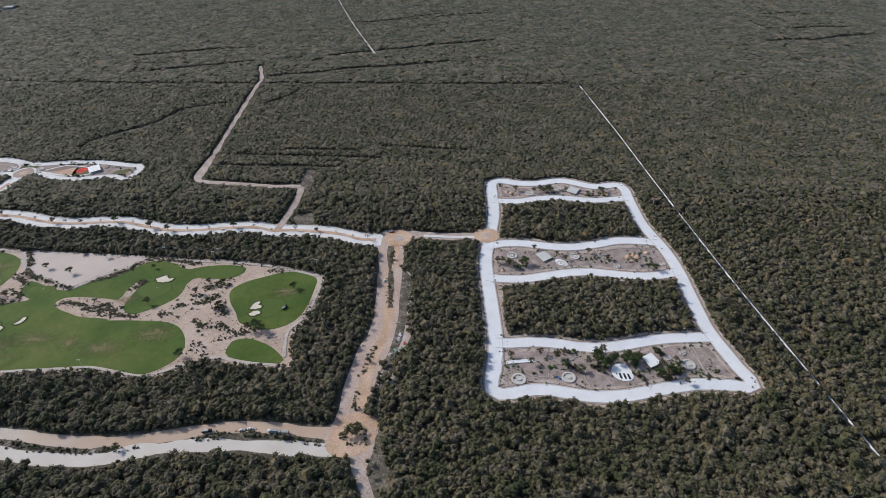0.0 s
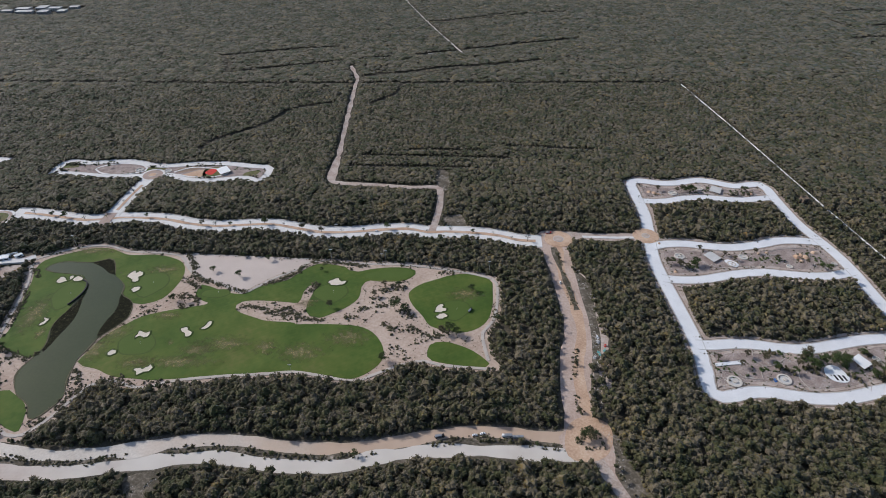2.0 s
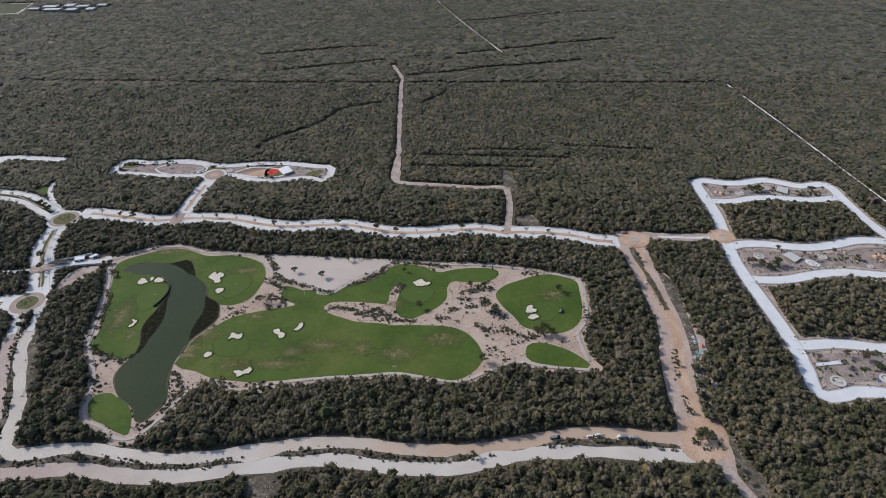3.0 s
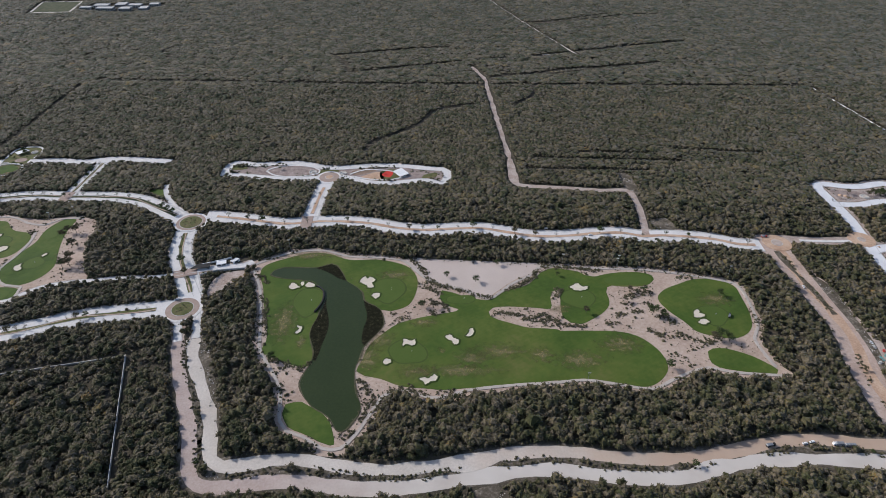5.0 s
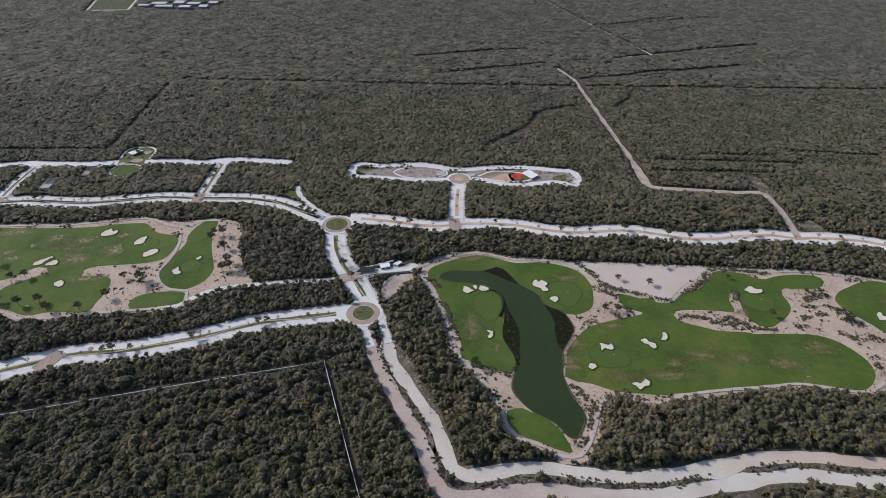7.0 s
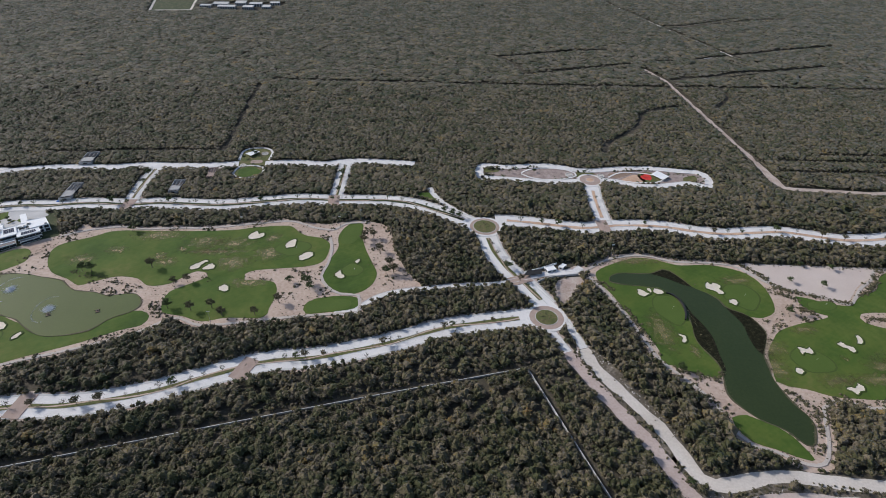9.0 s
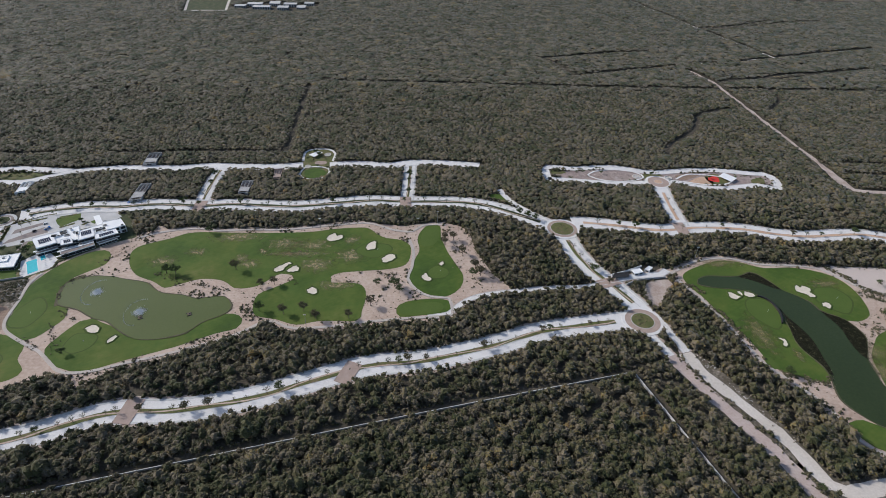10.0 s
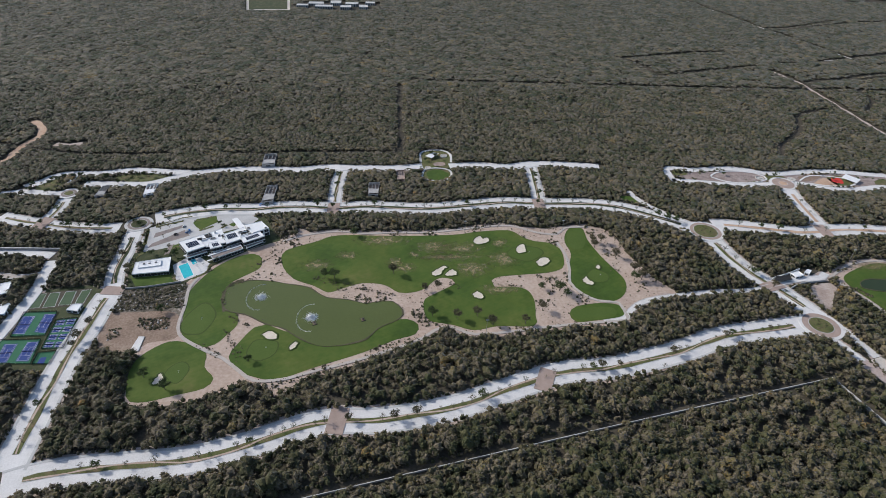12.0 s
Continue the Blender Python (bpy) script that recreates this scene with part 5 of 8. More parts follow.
club = tagged(new("clubhouse"), "long white modern clubhouse with dark glass and solar panels", "building")
block(club, [(-507.3, 238.9), (-501.3, 242.6), (-496.2, 235.8), (-502.2, 231.9)], 3.0, glass=0.96, glass_sides=(2, 3))
block(club, [(-501.9, 243), (-493.1, 248.9), (-488.6, 239), (-496.3, 235.8)], 2.5, glass=0.95, glass_sides=(2,))
block(club, [(-495.8, 237.7), (-492, 239.2), (-489.9, 235.6), (-494, 233.9)], 3.0, glass=0.96, glass_sides=(1, 2, 3))
block(club, [(-491.3, 243.9), (-486.9, 246.7), (-483.3, 240.5), (-488.7, 237.1)], 3.0, glass=0.96, glass_sides=(2, 3))
block(club, [(-487.6, 247.3), (-484, 249.7), (-481.2, 243), (-483.7, 241.1)], 2.6, glass=0.7, glass_sides=(2,))
block(club, [(-484.2, 250.1), (-477.6, 252.9), (-473.8, 247.7), (-479.9, 244.1)], 3.2, glass=0.7, glass_sides=(1, 2))
block(club, [(-484.1, 241.3), (-477.1, 245.6), (-474.7, 242.2), (-482.1, 237.7)], 3.0, glass=0.96, glass_sides=(2, 3))
# Low terrace blocks: their shade is painted in as dark deck roofs.
block(club, [(-503.5, 232.3), (-497, 236.2), (-495.5, 234.2), (-502, 230.4)], 1.4, storeys=1, glass=0.96, roof=M_PARK, glass_sides=(2,))
block(club, [(-494.4, 232.6), (-483.9, 239.1), (-482.2, 235.9), (-492.2, 229.2)], 1.5, storeys=1, glass=0.96, roof=M_PARK, glass_sides=(2, 3))
block(club, [(-482.5, 239.7), (-476.6, 244), (-475.2, 240.7), (-480.9, 236.6)], 1.3, storeys=1, glass=0.96, roof=M_PARK, glass_sides=(2,))
# Flat black sheets on the roof paint the shade of sunken light courts.
for recess, z in (([(-501.1, 241.4), (-499.2, 242.5), (-498, 240.5), (-500, 239.4)], 2.5), ([(-485.2, 245.6), (-481.8, 247.5), (-480.7, 245.4), (-484.1, 243.1)], 2.6), ([(-492, 243.2), (-491.1, 243.9), (-489.9, 241.5), (-490.8, 240.7)], 3.0), ([(-499.1, 244.1), (-496.8, 245.7), (-495.1, 242.8), (-497.1, 241.2)], 2.5)):
    light_court = new("light_court", area_mesh("light_court", recess, z + 0.06, M_DARK, z))
    light_court.parent = club
    rim("kerb", recess, 0.12, z, z + 0.3, M_WHITE, light_court)
for edge, z in (([(-494.5, 231.2), (-483.3, 238)], 1.7), ([(-503.7, 231.5), (-496.4, 235.8)], 1.7), ([(-494.6, 229.2), (-482.8, 235.9)], 0.75)):
    ribbon("terrace_slab", spline(edge, 4.0), 0.7, z, M_WHITE, z - 0.16, parent=club, label="thin white slab edge")
for corners, rows, cols in (([(-504.4, 237.6), (-500.8, 239.8), (-498.6, 237.1), (-502.3, 234.5)], 4, 6), ([(-494.4, 237.3), (-492.2, 238), (-491, 236.4), (-493.2, 235)], 3, 4), ([(-490, 243.1), (-486.8, 245), (-485.2, 242.1), (-488.4, 239.9)], 4, 6), ([(-480.7, 250), (-477.8, 251.2), (-475.7, 248.1), (-478.8, 246.5)], 4, 5), ([(-482.1, 241.2), (-477.7, 243.9), (-476.5, 242.3), (-481.1, 239.2)], 3, 7)):
    solar(club, corners, 3.02, rows, cols)
def roof_unit(x, y, z, sx, sy, sz, turn, mat, parent, name="roof_unit"):
    unit = part(name, box(x, y, z + sz / 2, sx, sy, sz, turn, bevel=0.03), mat, parent)
    part("grille", box(x, y, z + sz + 0.01, sx * 0.7, sy * 0.7, 0.03, turn), M_DARK, unit)


for spot, z, size, mat in (((-496.5, 244), 2.5, (1.2, 0.8, 0.5), M_GREY), ((-494.8, 245.6), 2.5, (0.8, 0.8, 0.6), M_WHITE), ((-494.8, 241.6), 2.5, (2.0, 1.0, 0.35), M_GREY), ((-492.8, 243.5), 2.5, (0.9, 0.9, 0.5), M_STEEL), ((-497.9, 240.9), 2.5, (1.6, 0.9, 0.5), M_WHITE), ((-499.7, 240.6), 3.0, (1.4, 1.0, 0.4), M_DARK), ((-484.8, 245.6), 2.6, (1.8, 1.0, 0.4), M_GREY), ((-483.3, 246.3), 2.6, (1.0, 1.0, 0.5), M_WHITE), ((-481.9, 247.5), 3.2, (1.2, 1.0, 0.4), M_GREY), ((-475.1, 247.7), 3.2, (0.9, 0.8, 0.4), M_GREY), ((-516.6, 226.3), 1.9, (0.8, 0.6, 0.3), M_GREY), ((-514.7, 226.6), 1.9, (0.8, 0.6, 0.3), M_GREY), ((-512.6, 227.2), 1.9, (0.8, 0.6, 0.3), M_GREY)):
    roof_unit(*spot, z, *size, 15, mat, pool_house if z == 1.9 else club)
canopy = tagged(new("entrance_canopy"), "white flat entrance canopy on slim columns", "canopy")
canopy_top = [(-490.7, 256.9), (-488.7, 258.1), (-483.7, 250.2), (-485.7, 248.6)]
roof_slab = new("roof", area_mesh("roof", canopy_top, 2.0, M_WHITE, 1.8))
roof_slab.parent = canopy
for cx, cy in canopy_top:
    mx = sum(q[0] for q in canopy_top) / 4
    my = sum(q[1] for q in canopy_top) / 4
    part("column", tube([(mx + (cx - mx) * 0.9, my + (cy - my) * 0.9, 0), (mx + (cx - mx) * 0.9, my + (cy - my) * 0.9, 1.85)], 0.1, 8), M_WHITE, canopy)
area("plaza", [(-524.1, 253.5), (-512.2, 262.4), (-507, 264.9), (-495.2, 265.6), (-485.4, 264.4), (-480.3, 259.7), (-483.6, 254.5), (-492.1, 250.5), (-502.1, 245), (-504.9, 238.8), (-511.6, 239.8), (-520.4, 236.6), (-524, 243.3)], 0.05, M_FORECOURT, smooth=False, label="pale concrete forecourt and parking", category="plaza")
for bay in ([(-520.1, 249.9), (-510.5, 256.0), (-509.4, 254.5), (-519.8, 246.5)], [(-519.1, 242.6), (-509.0, 252.1), (-505.9, 247.8), (-520.1, 239.3)], [(-512.3, 234.6), (-512.0, 241.0), (-510.2, 242.0), (-510.2, 235.8)]):
    area("parking_bay", bay, 0.07, M_PARK, smooth=False, clear=False, label="row of grey paver parking bays", category="parking")
for lawn_edge, lawn_label in (([(-507.0, 257.3), (-506.2, 260.3), (-498.6, 262.6), (-496.9, 257.8), (-502.6, 251.9), (-505.1, 254.4)], "raised green lawn beside the forecourt"), ([(-492.0, 255.5), (-489.8, 258.3), (-488.3, 256.8), (-489.7, 253.9)], "small green lawn inside a curved drive"), ([(-510.5, 237.1), (-510.5, 240.9), (-508.7, 242.2), (-507.4, 240.2), (-508.5, 236.4)], "small green lawn beside the forecourt")):
    area("lawn", lawn_edge, 0.09, M_FAIRWAY, smooth=False, clear=False, label=lawn_label, category="lawn")
area("lawn", [(-518.4, 217.9), (-520.1, 221.3), (-505.8, 222.8), (-502.7, 216.6), (-516.6, 215.5)], 0.09, M_FAIRWAY, smooth=False, label="shaded garden lawn behind a wall", category="lawn")
area("terrace", [(-507, 227.7), (-503.5, 232), (-499.4, 234), (-493.2, 228), (-493.8, 223), (-497.9, 219.8), (-502.7, 216.6)], 0.08, M_CONCRETE, smooth=False, label="pale pool terrace", category="terrace")
pool = tagged(new("swimming_pool", area_mesh("swimming_pool", [(-504.9, 227), (-501.7, 229), (-497.7, 221.5), (-500.6, 219.2)], 0.12, M_POOL, 0.0)), "turquoise rectangular swimming pool on a pale terrace", "pool")
rim("coping", [(-505, 227.1), (-501.7, 229.3), (-497.5, 221.3), (-500.6, 218.9)], 0.22, 0.08, 0.16, M_WHITE, pool)
block(pool_house, [(-520.3, 227.9), (-508.2, 231.1), (-506.5, 222.1), (-519.3, 220.6)], 1.6, storeys=1, glass=0.95, glass_sides=(1, 2))
block(pool_house, [(-518.7, 227.1), (-511, 228.9), (-510.4, 225.4), (-518.1, 223.9)], 1.9, 1.6, storeys=1)
def lounger(x, y, turn):
    l = tagged(new("sun_lounger"), "white sun lounger on the pool terrace", "lounger", "sun loungers")
    l.matrix_world = pose(x, y, 0.08, 0, 0, turn)
    part("frame", box(0, 0, 0.1, 0.72, 0.26, 0.04), M_WHITE, l)
    part("backrest", box(-0.3, 0, 0.18, 0.24, 0.26, 0.04), M_WHITE, l)
    for a in (-0.3, 0.3):
        for b in (-0.1, 0.1):
            part("leg", box(a, b, 0.04, 0.03, 0.03, 0.08), M_STEEL, l)


def sunshade(x, y):
    u = tagged(new("parasol"), "pale square parasol on the pool terrace", "parasol", "parasols")
    u.location = (x, y, 0.08)
    part("pole", tube([(0, 0, 0), (0, 0, 0.9)], 0.025, 6), M_STEEL, u)
    top = bmesh.new()
    bmesh.ops.create_cone(top, cap_ends=True, segments=4, radius1=0.7, radius2=0.04, depth=0.22, matrix=Matrix.Translation((0, 0, 0.95)))
    part("shade", top, M_KERB, u)


for k in range(7):
    lx, ly = Vector((-499.1, 228.9)).lerp(Vector((-495, 222.4)), k / 6)
    lounger(lx, ly, 200)
for spot in ((-498.4, 230.3), (-495.6, 227.3), (-504, 221.3), (-501.8, 217.9)):
    sunshade(*spot)
tagged(new("wading_pool", area_mesh("wading_pool", [(-501.2, 230.4), (-500, 231.5), (-498.4, 229.2), (-499.5, 227.8)], 0.13, M_POOL, 0.0)), "small turquoise wading pool on a pale terrace", "pool")
garden_wall = ribbon("garden_wall", spline([(-519.7, 214), (-512.1, 214.7), (-501.2, 217.2)], 2), 0.2, 0.7, M_GREY, label="low grey garden wall", category="wall")

# sports courts
def court(corners, rows=1, cols=1, name="tennis_court", pad=None, label="blue tennis court with white lines"):
    """A painted court with its lines and net, in four corners."""
    a, b, c, d = (Vector(q) for q in corners)
    ob = tagged(new(name, area_mesh(name, corners, 0.09, M_COURT, 0.0)), label, "court", name.replace("_", " ") + "s")
    at = lambda u, v: a.lerp(b, u).lerp(d.lerp(c, u), v)
    bm = bmesh.new()
    for p, q in (((0.04, 0.03), (0.96, 0.03)), ((0.04, 0.97), (0.96, 0.97)), ((0.04, 0.03), (0.04, 0.97)), ((0.96, 0.03), (0.96, 0.97)), ((0.15, 0.03), (0.15, 0.97)), ((0.85, 0.03), (0.85, 0.97)), ((0.15, 0.28), (0.85, 0.28)), ((0.15, 0.72), (0.85, 0.72)), ((0.5, 0.28), (0.5, 0.72))):
        m, n = at(*p), at(*q)
        box((m.x + n.x) / 2, (m.y + n.y) / 2, 0.1, (n - m).length, 0.05, 0.012, math.degrees(math.atan2((n - m).y, (n - m).x)), bm)
    part("court_lines", bm, M_LINE, ob, "white painted lines")
    m, n = at(-0.02, 0.5), at(1.02, 0.5)
    part("net", box((m.x + n.x) / 2, (m.y + n.y) / 2, 0.2, (n - m).length, 0.02, 0.22, math.degrees(math.atan2((n - m).y, (n - m).x))), M_DARK, ob, "dark net")
    return ob


for pad in ([(-547.6, 190.6), (-548.8, 202.5), (-538.1, 202.6), (-537, 190.9)], [(-548.8, 178.8), (-550.4, 189.2), (-537.4, 189.1), (-535.7, 178.2)], [(-535.4, 184.7), (-536.6, 198.3), (-530, 199.1), (-528.7, 184.6)], [(-535.2, 178.1), (-535.5, 183), (-530.3, 183.5), (-530.1, 177.9)]):
    area("court_surround", pad, 0.06, M_COURTGREEN, smooth=False, label="green painted surround of sports courts", category="court")
    ring = pad + pad[:1]
    fence = tagged(new("court_fence"), "dark green mesh fence round sports courts", "fence", "court fences")
    for (x0, y0), (x1, y1) in zip(ring, ring[1:]):
        long, turn = math.hypot(x1 - x0, y1 - y0), math.degrees(math.atan2(y1 - y0, x1 - x0))
        part("mesh_panel", box((x0 + x1) / 2, (y0 + y1) / 2, 0.32, long, 0.03, 0.5, turn), M_MESH, fence)
        for k in range(int(long // 2) + 1):
            u = k / max(1, int(long // 2))
            part("post", tube([(x0 + (x1 - x0) * u, y0 + (y1 - y0) * u, 0), (x0 + (x1 - x0) * u, y0 + (y1 - y0) * u, 1.0)], 0.035, 5), M_STEEL, fence)
for q in ([(-548.4, 200.5), (-544.3, 200.6), (-543.8, 191.7), (-547.7, 192)], [(-541.7, 201.4), (-537.9, 201.4), (-537.4, 192), (-541.1, 192.6)], [(-541, 188), (-537.5, 188.1), (-536.9, 179.4), (-540.8, 179.6)], [(-547.7, 187.3), (-543.7, 187.4), (-543.2, 179.2), (-546.7, 179.2)]):
    court(q)
pa, pb, pc, pd = (Vector(q) for q in [(-536.6, 198.3), (-530, 199.1), (-528.7, 184.6), (-535.4, 184.7)])
for r in range(4):
    for k in range(2):
        u0, u1, v0, v1 = 0.06 + 0.48 * k, 0.46 + 0.48 * k, 0.03 + 0.25 * r, 0.21 + 0.25 * r
        at = lambda u, v: tuple(pa.lerp(pb, u).lerp(pd.lerp(pc, u), v))
        court([at(u0, v0), at(u1, v0), at(u1, v1), at(u0, v1)], name="pickleball_court", label="small blue pickleball court with white lines")
ba, bb, bc, bd = (Vector(q) for q in [(-535.5, 183), (-530.3, 183.5), (-530.1, 177.9), (-535.2, 178.1)])
area("basketball_key", [tuple(ba.lerp(bb, u).lerp(bd.lerp(bc, u), v)) for u, v in ((0.3, 0.45), (0.62, 0.45), (0.68, 1.0), (0.26, 1.0))], 0.09, M_COURT, smooth=False, clear=False, label="blue basketball key on a green half court", category="court")
area("court_surround", [(-549, 203.6), (-549.4, 212.7), (-531.2, 215.1), (-530.5, 205.8)], 0.045, M_LITTER, smooth=False, label="bare dark ground round small turf courts", category="court")
for q in ([(-548.5, 204.5), (-549.3, 212.1), (-545.9, 212.5), (-545, 204.9)], [(-544, 204.9), (-544.8, 212.7), (-541.5, 213), (-540.1, 205.3)], [(-539.3, 205.9), (-539.7, 213.2), (-536.2, 213.6), (-535.2, 206)], [(-534.1, 206.6), (-534.5, 213.7), (-531.4, 214.2), (-531.2, 206.7)]):
    turf = tagged(new("turf_court", area_mesh("turf_court", q, 0.08, M_TURF, 0.0)), "small faded green turf court", "court", "turf courts")
    rim("court_edge", q, 0.1, 0.05, 0.1, M_LINE, turf)
area("plaza", [(-528.5, 199.9), (-525.3, 210.2), (-523, 209.1), (-521.4, 199.6), (-523.5, 188.7), (-526.1, 183.3), (-528.4, 183.9), (-528.1, 191.6), (-529.5, 199.1)], 0.055, M_CONCRETE, smooth=False, label="pale concrete yard beside the courts", category="plaza")
office = tagged(new("court_office"), "small white flat-roofed office beside the courts", "building")
block(office, [(-534.7, 202), (-533.8, 204.9), (-530.6, 205), (-530.7, 201.2)], 1.2, storeys=1, glass=0.7, glass_sides=(2, 3))
area("bare_ground", [(-517.6, 185.4), (-516.7, 191.1), (-512.7, 195), (-507.2, 199), (-499.5, 196.9), (-492.3, 187.3), (-496.5, 186.5), (-503.3, 179.7), (-507.7, 182.9), (-512.8, 182.6)], 0.035, M_PINK, label="bare pinkish earth", category="ground")
slab = tagged(new("concrete_slab", area_mesh("concrete_slab", [(-507.7, 181.6), (-506.9, 188.8), (-505, 188.7), (-504.9, 182.3)], 0.3, M_CONCRETE, 0.0)), "white concrete slab on bare earth", "slab")


def open_house(corners, h, mat=M_GREY, label="half-built grey concrete house among trees"):
    """A shell: slab, walls, a part roof and columns; dark floor and opening boxes paint the shade inside."""
    house = tagged(new("unfinished_house"), label, "house", "unfinished houses")
    corners = [tuple(c) for c in corners]
    stamp(CLEAR, [tuple(Vector((sum(c[0] for c in corners) / 4, sum(c[1] for c in corners) / 4)).lerp(Vector(c), 1.25)) for c in corners])
    floor_slab = new("floor_slab", area_mesh("floor_slab", corners, 0.25, M_PARK, 0.0))
    floor_slab.parent = house
    rim("wall", corners, 0.18, 0.25, h, mat, house)
    a, b, c, d = (Vector(q) for q in corners)
    part_roof = [tuple(a.lerp(d, 0.5)), tuple(b.lerp(c, 0.55)), tuple(b.lerp(c, 0.85)), tuple(a.lerp(d, 0.9))]
    for u in (0.33, 0.66):
        p, q = a.lerp(b, u), d.lerp(c, u)
        m = p.lerp(q, 0.3)
        part("partition", box(m.x, m.y, h * 0.45, (q - p).length * 0.5, 0.15, h * 0.8, math.degrees(math.atan2((q - p).y, (q - p).x))), mat, house)
    roof = new("roof", area_mesh("roof", part_roof, h * 0.92, mat, h * 0.82))
    roof.parent = house
    for u in (0.12, 0.5, 0.88):
        for v in (0.1, 0.95):
            q = a.lerp(b, u).lerp(d.lerp(c, u), v)
            part("column", box(q.x, q.y, h / 2 + 0.25, 0.18, 0.18, h + 0.4), mat, house)
    # solid dark boxes in place of holes, coloured as the shade within
    for k, (p, q) in enumerate(((a, b), (d, c), (a, d), (b, c))):
        m = p.lerp(q, 0.5)
        t = math.degrees(math.atan2((q - p).y, (q - p).x))
        part("window_opening", box(m.x, m.y, h * 0.55, (q - p).length * 0.35, 0.26, h * 0.4, t), M_GLASS, house)
    return house


open_house([(-434, 288.2), (-428.9, 288.6), (-429.6, 277), (-434, 277.2)], 1.5)
open_house([(-420.9, 301.5), (-416.7, 302), (-417, 291.2), (-420.3, 291.8)], 0.8, M_PAVER, "low unfinished brick house beside a street")
open_house([(-486.8, 318.3), (-481, 319.5), (-480.6, 307.2), (-486.5, 306.7)], 1.6)
open_house([(-480.7, 286.5), (-476.1, 286.9), (-476.2, 272.2), (-481, 271.3)], 1.5)
open_house([(-554.2, 287.5), (-551.6, 288.5), (-550.8, 278.8), (-554.5, 278.4)], 1.4)
open_house([(-535.2, 289.2), (-530.4, 290.1), (-530, 280.3), (-533.8, 278.5)], 1.4, M_WHITE, "pale unfinished flat-roofed house among trees")
for corners in ([(-563.1, 216.8), (-559.6, 218.2), (-558.4, 211.9), (-561.7, 209.6)], [(-559.2, 205.3), (-554.5, 206), (-553.6, 200.4), (-558.1, 199.5)]):
    villa = tagged(new("villa"), "white flat-roofed modern villa beside a street", "house", "villas")
    block(villa, corners, 1.5, glass=0.6, storeys=1)
    stamp(CLEAR, [tuple(c) for c in corners])
lane([(-552.4, 183.8), (-551.5, 192.1), (-551.1, 198.6), (-550.3, 212.7), (-552.1, 232.2)], 4.2)
lane([(-576.3, 238.2), (-563.6, 237.4), (-553.7, 235.5)], 3.6)
lane([(-569.3, 224.1), (-558.7, 222.4), (-553, 223.9)], 2.4, M_PATH)
ribbon("perimeter_wall", spline([(-579.4, 240.1), (-566.8, 239.7), (-552.2, 238.8)], 3), 0.4, 1.2, M_STEEL, margin=0.8, label="long grey-blue perimeter wall", category="wall")
# small gate of the golf ground
gate = tagged(new("gatehouse"), "small white gatehouse with a flat roof", "building")
block(gate, [(-267.1, 212.9), (-263.2, 213.9), (-262.5, 211.2), (-266.4, 210.2)], 1.0, storeys=1, glass=0.7)
block(gate, [(-261.3, 213.1), (-259, 215), (-257.6, 214.1), (-259.8, 211.9)], 1.0, storeys=1, glass=0.5)
ribbon("gate_wall", spline([(-275.6, 210.6), (-269.3, 212.7), (-261.3, 216)], 2), 0.25, 0.8, M_WHITE, margin=0.6, label="curved white gate wall", category="wall")
ribbon("gate_wall", spline([(-271.6, 204.4), (-266.2, 206.9), (-260.1, 207.9), (-254.2, 208.4)], 2), 0.25, 0.8, M_KERB, margin=0.6, label="curved pale gate wall beside a drive", category="wall")
area("bare_ground", [(-262.9, 205.5), (-253.4, 207.3), (-252.8, 204.1), (-258.4, 198.1), (-264.5, 190.1), (-266.1, 197.7)], 0.03, M_EARTH, label="bare pale earth behind a gate wall", category="ground")
stamp(CLEAR, [(-275.9, 208.7), (-269.4, 213.9), (-255.4, 217.4), (-250.9, 212.5), (-255, 208.1), (-266.5, 206.9)])

carport = tagged(new("carport"), "low dark flat-roofed shelter beside a gate drive", "shelter")
carport_roof = [(-276.6, 207.7), (-274.4, 210.9), (-268.7, 211.5), (-269, 208.6)]
cover = new("roof", area_mesh("roof", carport_roof, 1.15, M_DARK, 1.0))
cover.parent = carport
for x, y in carport_roof:
    mx, my = sum(q[0] for q in carport_roof) / 4, sum(q[1] for q in carport_roof) / 4
    part("post", tube([(mx + (x - mx) * 0.9, my + (y - my) * 0.9, 0), (mx + (x - mx) * 0.9, my + (y - my) * 0.9, 1.05)], 0.07, 6), M_STEEL, carport)

# far works yard beyond the woods
for k, (px, py, sx, sy) in enumerate(((0, 0, 14, 8), (18, 3, 10, 10), (33, -2, 12, 7), (-12, -8, 10, 6), (8, -12, 16, 7), (28, -14, 10, 8), (44, -10, 8, 9), (50, 3, 9, 6))):
    yard = Vector((-489.6, 631))
    shed = tagged(new("warehouse"), "far white flat-roofed works building", "building", "far works buildings")
    cx, cy = yard.x + px, yard.y + py
    block(shed, [(cx - sx / 2, cy - sy / 2), (cx + sx / 2, cy - sy / 2), (cx + sx / 2, cy + sy / 2), (cx - sx / 2, cy + sy / 2)], 2.0 + 0.3 * (k % 3), glass=0.5, storeys=1, mat=M_KERB)
    stamp(CLEAR, [(cx - sx, cy - sy), (cx + sx, cy - sy), (cx + sx, cy + sy), (cx - sx, cy + sy)])
area("bare_ground", [(-558.2, 650.4), (-515.8, 653.5), (-510, 606.9), (-549.8, 604.5)], 0.03, M_GARDEN, smooth=False, label="far green field inside a dirt track", category="field")
rim("field_border", [(-557.2, 650.5), (-516.9, 653.4), (-511.5, 610.9), (-549.5, 608.5)], 2.6, 0.0, 0.08, M_GRAVEL, None)
tagged(bpy.data.objects["field_border"], "pale dirt track round a far field", "track", kind="structure")

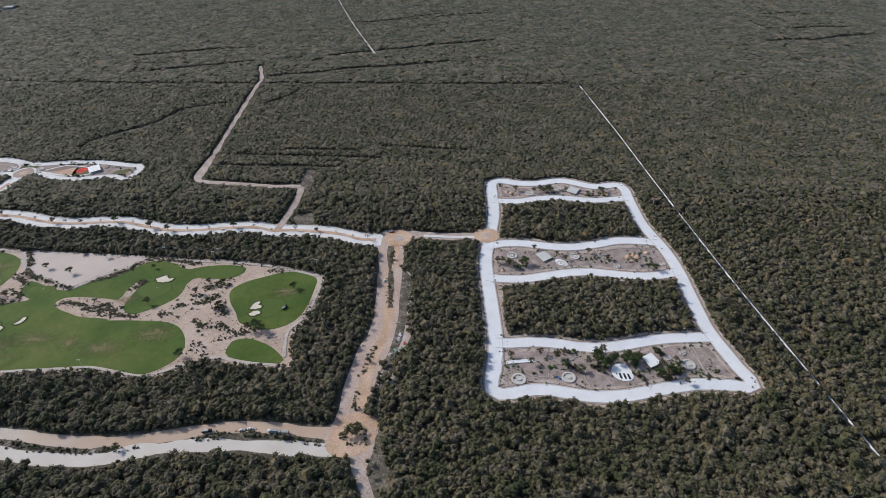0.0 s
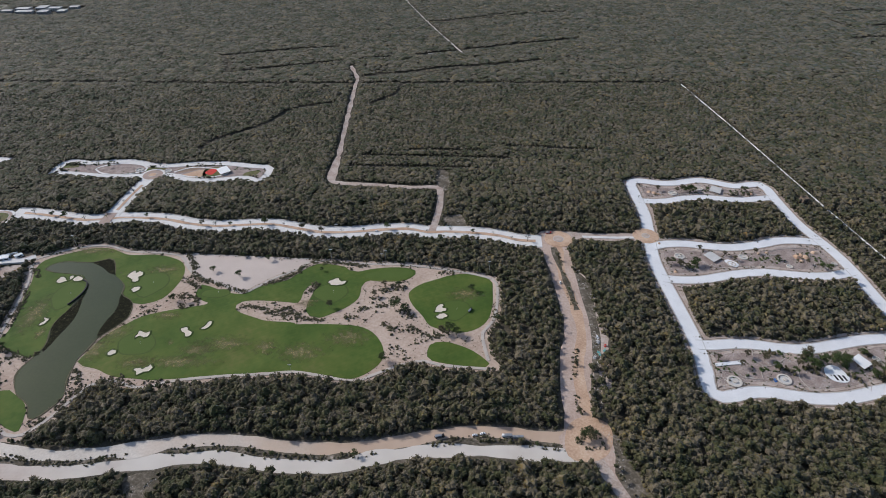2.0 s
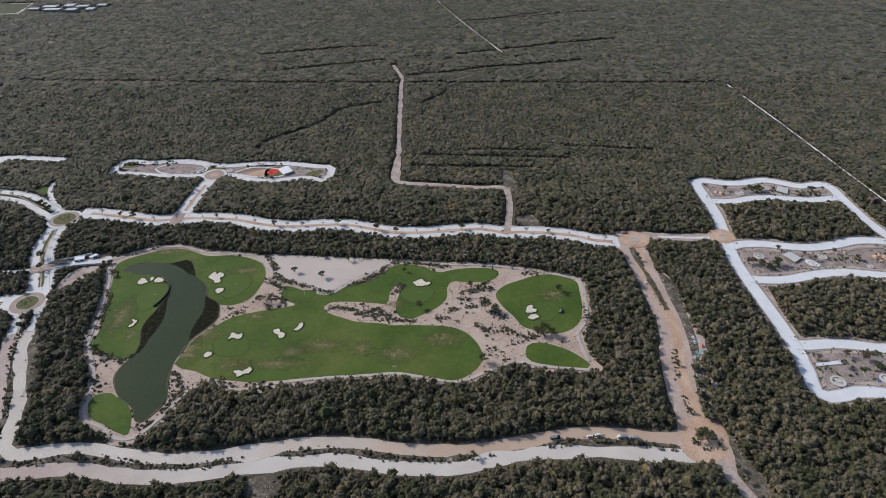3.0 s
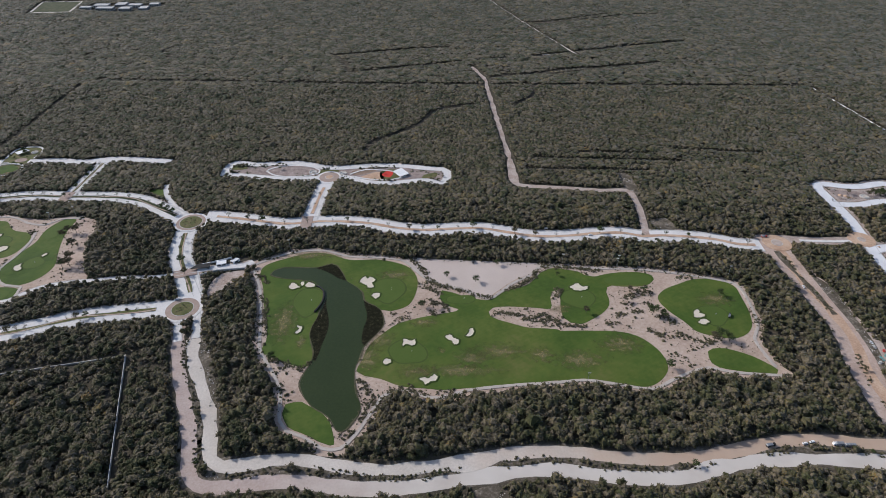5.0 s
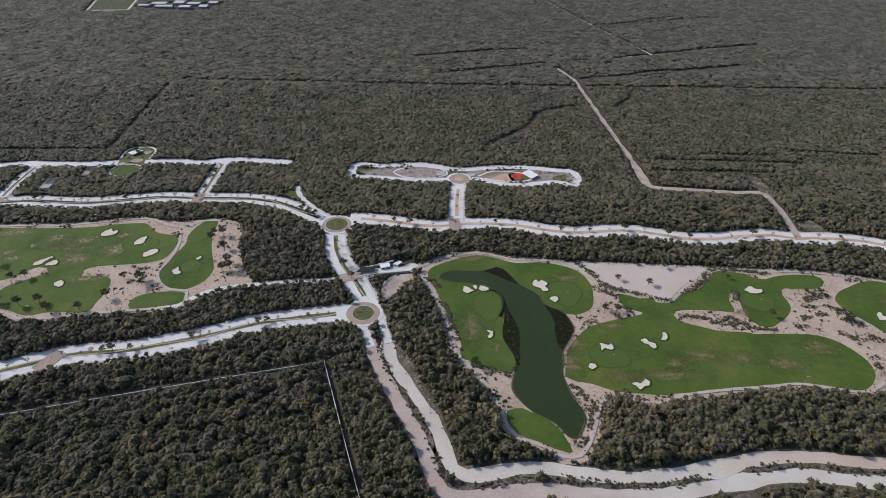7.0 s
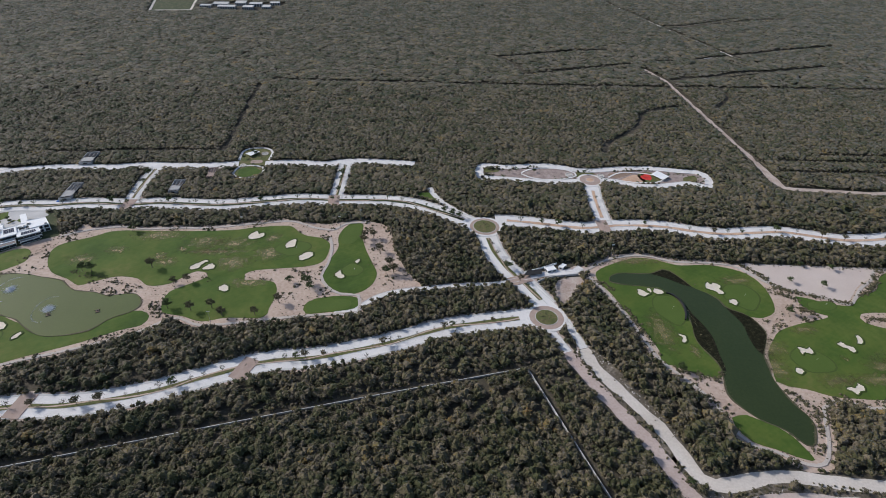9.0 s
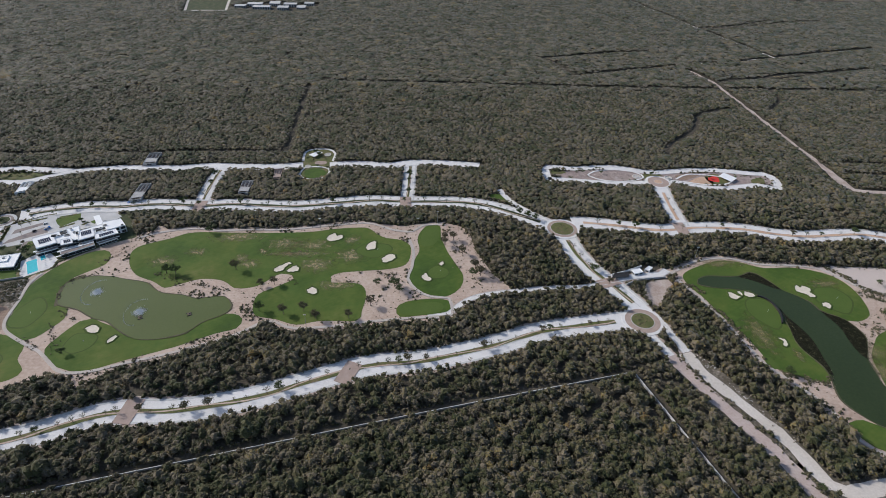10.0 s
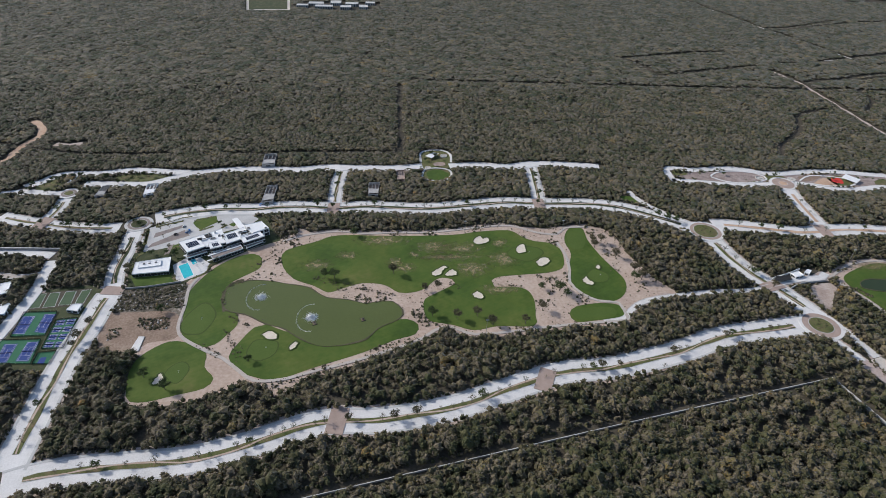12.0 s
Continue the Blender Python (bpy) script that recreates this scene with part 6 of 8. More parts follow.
# boundary walls
ribbon("boundary_wall", spline([(97.9, 405.2), (105.2, 333.7), (110.8, 266.9), (118.3, 189.8), (125.1, 134.9), (129.4, 102.3), (134, 66)], 6), 0.22, 0.65, M_WHITE, margin=1.3, label="long straight white boundary wall through the woods", category="wall")
for t_line, high in (([(-464.2, 124.4), (-449, 127.3), (-393.3, 138.6), (-344.8, 148.2), (-284.4, 159.5)], 0.65), ([(-284.4, 159.5), (-277.7, 136.1), (-271.1, 113.5), (-269.5, 108)], 1.0)):
    wall_line = spline(t_line, 6)
    ribbon("compound_wall", wall_line, 0.22, high, M_KERB, label="thin pale compound wall through the woods", category="wall")
    clear_ribbon(offset_line(wall_line, 0.5), 3.0)

# estate lots
LOTS = [[(29.1, 267.5), (42.9, 264.9), (63.7, 266.8), (77.2, 261.4), (90.4, 262.2), (90.5, 256.6), (61.9, 256.6), (41.7, 254.8), (29, 255.1)], [(22.4, 209.3), (29.2, 212.5), (53.8, 209.6), (69.1, 211), (84.8, 213.7), (95.6, 211.8), (97.6, 198.3), (97.2, 195.6), (86.5, 193.4), (70.3, 194.9), (51.6, 196.7), (34.3, 192.4), (20.7, 193.4)], [(20.7, 149.3), (31.5, 151.7), (43.6, 150.4), (55.3, 148), (67.9, 149.8), (80.9, 152.4), (97, 152.7), (99.8, 143.3), (100.8, 135.1), (92.5, 134.4), (78.8, 133.6), (64.9, 131.6), (51.4, 130.1), (40.4, 131.9), (29.2, 133.3), (18.8, 132), (18.7, 139.2)]]
for lot in LOTS:
    area("bare_ground", lot, 0.03, M_LOT, label="bare mauve-brown building lot with rubble", category="ground")
area("bare_ground", [(20.3, 188.2), (24.5, 188.1), (22.3, 155.5), (19.6, 155.3)], 0.028, M_EARTH, smooth=False, label="bare strip of earth along a road", category="ground")


for line in ([(20, 143.1), (21, 147.6), (24.2, 149.8), (29.4, 150.6)], [(37.6, 151), (36.4, 145.5), (39.3, 142.8), (43.1, 143.8), (46.8, 145.9), (49.2, 147.8)], [(22, 141.7), (26.6, 140.4), (29.8, 137.8), (34.5, 136.9)], [(35.5, 136.9), (36.4, 140.2), (39.3, 142.8)], [(49.4, 140.8), (48, 136.8), (49.1, 132.5), (50.6, 130.8)], [(87.8, 152.9), (88.4, 147.5), (89.5, 142.1), (89.1, 135.7)], [(89.7, 151.1), (89.6, 143.5), (90.1, 136.2)], [(68.6, 131.1), (70.8, 134.7), (71.1, 138.5)], [(36, 206.5), (40.1, 200), (46.9, 197.6), (54.4, 199)], [(68.3, 207.7), (75.1, 210.1), (84, 210.7), (93.6, 209.3)], [(61.6, 198.9), (67.7, 204.8), (74.3, 206.7)]):
    ribbon("low_wall", spline(line, 1.0), 0.18, 0.18, M_PATH, label="low curved garden wall on a building lot", category="wall")
tagged(new("concrete_slab", area_mesh("concrete_slab", [(21.8, 143), (21.7, 144.4), (31.8, 145.6), (32.2, 144)], 0.25, M_NEW, 0.0)), "long white concrete slab on a building lot", "slab")


def round_pool(x, y, r, water=False):
    """A cast ring with a raised rim and a floor."""
    ob = tagged(new("round_basin"), "round white concrete basin on a building lot", "basin", "round basins")
    ob.location = (x, y, 0.03)
    rim("rim", disc(0, 0, r, 28), r * 0.2, 0, 0.35, M_GRAVEL, ob)
    floor_part = new("floor", area_mesh("floor", disc(0, 0, r * 0.8, 28), 0.08, M_TEAL if water else M_KERB, 0.0))
    floor_part.parent = ob
    hub = new("plinth", area_mesh("plinth", disc(r * 0.1, 0, r * 0.3, 20), 0.4, M_GRAVEL, 0.0))
    hub.parent = ob


for spot, r in (((25.3, 136.1), 2.5), ((42.4, 136.6), 2.4), ((85.1, 141.9), 2.4), ((30.1, 206.2), 2.2), ((84.8, 147.6), 1.2), ((78.8, 145.2), 1.3), ((57.2, 205), 2.0), ((50.3, 200.2), 1.8), ((93.5, 199.1), 1.2), ((73.9, 197.9), 1.3), ((44.2, 258.6), 2.2), ((58.9, 262.8), 2.0)):
    round_pool(*spot, r)
heart = tagged(new("play_pad", area_mesh("play_pad", spline([(58.3, 141.0), (59.6, 142.2), (61.5, 142.7), (63.1, 142.2), (64.0, 140.7), (64.7, 138.4), (64.6, 136.4), (63.2, 135.0), (60.6, 135.0), (58.5, 136.2), (57.6, 138.4)], 0.5, True), 0.2, M_WHITE, 0.0)), "white rounded concrete pad with dark slots", "pad")
for hx, hy in [(60.3, 137.1), (61.7, 136.9), (63.1, 136.7)]:
    part("slot", box(hx, hy, 0.21, 0.7, 2.5, 0.03, 6), M_DARK, heart)



def shed_roof(corners, h, label, mat=M_WHITE):
    """An open shelter: a thin roof on posts."""
    shed = tagged(new("shelter"), label, "shelter", "shelters")
    roof = new("roof", area_mesh("roof", corners, h, mat, h - 0.1))
    roof.parent = shed
    m = Vector((sum(c[0] for c in corners) / len(corners), sum(c[1] for c in corners) / len(corners)))
    for c in corners:
        q = m.lerp(Vector(c), 0.88)
        part("post", tube([(q.x, q.y, 0), (q.x, q.y, h - 0.05)], 0.07, 6), M_STEEL, shed)


shed_roof([(69.6, 144.9), (73.4, 147.1), (75.5, 142.2), (71.3, 139.9)], 1.0, "white flat roof shelter on a building lot")
shed_roof([(40.3, 206.2), (44.4, 208.6), (47.3, 203.7), (43, 200.9)], 0.8, "pale grey roof shelter on a building lot", M_KERB)
shed_roof([(62.9, 259.7), (66.1, 264.2), (70.3, 261.8), (67.2, 256.3)], 0.8, "pale grey roof shelter on a building lot", M_KERB)
tower = tagged(new("block_tower"), "small dark unfinished concrete block tower among trees", "tower")
tower_walls = [(103.2, 245.6), (106.6, 246.6), (106.0, 249.4), (102.7, 248.5)]
rim("wall", tower_walls, 0.3, 0.0, 3.4, M_TRENCH, tower)
tower_roof = new("roof", area_mesh("roof", tower_walls, 2.9, M_TRENCH, 2.7))
tower_roof.parent = tower
for (ax, ay), (bx, by) in zip(tower_walls, tower_walls[1:] + tower_walls[:1]):
    turn = math.degrees(math.atan2(by - ay, bx - ax))
    # black boxes paint the inner shade of the tower's openings
    for z in (1.0, 2.2):
        part("window_opening", box((ax + bx) / 2, (ay + by) / 2, z, 1.1, 0.5, 0.75, turn), M_DARK, tower)
stamp(CLEAR, disc(104.8, 247.2, 3.2, 12))
shed_roof([(-194.7, 289.3), (-190, 292.9), (-186, 286.7), (-190.6, 283.2)], 1.2, "white flat roof pavilion in a small park")

def spoil_heap(x, y, r, seed):
    """A low uneven mound of earth."""
    v, f = lump(random.Random(seed), ((0.45, 0.8), (0.8, 0.35), (1.1, 0.0)), 9, r, r * 0.5)
    tagged(new("spoil_heap", mesh_from("spoil_heap", [(x + a, y + b, c + 0.02) for a, b, c in v], f, M_ORANGE, True)), "low heap of orange earth on a building lot", "earth heap", "spoil heaps")


for k, (x, y, r) in enumerate([(80.4, 204.4, 1.6), (82.7, 205.6, 1.3), (84.2, 204, 1.5), (89.2, 207.2, 1.2), (35.1, 259.2, 1.3), (32.9, 260.4, 1.1), (37, 258, 0.9), (81, 201.2, 1.1), (25.2, 195.5, 0.9), (65.3, 207.2, 0.9), (68.9, 207.9, 0.9), (83.3, 256.6, 1.2), (24.4, 215.9, 0.8)]):
    spoil_heap(x, y, r, k)
tagged(new("concrete_slab", area_mesh("concrete_slab", spline([(48.2, 202.5), (50.3, 203.3), (52.4, 201.7), (53.3, 199.7), (51.8, 198.1), (49.6, 198.9)], 0.6, True), 0.22, M_NEW, 0.0)), "white rounded concrete slab on a building lot", "slab")
for x, y, r in [(60.3, 264.4, 2.4), (50, 146.9, 2)]:
    tagged(new("concrete_slab", area_mesh("concrete_slab", disc(x, y, r, 24), 0.2, M_EARTH, 0.0)), "round pale screed slab on a building lot", "slab")

# northern loop park
area("park_ground", [(-282.6, 297.1), (-268.4, 298), (-244.2, 298.8), (-232.2, 294.2), (-214.1, 294.4), (-189.7, 294.5), (-170.4, 291), (-169.2, 281.2), (-176.3, 283.2), (-197.3, 281.3), (-214.7, 284.6), (-227.8, 289.1), (-238.2, 286.9), (-250, 286.6), (-273.7, 290.7)], 0.045, M_LOT, label="dry ground and pale paths of a small park", category="park")
for plot, mat in (([(-281.3, 298.9), (-274.5, 299.4), (-272.7, 296.3), (-280, 294.5)], M_VERGE), ([(-262, 297.3), (-253.4, 299.6), (-238.8, 298.1), (-237.6, 288.7), (-247.1, 286.5), (-257.4, 288.6), (-260, 292.9)], M_LOT), ([(-232.8, 294.2), (-223.8, 294), (-225.1, 289.7), (-233.8, 289.3)], M_VERGE), ([(-216.6, 292), (-206.4, 294.9), (-203.6, 292.3), (-212.1, 287.6), (-216.8, 288.9)], M_BROWN), ([(-213.3, 284), (-203.8, 290.5), (-199.4, 289.1), (-200.2, 281.9), (-210.5, 282.2)], M_ORANGE), ([(-201.4, 290.4), (-195.9, 293.4), (-191.3, 291.4), (-191.3, 284.1), (-199.6, 281.9)], M_VERGE), ([(-178.1, 286.8), (-171, 289.1), (-172.7, 283.1), (-178.7, 282.6)], M_VERGE), ([(-272.3, 295), (-265.2, 296.1), (-261.5, 294.2), (-261.9, 289.3), (-270.2, 291.3)], M_LOT)):
    area("lawn", plot, 0.08, mat, clear=False, label="patchy dry lawn plot in a small park", category="lawn")
area("play_surface", [(-200.5, 287.3), (-197.6, 291.6), (-194.5, 289.6), (-196.3, 284.8)], 0.11, M_RED, 0.8, clear=False, label="bright red rubber play surface", category="playground")
round_pool(*(-237.3, 291.2), 2.2)
round_pool(*(-221.2, 289.6), 2.0)
# park beside the upper street
area("park_ground", [(-408.1, 322.5), (-404.4, 325.2), (-395.4, 325.1), (-392.1, 321), (-392.6, 309.5), (-394.3, 303.4), (-393.6, 296.4), (-398.2, 291.3), (-405, 291.5), (-408.6, 296.6), (-407, 304.9), (-409, 311)], 0.04, M_VERGE, label="green park with shrubs and pale paths", category="park")
lane([(-408.1, 311), (-407.9, 321.2), (-403.5, 324.5), (-396, 324.4), (-392.3, 319.7), (-392.8, 310.8)], 1.2, M_CONCRETE, 0, "white park path", "path", 0.2, False, 0.08)
lane([(-406.5, 303.6), (-408.3, 296.6), (-404.4, 292), (-397.8, 291.9), (-393.8, 297), (-394.7, 302.9), (-401.3, 304.8), (-406.5, 303.6)], 1.0, M_CONCRETE, 0, "white park path", "path", 0.2, False, 0.08)
area("lawn", [(-405.8, 300.7), (-400, 302.9), (-395, 298.7), (-398, 293), (-404.4, 293.1)], 0.09, M_FAIRWAY, clear=False, label="oval green lawn in a park", category="lawn")
shed_roof([(-405.8, 316.2), (-401.5, 320), (-398.6, 318.7), (-402.5, 313.6)], 1.2, "white angular park shelter")
area("play_surface", [(-401.5, 310.3), (-396.6, 310.8), (-396.2, 307.7), (-401.2, 307.2)], 0.11, M_PAVER, 0.8, clear=False, label="reddish paved play surface", category="playground")
area("lawn", [(-316.9, 273.8), (-311.1, 275.3), (-305.8, 267.6), (-310.9, 268.8)], 0.08, M_FAIRWAY, label="triangular green lawn beside a road", category="lawn")
for plaza_spot in ([(-584.3, 288.6), (-579.6, 296.4), (-574.6, 296.4), (-572.7, 288.9), (-578.8, 286)], [(-552.9, 299.2), (-541.9, 300.7), (-531.3, 300), (-527.7, 296.6), (-537, 293.5), (-548.7, 294.2)]):
    area("park_ground", plaza_spot, 0.05, M_VERGE, label="green strip between two pale streets", category="park")
shed_roof([(-573.4, 297.4), (-568.8, 298.4), (-568.7, 291.9), (-571.2, 290.9)], 1.2, "white roof shelter beside a street")


# ---- fountains, masts, vehicles ----
M_SPRAY = material("white_spray", two((0.92, 0.92, 0.9), (0.97, 0.97, 0.95)), 2, 12, 0.6, 0.0, translucent=0.3)


def drops(rng, count, spot):
    """Small flattened drops, each at the place and size that spot gives."""
    bm = bmesh.new()
    for _ in range(count):
        x, y, z, r = spot(rng)
        vs = [bm.verts.new((x + r * a, y + r * b, z + r * c)) for a, b, c in ((1, 0, 0), (-0.5, 0.87, 0), (-0.5, -0.87, 0), (0, 0, 0.9))]
        for f in ((0, 1, 3), (1, 2, 3), (2, 0, 3), (0, 2, 1)):
            bm.faces.new([vs[k] for k in f])
    return bm


def fountain(x, y):
    f = tagged(new("fountain"), "white fountain spray in a green pond", "fountain", "pond fountains")
    f.location = (x, y, 0.13)
    part("float", tube([(0, 0, -0.02), (0, 0, 0.12)], 0.35, 12), M_DARK, f, "dark floating nozzle")
    rng = random.Random(int(x))

    def plume(r):
        a, d = r.uniform(0, 6.28), abs(r.gauss(0, 0.34))
        return d * math.cos(a), d * math.sin(a), max(0.05, r.uniform(0.2, 1.1) * (1 - 0.7 * d)), r.uniform(0.07, 0.15)

    def mist(r):
        a, d = r.uniform(0, 6.28), abs(r.gauss(0, 0.95))
        return d * math.cos(a), d * math.sin(a), r.uniform(0, 0.4) / (1 + d), r.uniform(0.05, 0.12)

    def arc(r):
        a = r.uniform(1.45, 4.85)
        return 5.0 * math.cos(a) + r.gauss(0, 0.12), 7.0 * math.sin(a) + r.gauss(0, 0.15), 0.0, r.uniform(0.04, 0.1)

    tagged(part("plume", drops(rng, 1500, plume), M_SPRAY, f), "upright white water plume", kind="stuff")
    tagged(part("spray", drops(rng, 4800, mist), M_SPRAY, f), "fine white spray falling round the jet", kind="stuff")
    tagged(part("foam_arc", drops(rng, 420, arc), M_SPRAY, f), "thin curved line of foam", kind="stuff")


fountain(*(-470.8, 207.5))
fountain(*(-451.9, 195.8))


for x, y in [(-434.2, 193.9), (-450.6, 192.7)]:
    raft = tagged(new("pond_raft"), "small dark floating raft in a green pond", "raft", "pond rafts")
    raft.matrix_world = pose(x, y, 0.13, 0, 0, 25)
    for side in (-0.75, 0.75):
        part("float_pipe", tube([(-0.9, side, 0.06), (0.9, side, 0.06)], 0.12, 8), M_DARK, raft)
    part("deck", box(0, 0, 0.16, 1.1, 1.5, 0.08), M_TRENCH, raft)
    part("pump_box", box(0.1, 0, 0.34, 0.5, 0.5, 0.28, bevel=0.04), M_DARK, raft)


def mast(x, y, h=6.2):
    m = tagged(new("light_mast"), "tall thin steel floodlight mast beside the course", "light mast", "light masts")
    m.location = (x, y, 0)
    part("pole", tube([(0, 0, 0), (0, 0, h)], 0.09, 8, taper=0.5), M_STEEL, m)
    bar = part("crossbar", box(0, 0, h, 1.2, 0.1, 0.1), M_STEEL, m)
    for k in (-0.45, -0.15, 0.15, 0.45):
        part("lamp_head", box(k, -0.1, h - 0.12, 0.2, 0.14, 0.2), M_WHITE, bar)


for spot in ((-393, 246.2), (-351.2, 245.4), (-342.4, 250.4), (-120.4, 206.9), (-96.9, 205.4), (-53, 196.8), (-98.2, 203.3), (-392.4, 185.4), (-237.1, 220.4), (-125, 141.5)):
    mast(*spot)


def vehicle(spot, turn, colour, truck=False, label="small car on a road", size=1.0):
    v = tagged(new("truck" if truck else "car"), label, "vehicle", "vehicles")
    v.matrix_world = pose(spot[0], spot[1], 0.08, 0, 0, turn)
    v.scale = (size, size, size)
    long = 2.6 if truck else 1.7
    part("body", box(0, 0, 0.3, long, 0.7, 0.28, bevel=0.06), colour, v)
    if truck:
        part("cab", box(0.95, 0, 0.62, 0.6, 0.66, 0.42, bevel=0.07), colour, v)
        part("cargo_bed", box(-0.35, 0, 0.62, 1.7, 0.7, 0.42, bevel=0.03), M_STEEL, v)
    else:
        part("cabin", box(-0.08, 0, 0.54, 0.95, 0.62, 0.24, bevel=0.08), M_GLASS, v)
        part("roof", box(-0.1, 0, 0.67, 0.7, 0.56, 0.03, bevel=0.01), colour, v)
    for sx in (-0.32, 0.32):
        for sy in (-0.34, 0.34):
            part("wheel", tube([(sx * long, sy - 0.06, 0.16), (sx * long, sy + 0.06, 0.16)], 0.16, 10), M_DARK, v)


vehicle((-24.4, 189.6), 80, M_WHITE, label="white car parked on a dirt road")
vehicle((-53.6, 115.7), 178, M_WHITE, True, "white truck on an orange dirt road", 1.3)
vehicle((-50.2, 115.1), 176, M_STEEL, True, "grey trailer truck on an orange dirt road", 1.3)
vehicle((-74.5, 116), 10, M_DARK, True, "dark digger truck on an orange dirt road", 1.2)
vehicle((-63.6, 116.3), 5, M_WHITE, label="white car on an orange dirt road")
vehicle((-62.2, 173.5), 60, M_DARK, True, "dark mowing tractor on a green")
vehicle((-23.7, 225), 5, M_RED, True, "red works truck beside a dirt junction")
vehicle((-121.9, 234.1), 0, M_DARK, True, "dark truck on a pale road")
vehicle((-102.8, 228.6), 0, M_WHITE, label="white car on a pale road")
vehicle((-73.5, 224.6), 0, M_DARK, label="dark car on a pale road")
vehicle((-272.7, 211.6), 25, M_DARK, label="dark car at the gate")
vehicle((-509.9, 254.4), 60, M_WHITE, label="white car in a parking bay")
vehicle((-507.3, 250.5), 60, M_BLUE, True, "blue truck in a parking bay")
vehicle((-511.7, 248.6), 60, M_DARK, label="dark car in a parking bay")
vehicle((-61.1, 116.8), 10, M_WHITE, label="white car on an orange dirt road")

# heap of sheets beside the dirt road
for k, (spot, mat, size) in enumerate((((-14.3, 153.4), M_RED, (1.0, 0.7)), ((-16.5, 155.5), M_KERB, (1.6, 0.9)), ((-17.4, 149.8), M_TEAL, (1.8, 0.8)), ((-16.2, 157.8), M_WHITE, (1.2, 0.8)), ((-19.3, 147.9), M_KERB, (1.2, 0.8)), ((-15.1, 151.2), M_TEAL, (0.8, 0.7)), ((-481.3, 271.3), M_BLUE, (1.6, 1.2)), ((39.2, 136.1), M_BLUE, (0.9, 0.7)))):
    heap = tagged(new("debris_heap"), "untidy heap of coloured building sheets", "debris", "debris heaps")
    heap.location = (*spot, 0.02)
    for j in range(4):
        bm = box(0, 0, 0, size[0] * (1 - 0.15 * j), size[1], 0.06)
        bmesh.ops.transform(bm, matrix=pose(0.2 * math.sin(j + k), 0.15 * j, 0.1 + 0.11 * j, 8 * math.sin(k + j), 6 * math.cos(j), 25 * j + 40 * k), verts=bm.verts)
        part("sheet", bm, mat if j != 2 else M_GREY, heap)
stamp(CLEAR, [(-20.4, 146), (-19, 156.1), (-13.4, 160.2), (-11.9, 154.8), (-14.9, 148.1)])


# open ground round the courts and the clubhouse
for open_ground in ([(-548.9, 177.2), (-552, 191.4), (-550.6, 205.2), (-551.1, 214.3), (-531.8, 216.8), (-523.9, 211.7), (-522.6, 185.6), (-525.5, 173.7)], [(-518.7, 212.7), (-525.3, 235.7), (-520.6, 237.4), (-507.4, 261.8), (-477.8, 261.4), (-471.7, 249), (-466.6, 240.7), (-477.7, 233.3), (-488.2, 227.1), (-496.2, 217)]):
    area("bare_ground", open_ground, 0.022, M_GARDEN, smooth=False, label="dark green planted ground round buildings", category="ground")


# ---- planted trees ----
def planted_tree(seed, mat, h, spread, clumps):
    """A tapered trunk with limbs and a ragged crown of small leaf clumps."""
    rng = random.Random(seed)
    t = new("tree")
    bm = tube([(0, 0, 0), (0.03, 0.02, h * 0.3), (-0.02, 0.04, h * 0.62)], 0.09 * h / 2, 6, taper=0.45)
    tips = []
    for k in range(6):
        a = k * 1.05 + rng.uniform(-0.3, 0.3)
        d = spread * rng.uniform(0.45, 0.8)
        tip = (d * math.cos(a), d * math.sin(a), h * rng.uniform(0.62, 0.92))
        tube([(0, 0, h * rng.uniform(0.35, 0.55)), (tip[0] * 0.5, tip[1] * 0.5, tip[2] * 0.8), tip], 0.035 * h / 2, 4, bm, 0.4)
        tips.append(tip)
    tips.append((0, 0, h * 0.95))
    part("trunk", bm, M_BARK, t)
    leaf = bmesh.new()
    for k in range(clumps):
        c = rng.choice(tips)
        p = Vector((c[0] + rng.gauss(0, spread * 0.22), c[1] + rng.gauss(0, spread * 0.22), c[2] + rng.gauss(0, h * 0.07)))
        r = spread * rng.uniform(0.08, 0.16)
        q = Euler((rng.uniform(0, 6), rng.uniform(0, 6), rng.uniform(0, 6))).to_matrix()
        vs = [leaf.verts.new(p + q @ Vector(v) * r * rng.uniform(0.7, 1.2)) for v in ((1, 0, 0), (-0.5, 0.85, 0), (-0.5, -0.85, 0), (0, 0, 0.8))]
        for f in ((0, 1, 3), (1, 2, 3), (2, 0, 3), (0, 2, 1)):
            leaf.faces.new([vs[i] for i in f])
    part("crown", leaf, mat, t)
    return t


TREES = [planted_tree(1, M_LEAF, 1.7, 0.8, 90), planted_tree(2, M_SHRUB, 2.1, 1.0, 60), planted_tree(3, M_LEAF, 1.2, 0.6, 70), planted_tree(4, M_SHRUB, 2.6, 1.3, 300), planted_tree(5, M_LEAF, 2.4, 1.3, 340)]
TREE_LABELS = ["young leafy street tree in a median", "thin half-bare street tree with grey twigs", "small leafy tree in a dry strip", "broad half-bare grey tree", "broad dark green tree on a golf course"]
USED = [0] * 5


def plant(kind, x, y, turn, size, z=0.1, group="street trees"):
    m = pose(x, y, z, 0, 0, turn)
    if USED[kind]:
        ob = copy_thing(TREES[kind], m)
    else:
        ob = TREES[kind]
        ob.matrix_basis = m
        USED[kind] = 1
    ob.scale = (size, size, size)
    return tagged(ob, TREE_LABELS[kind], "tree", group)


FAR_TREES = []


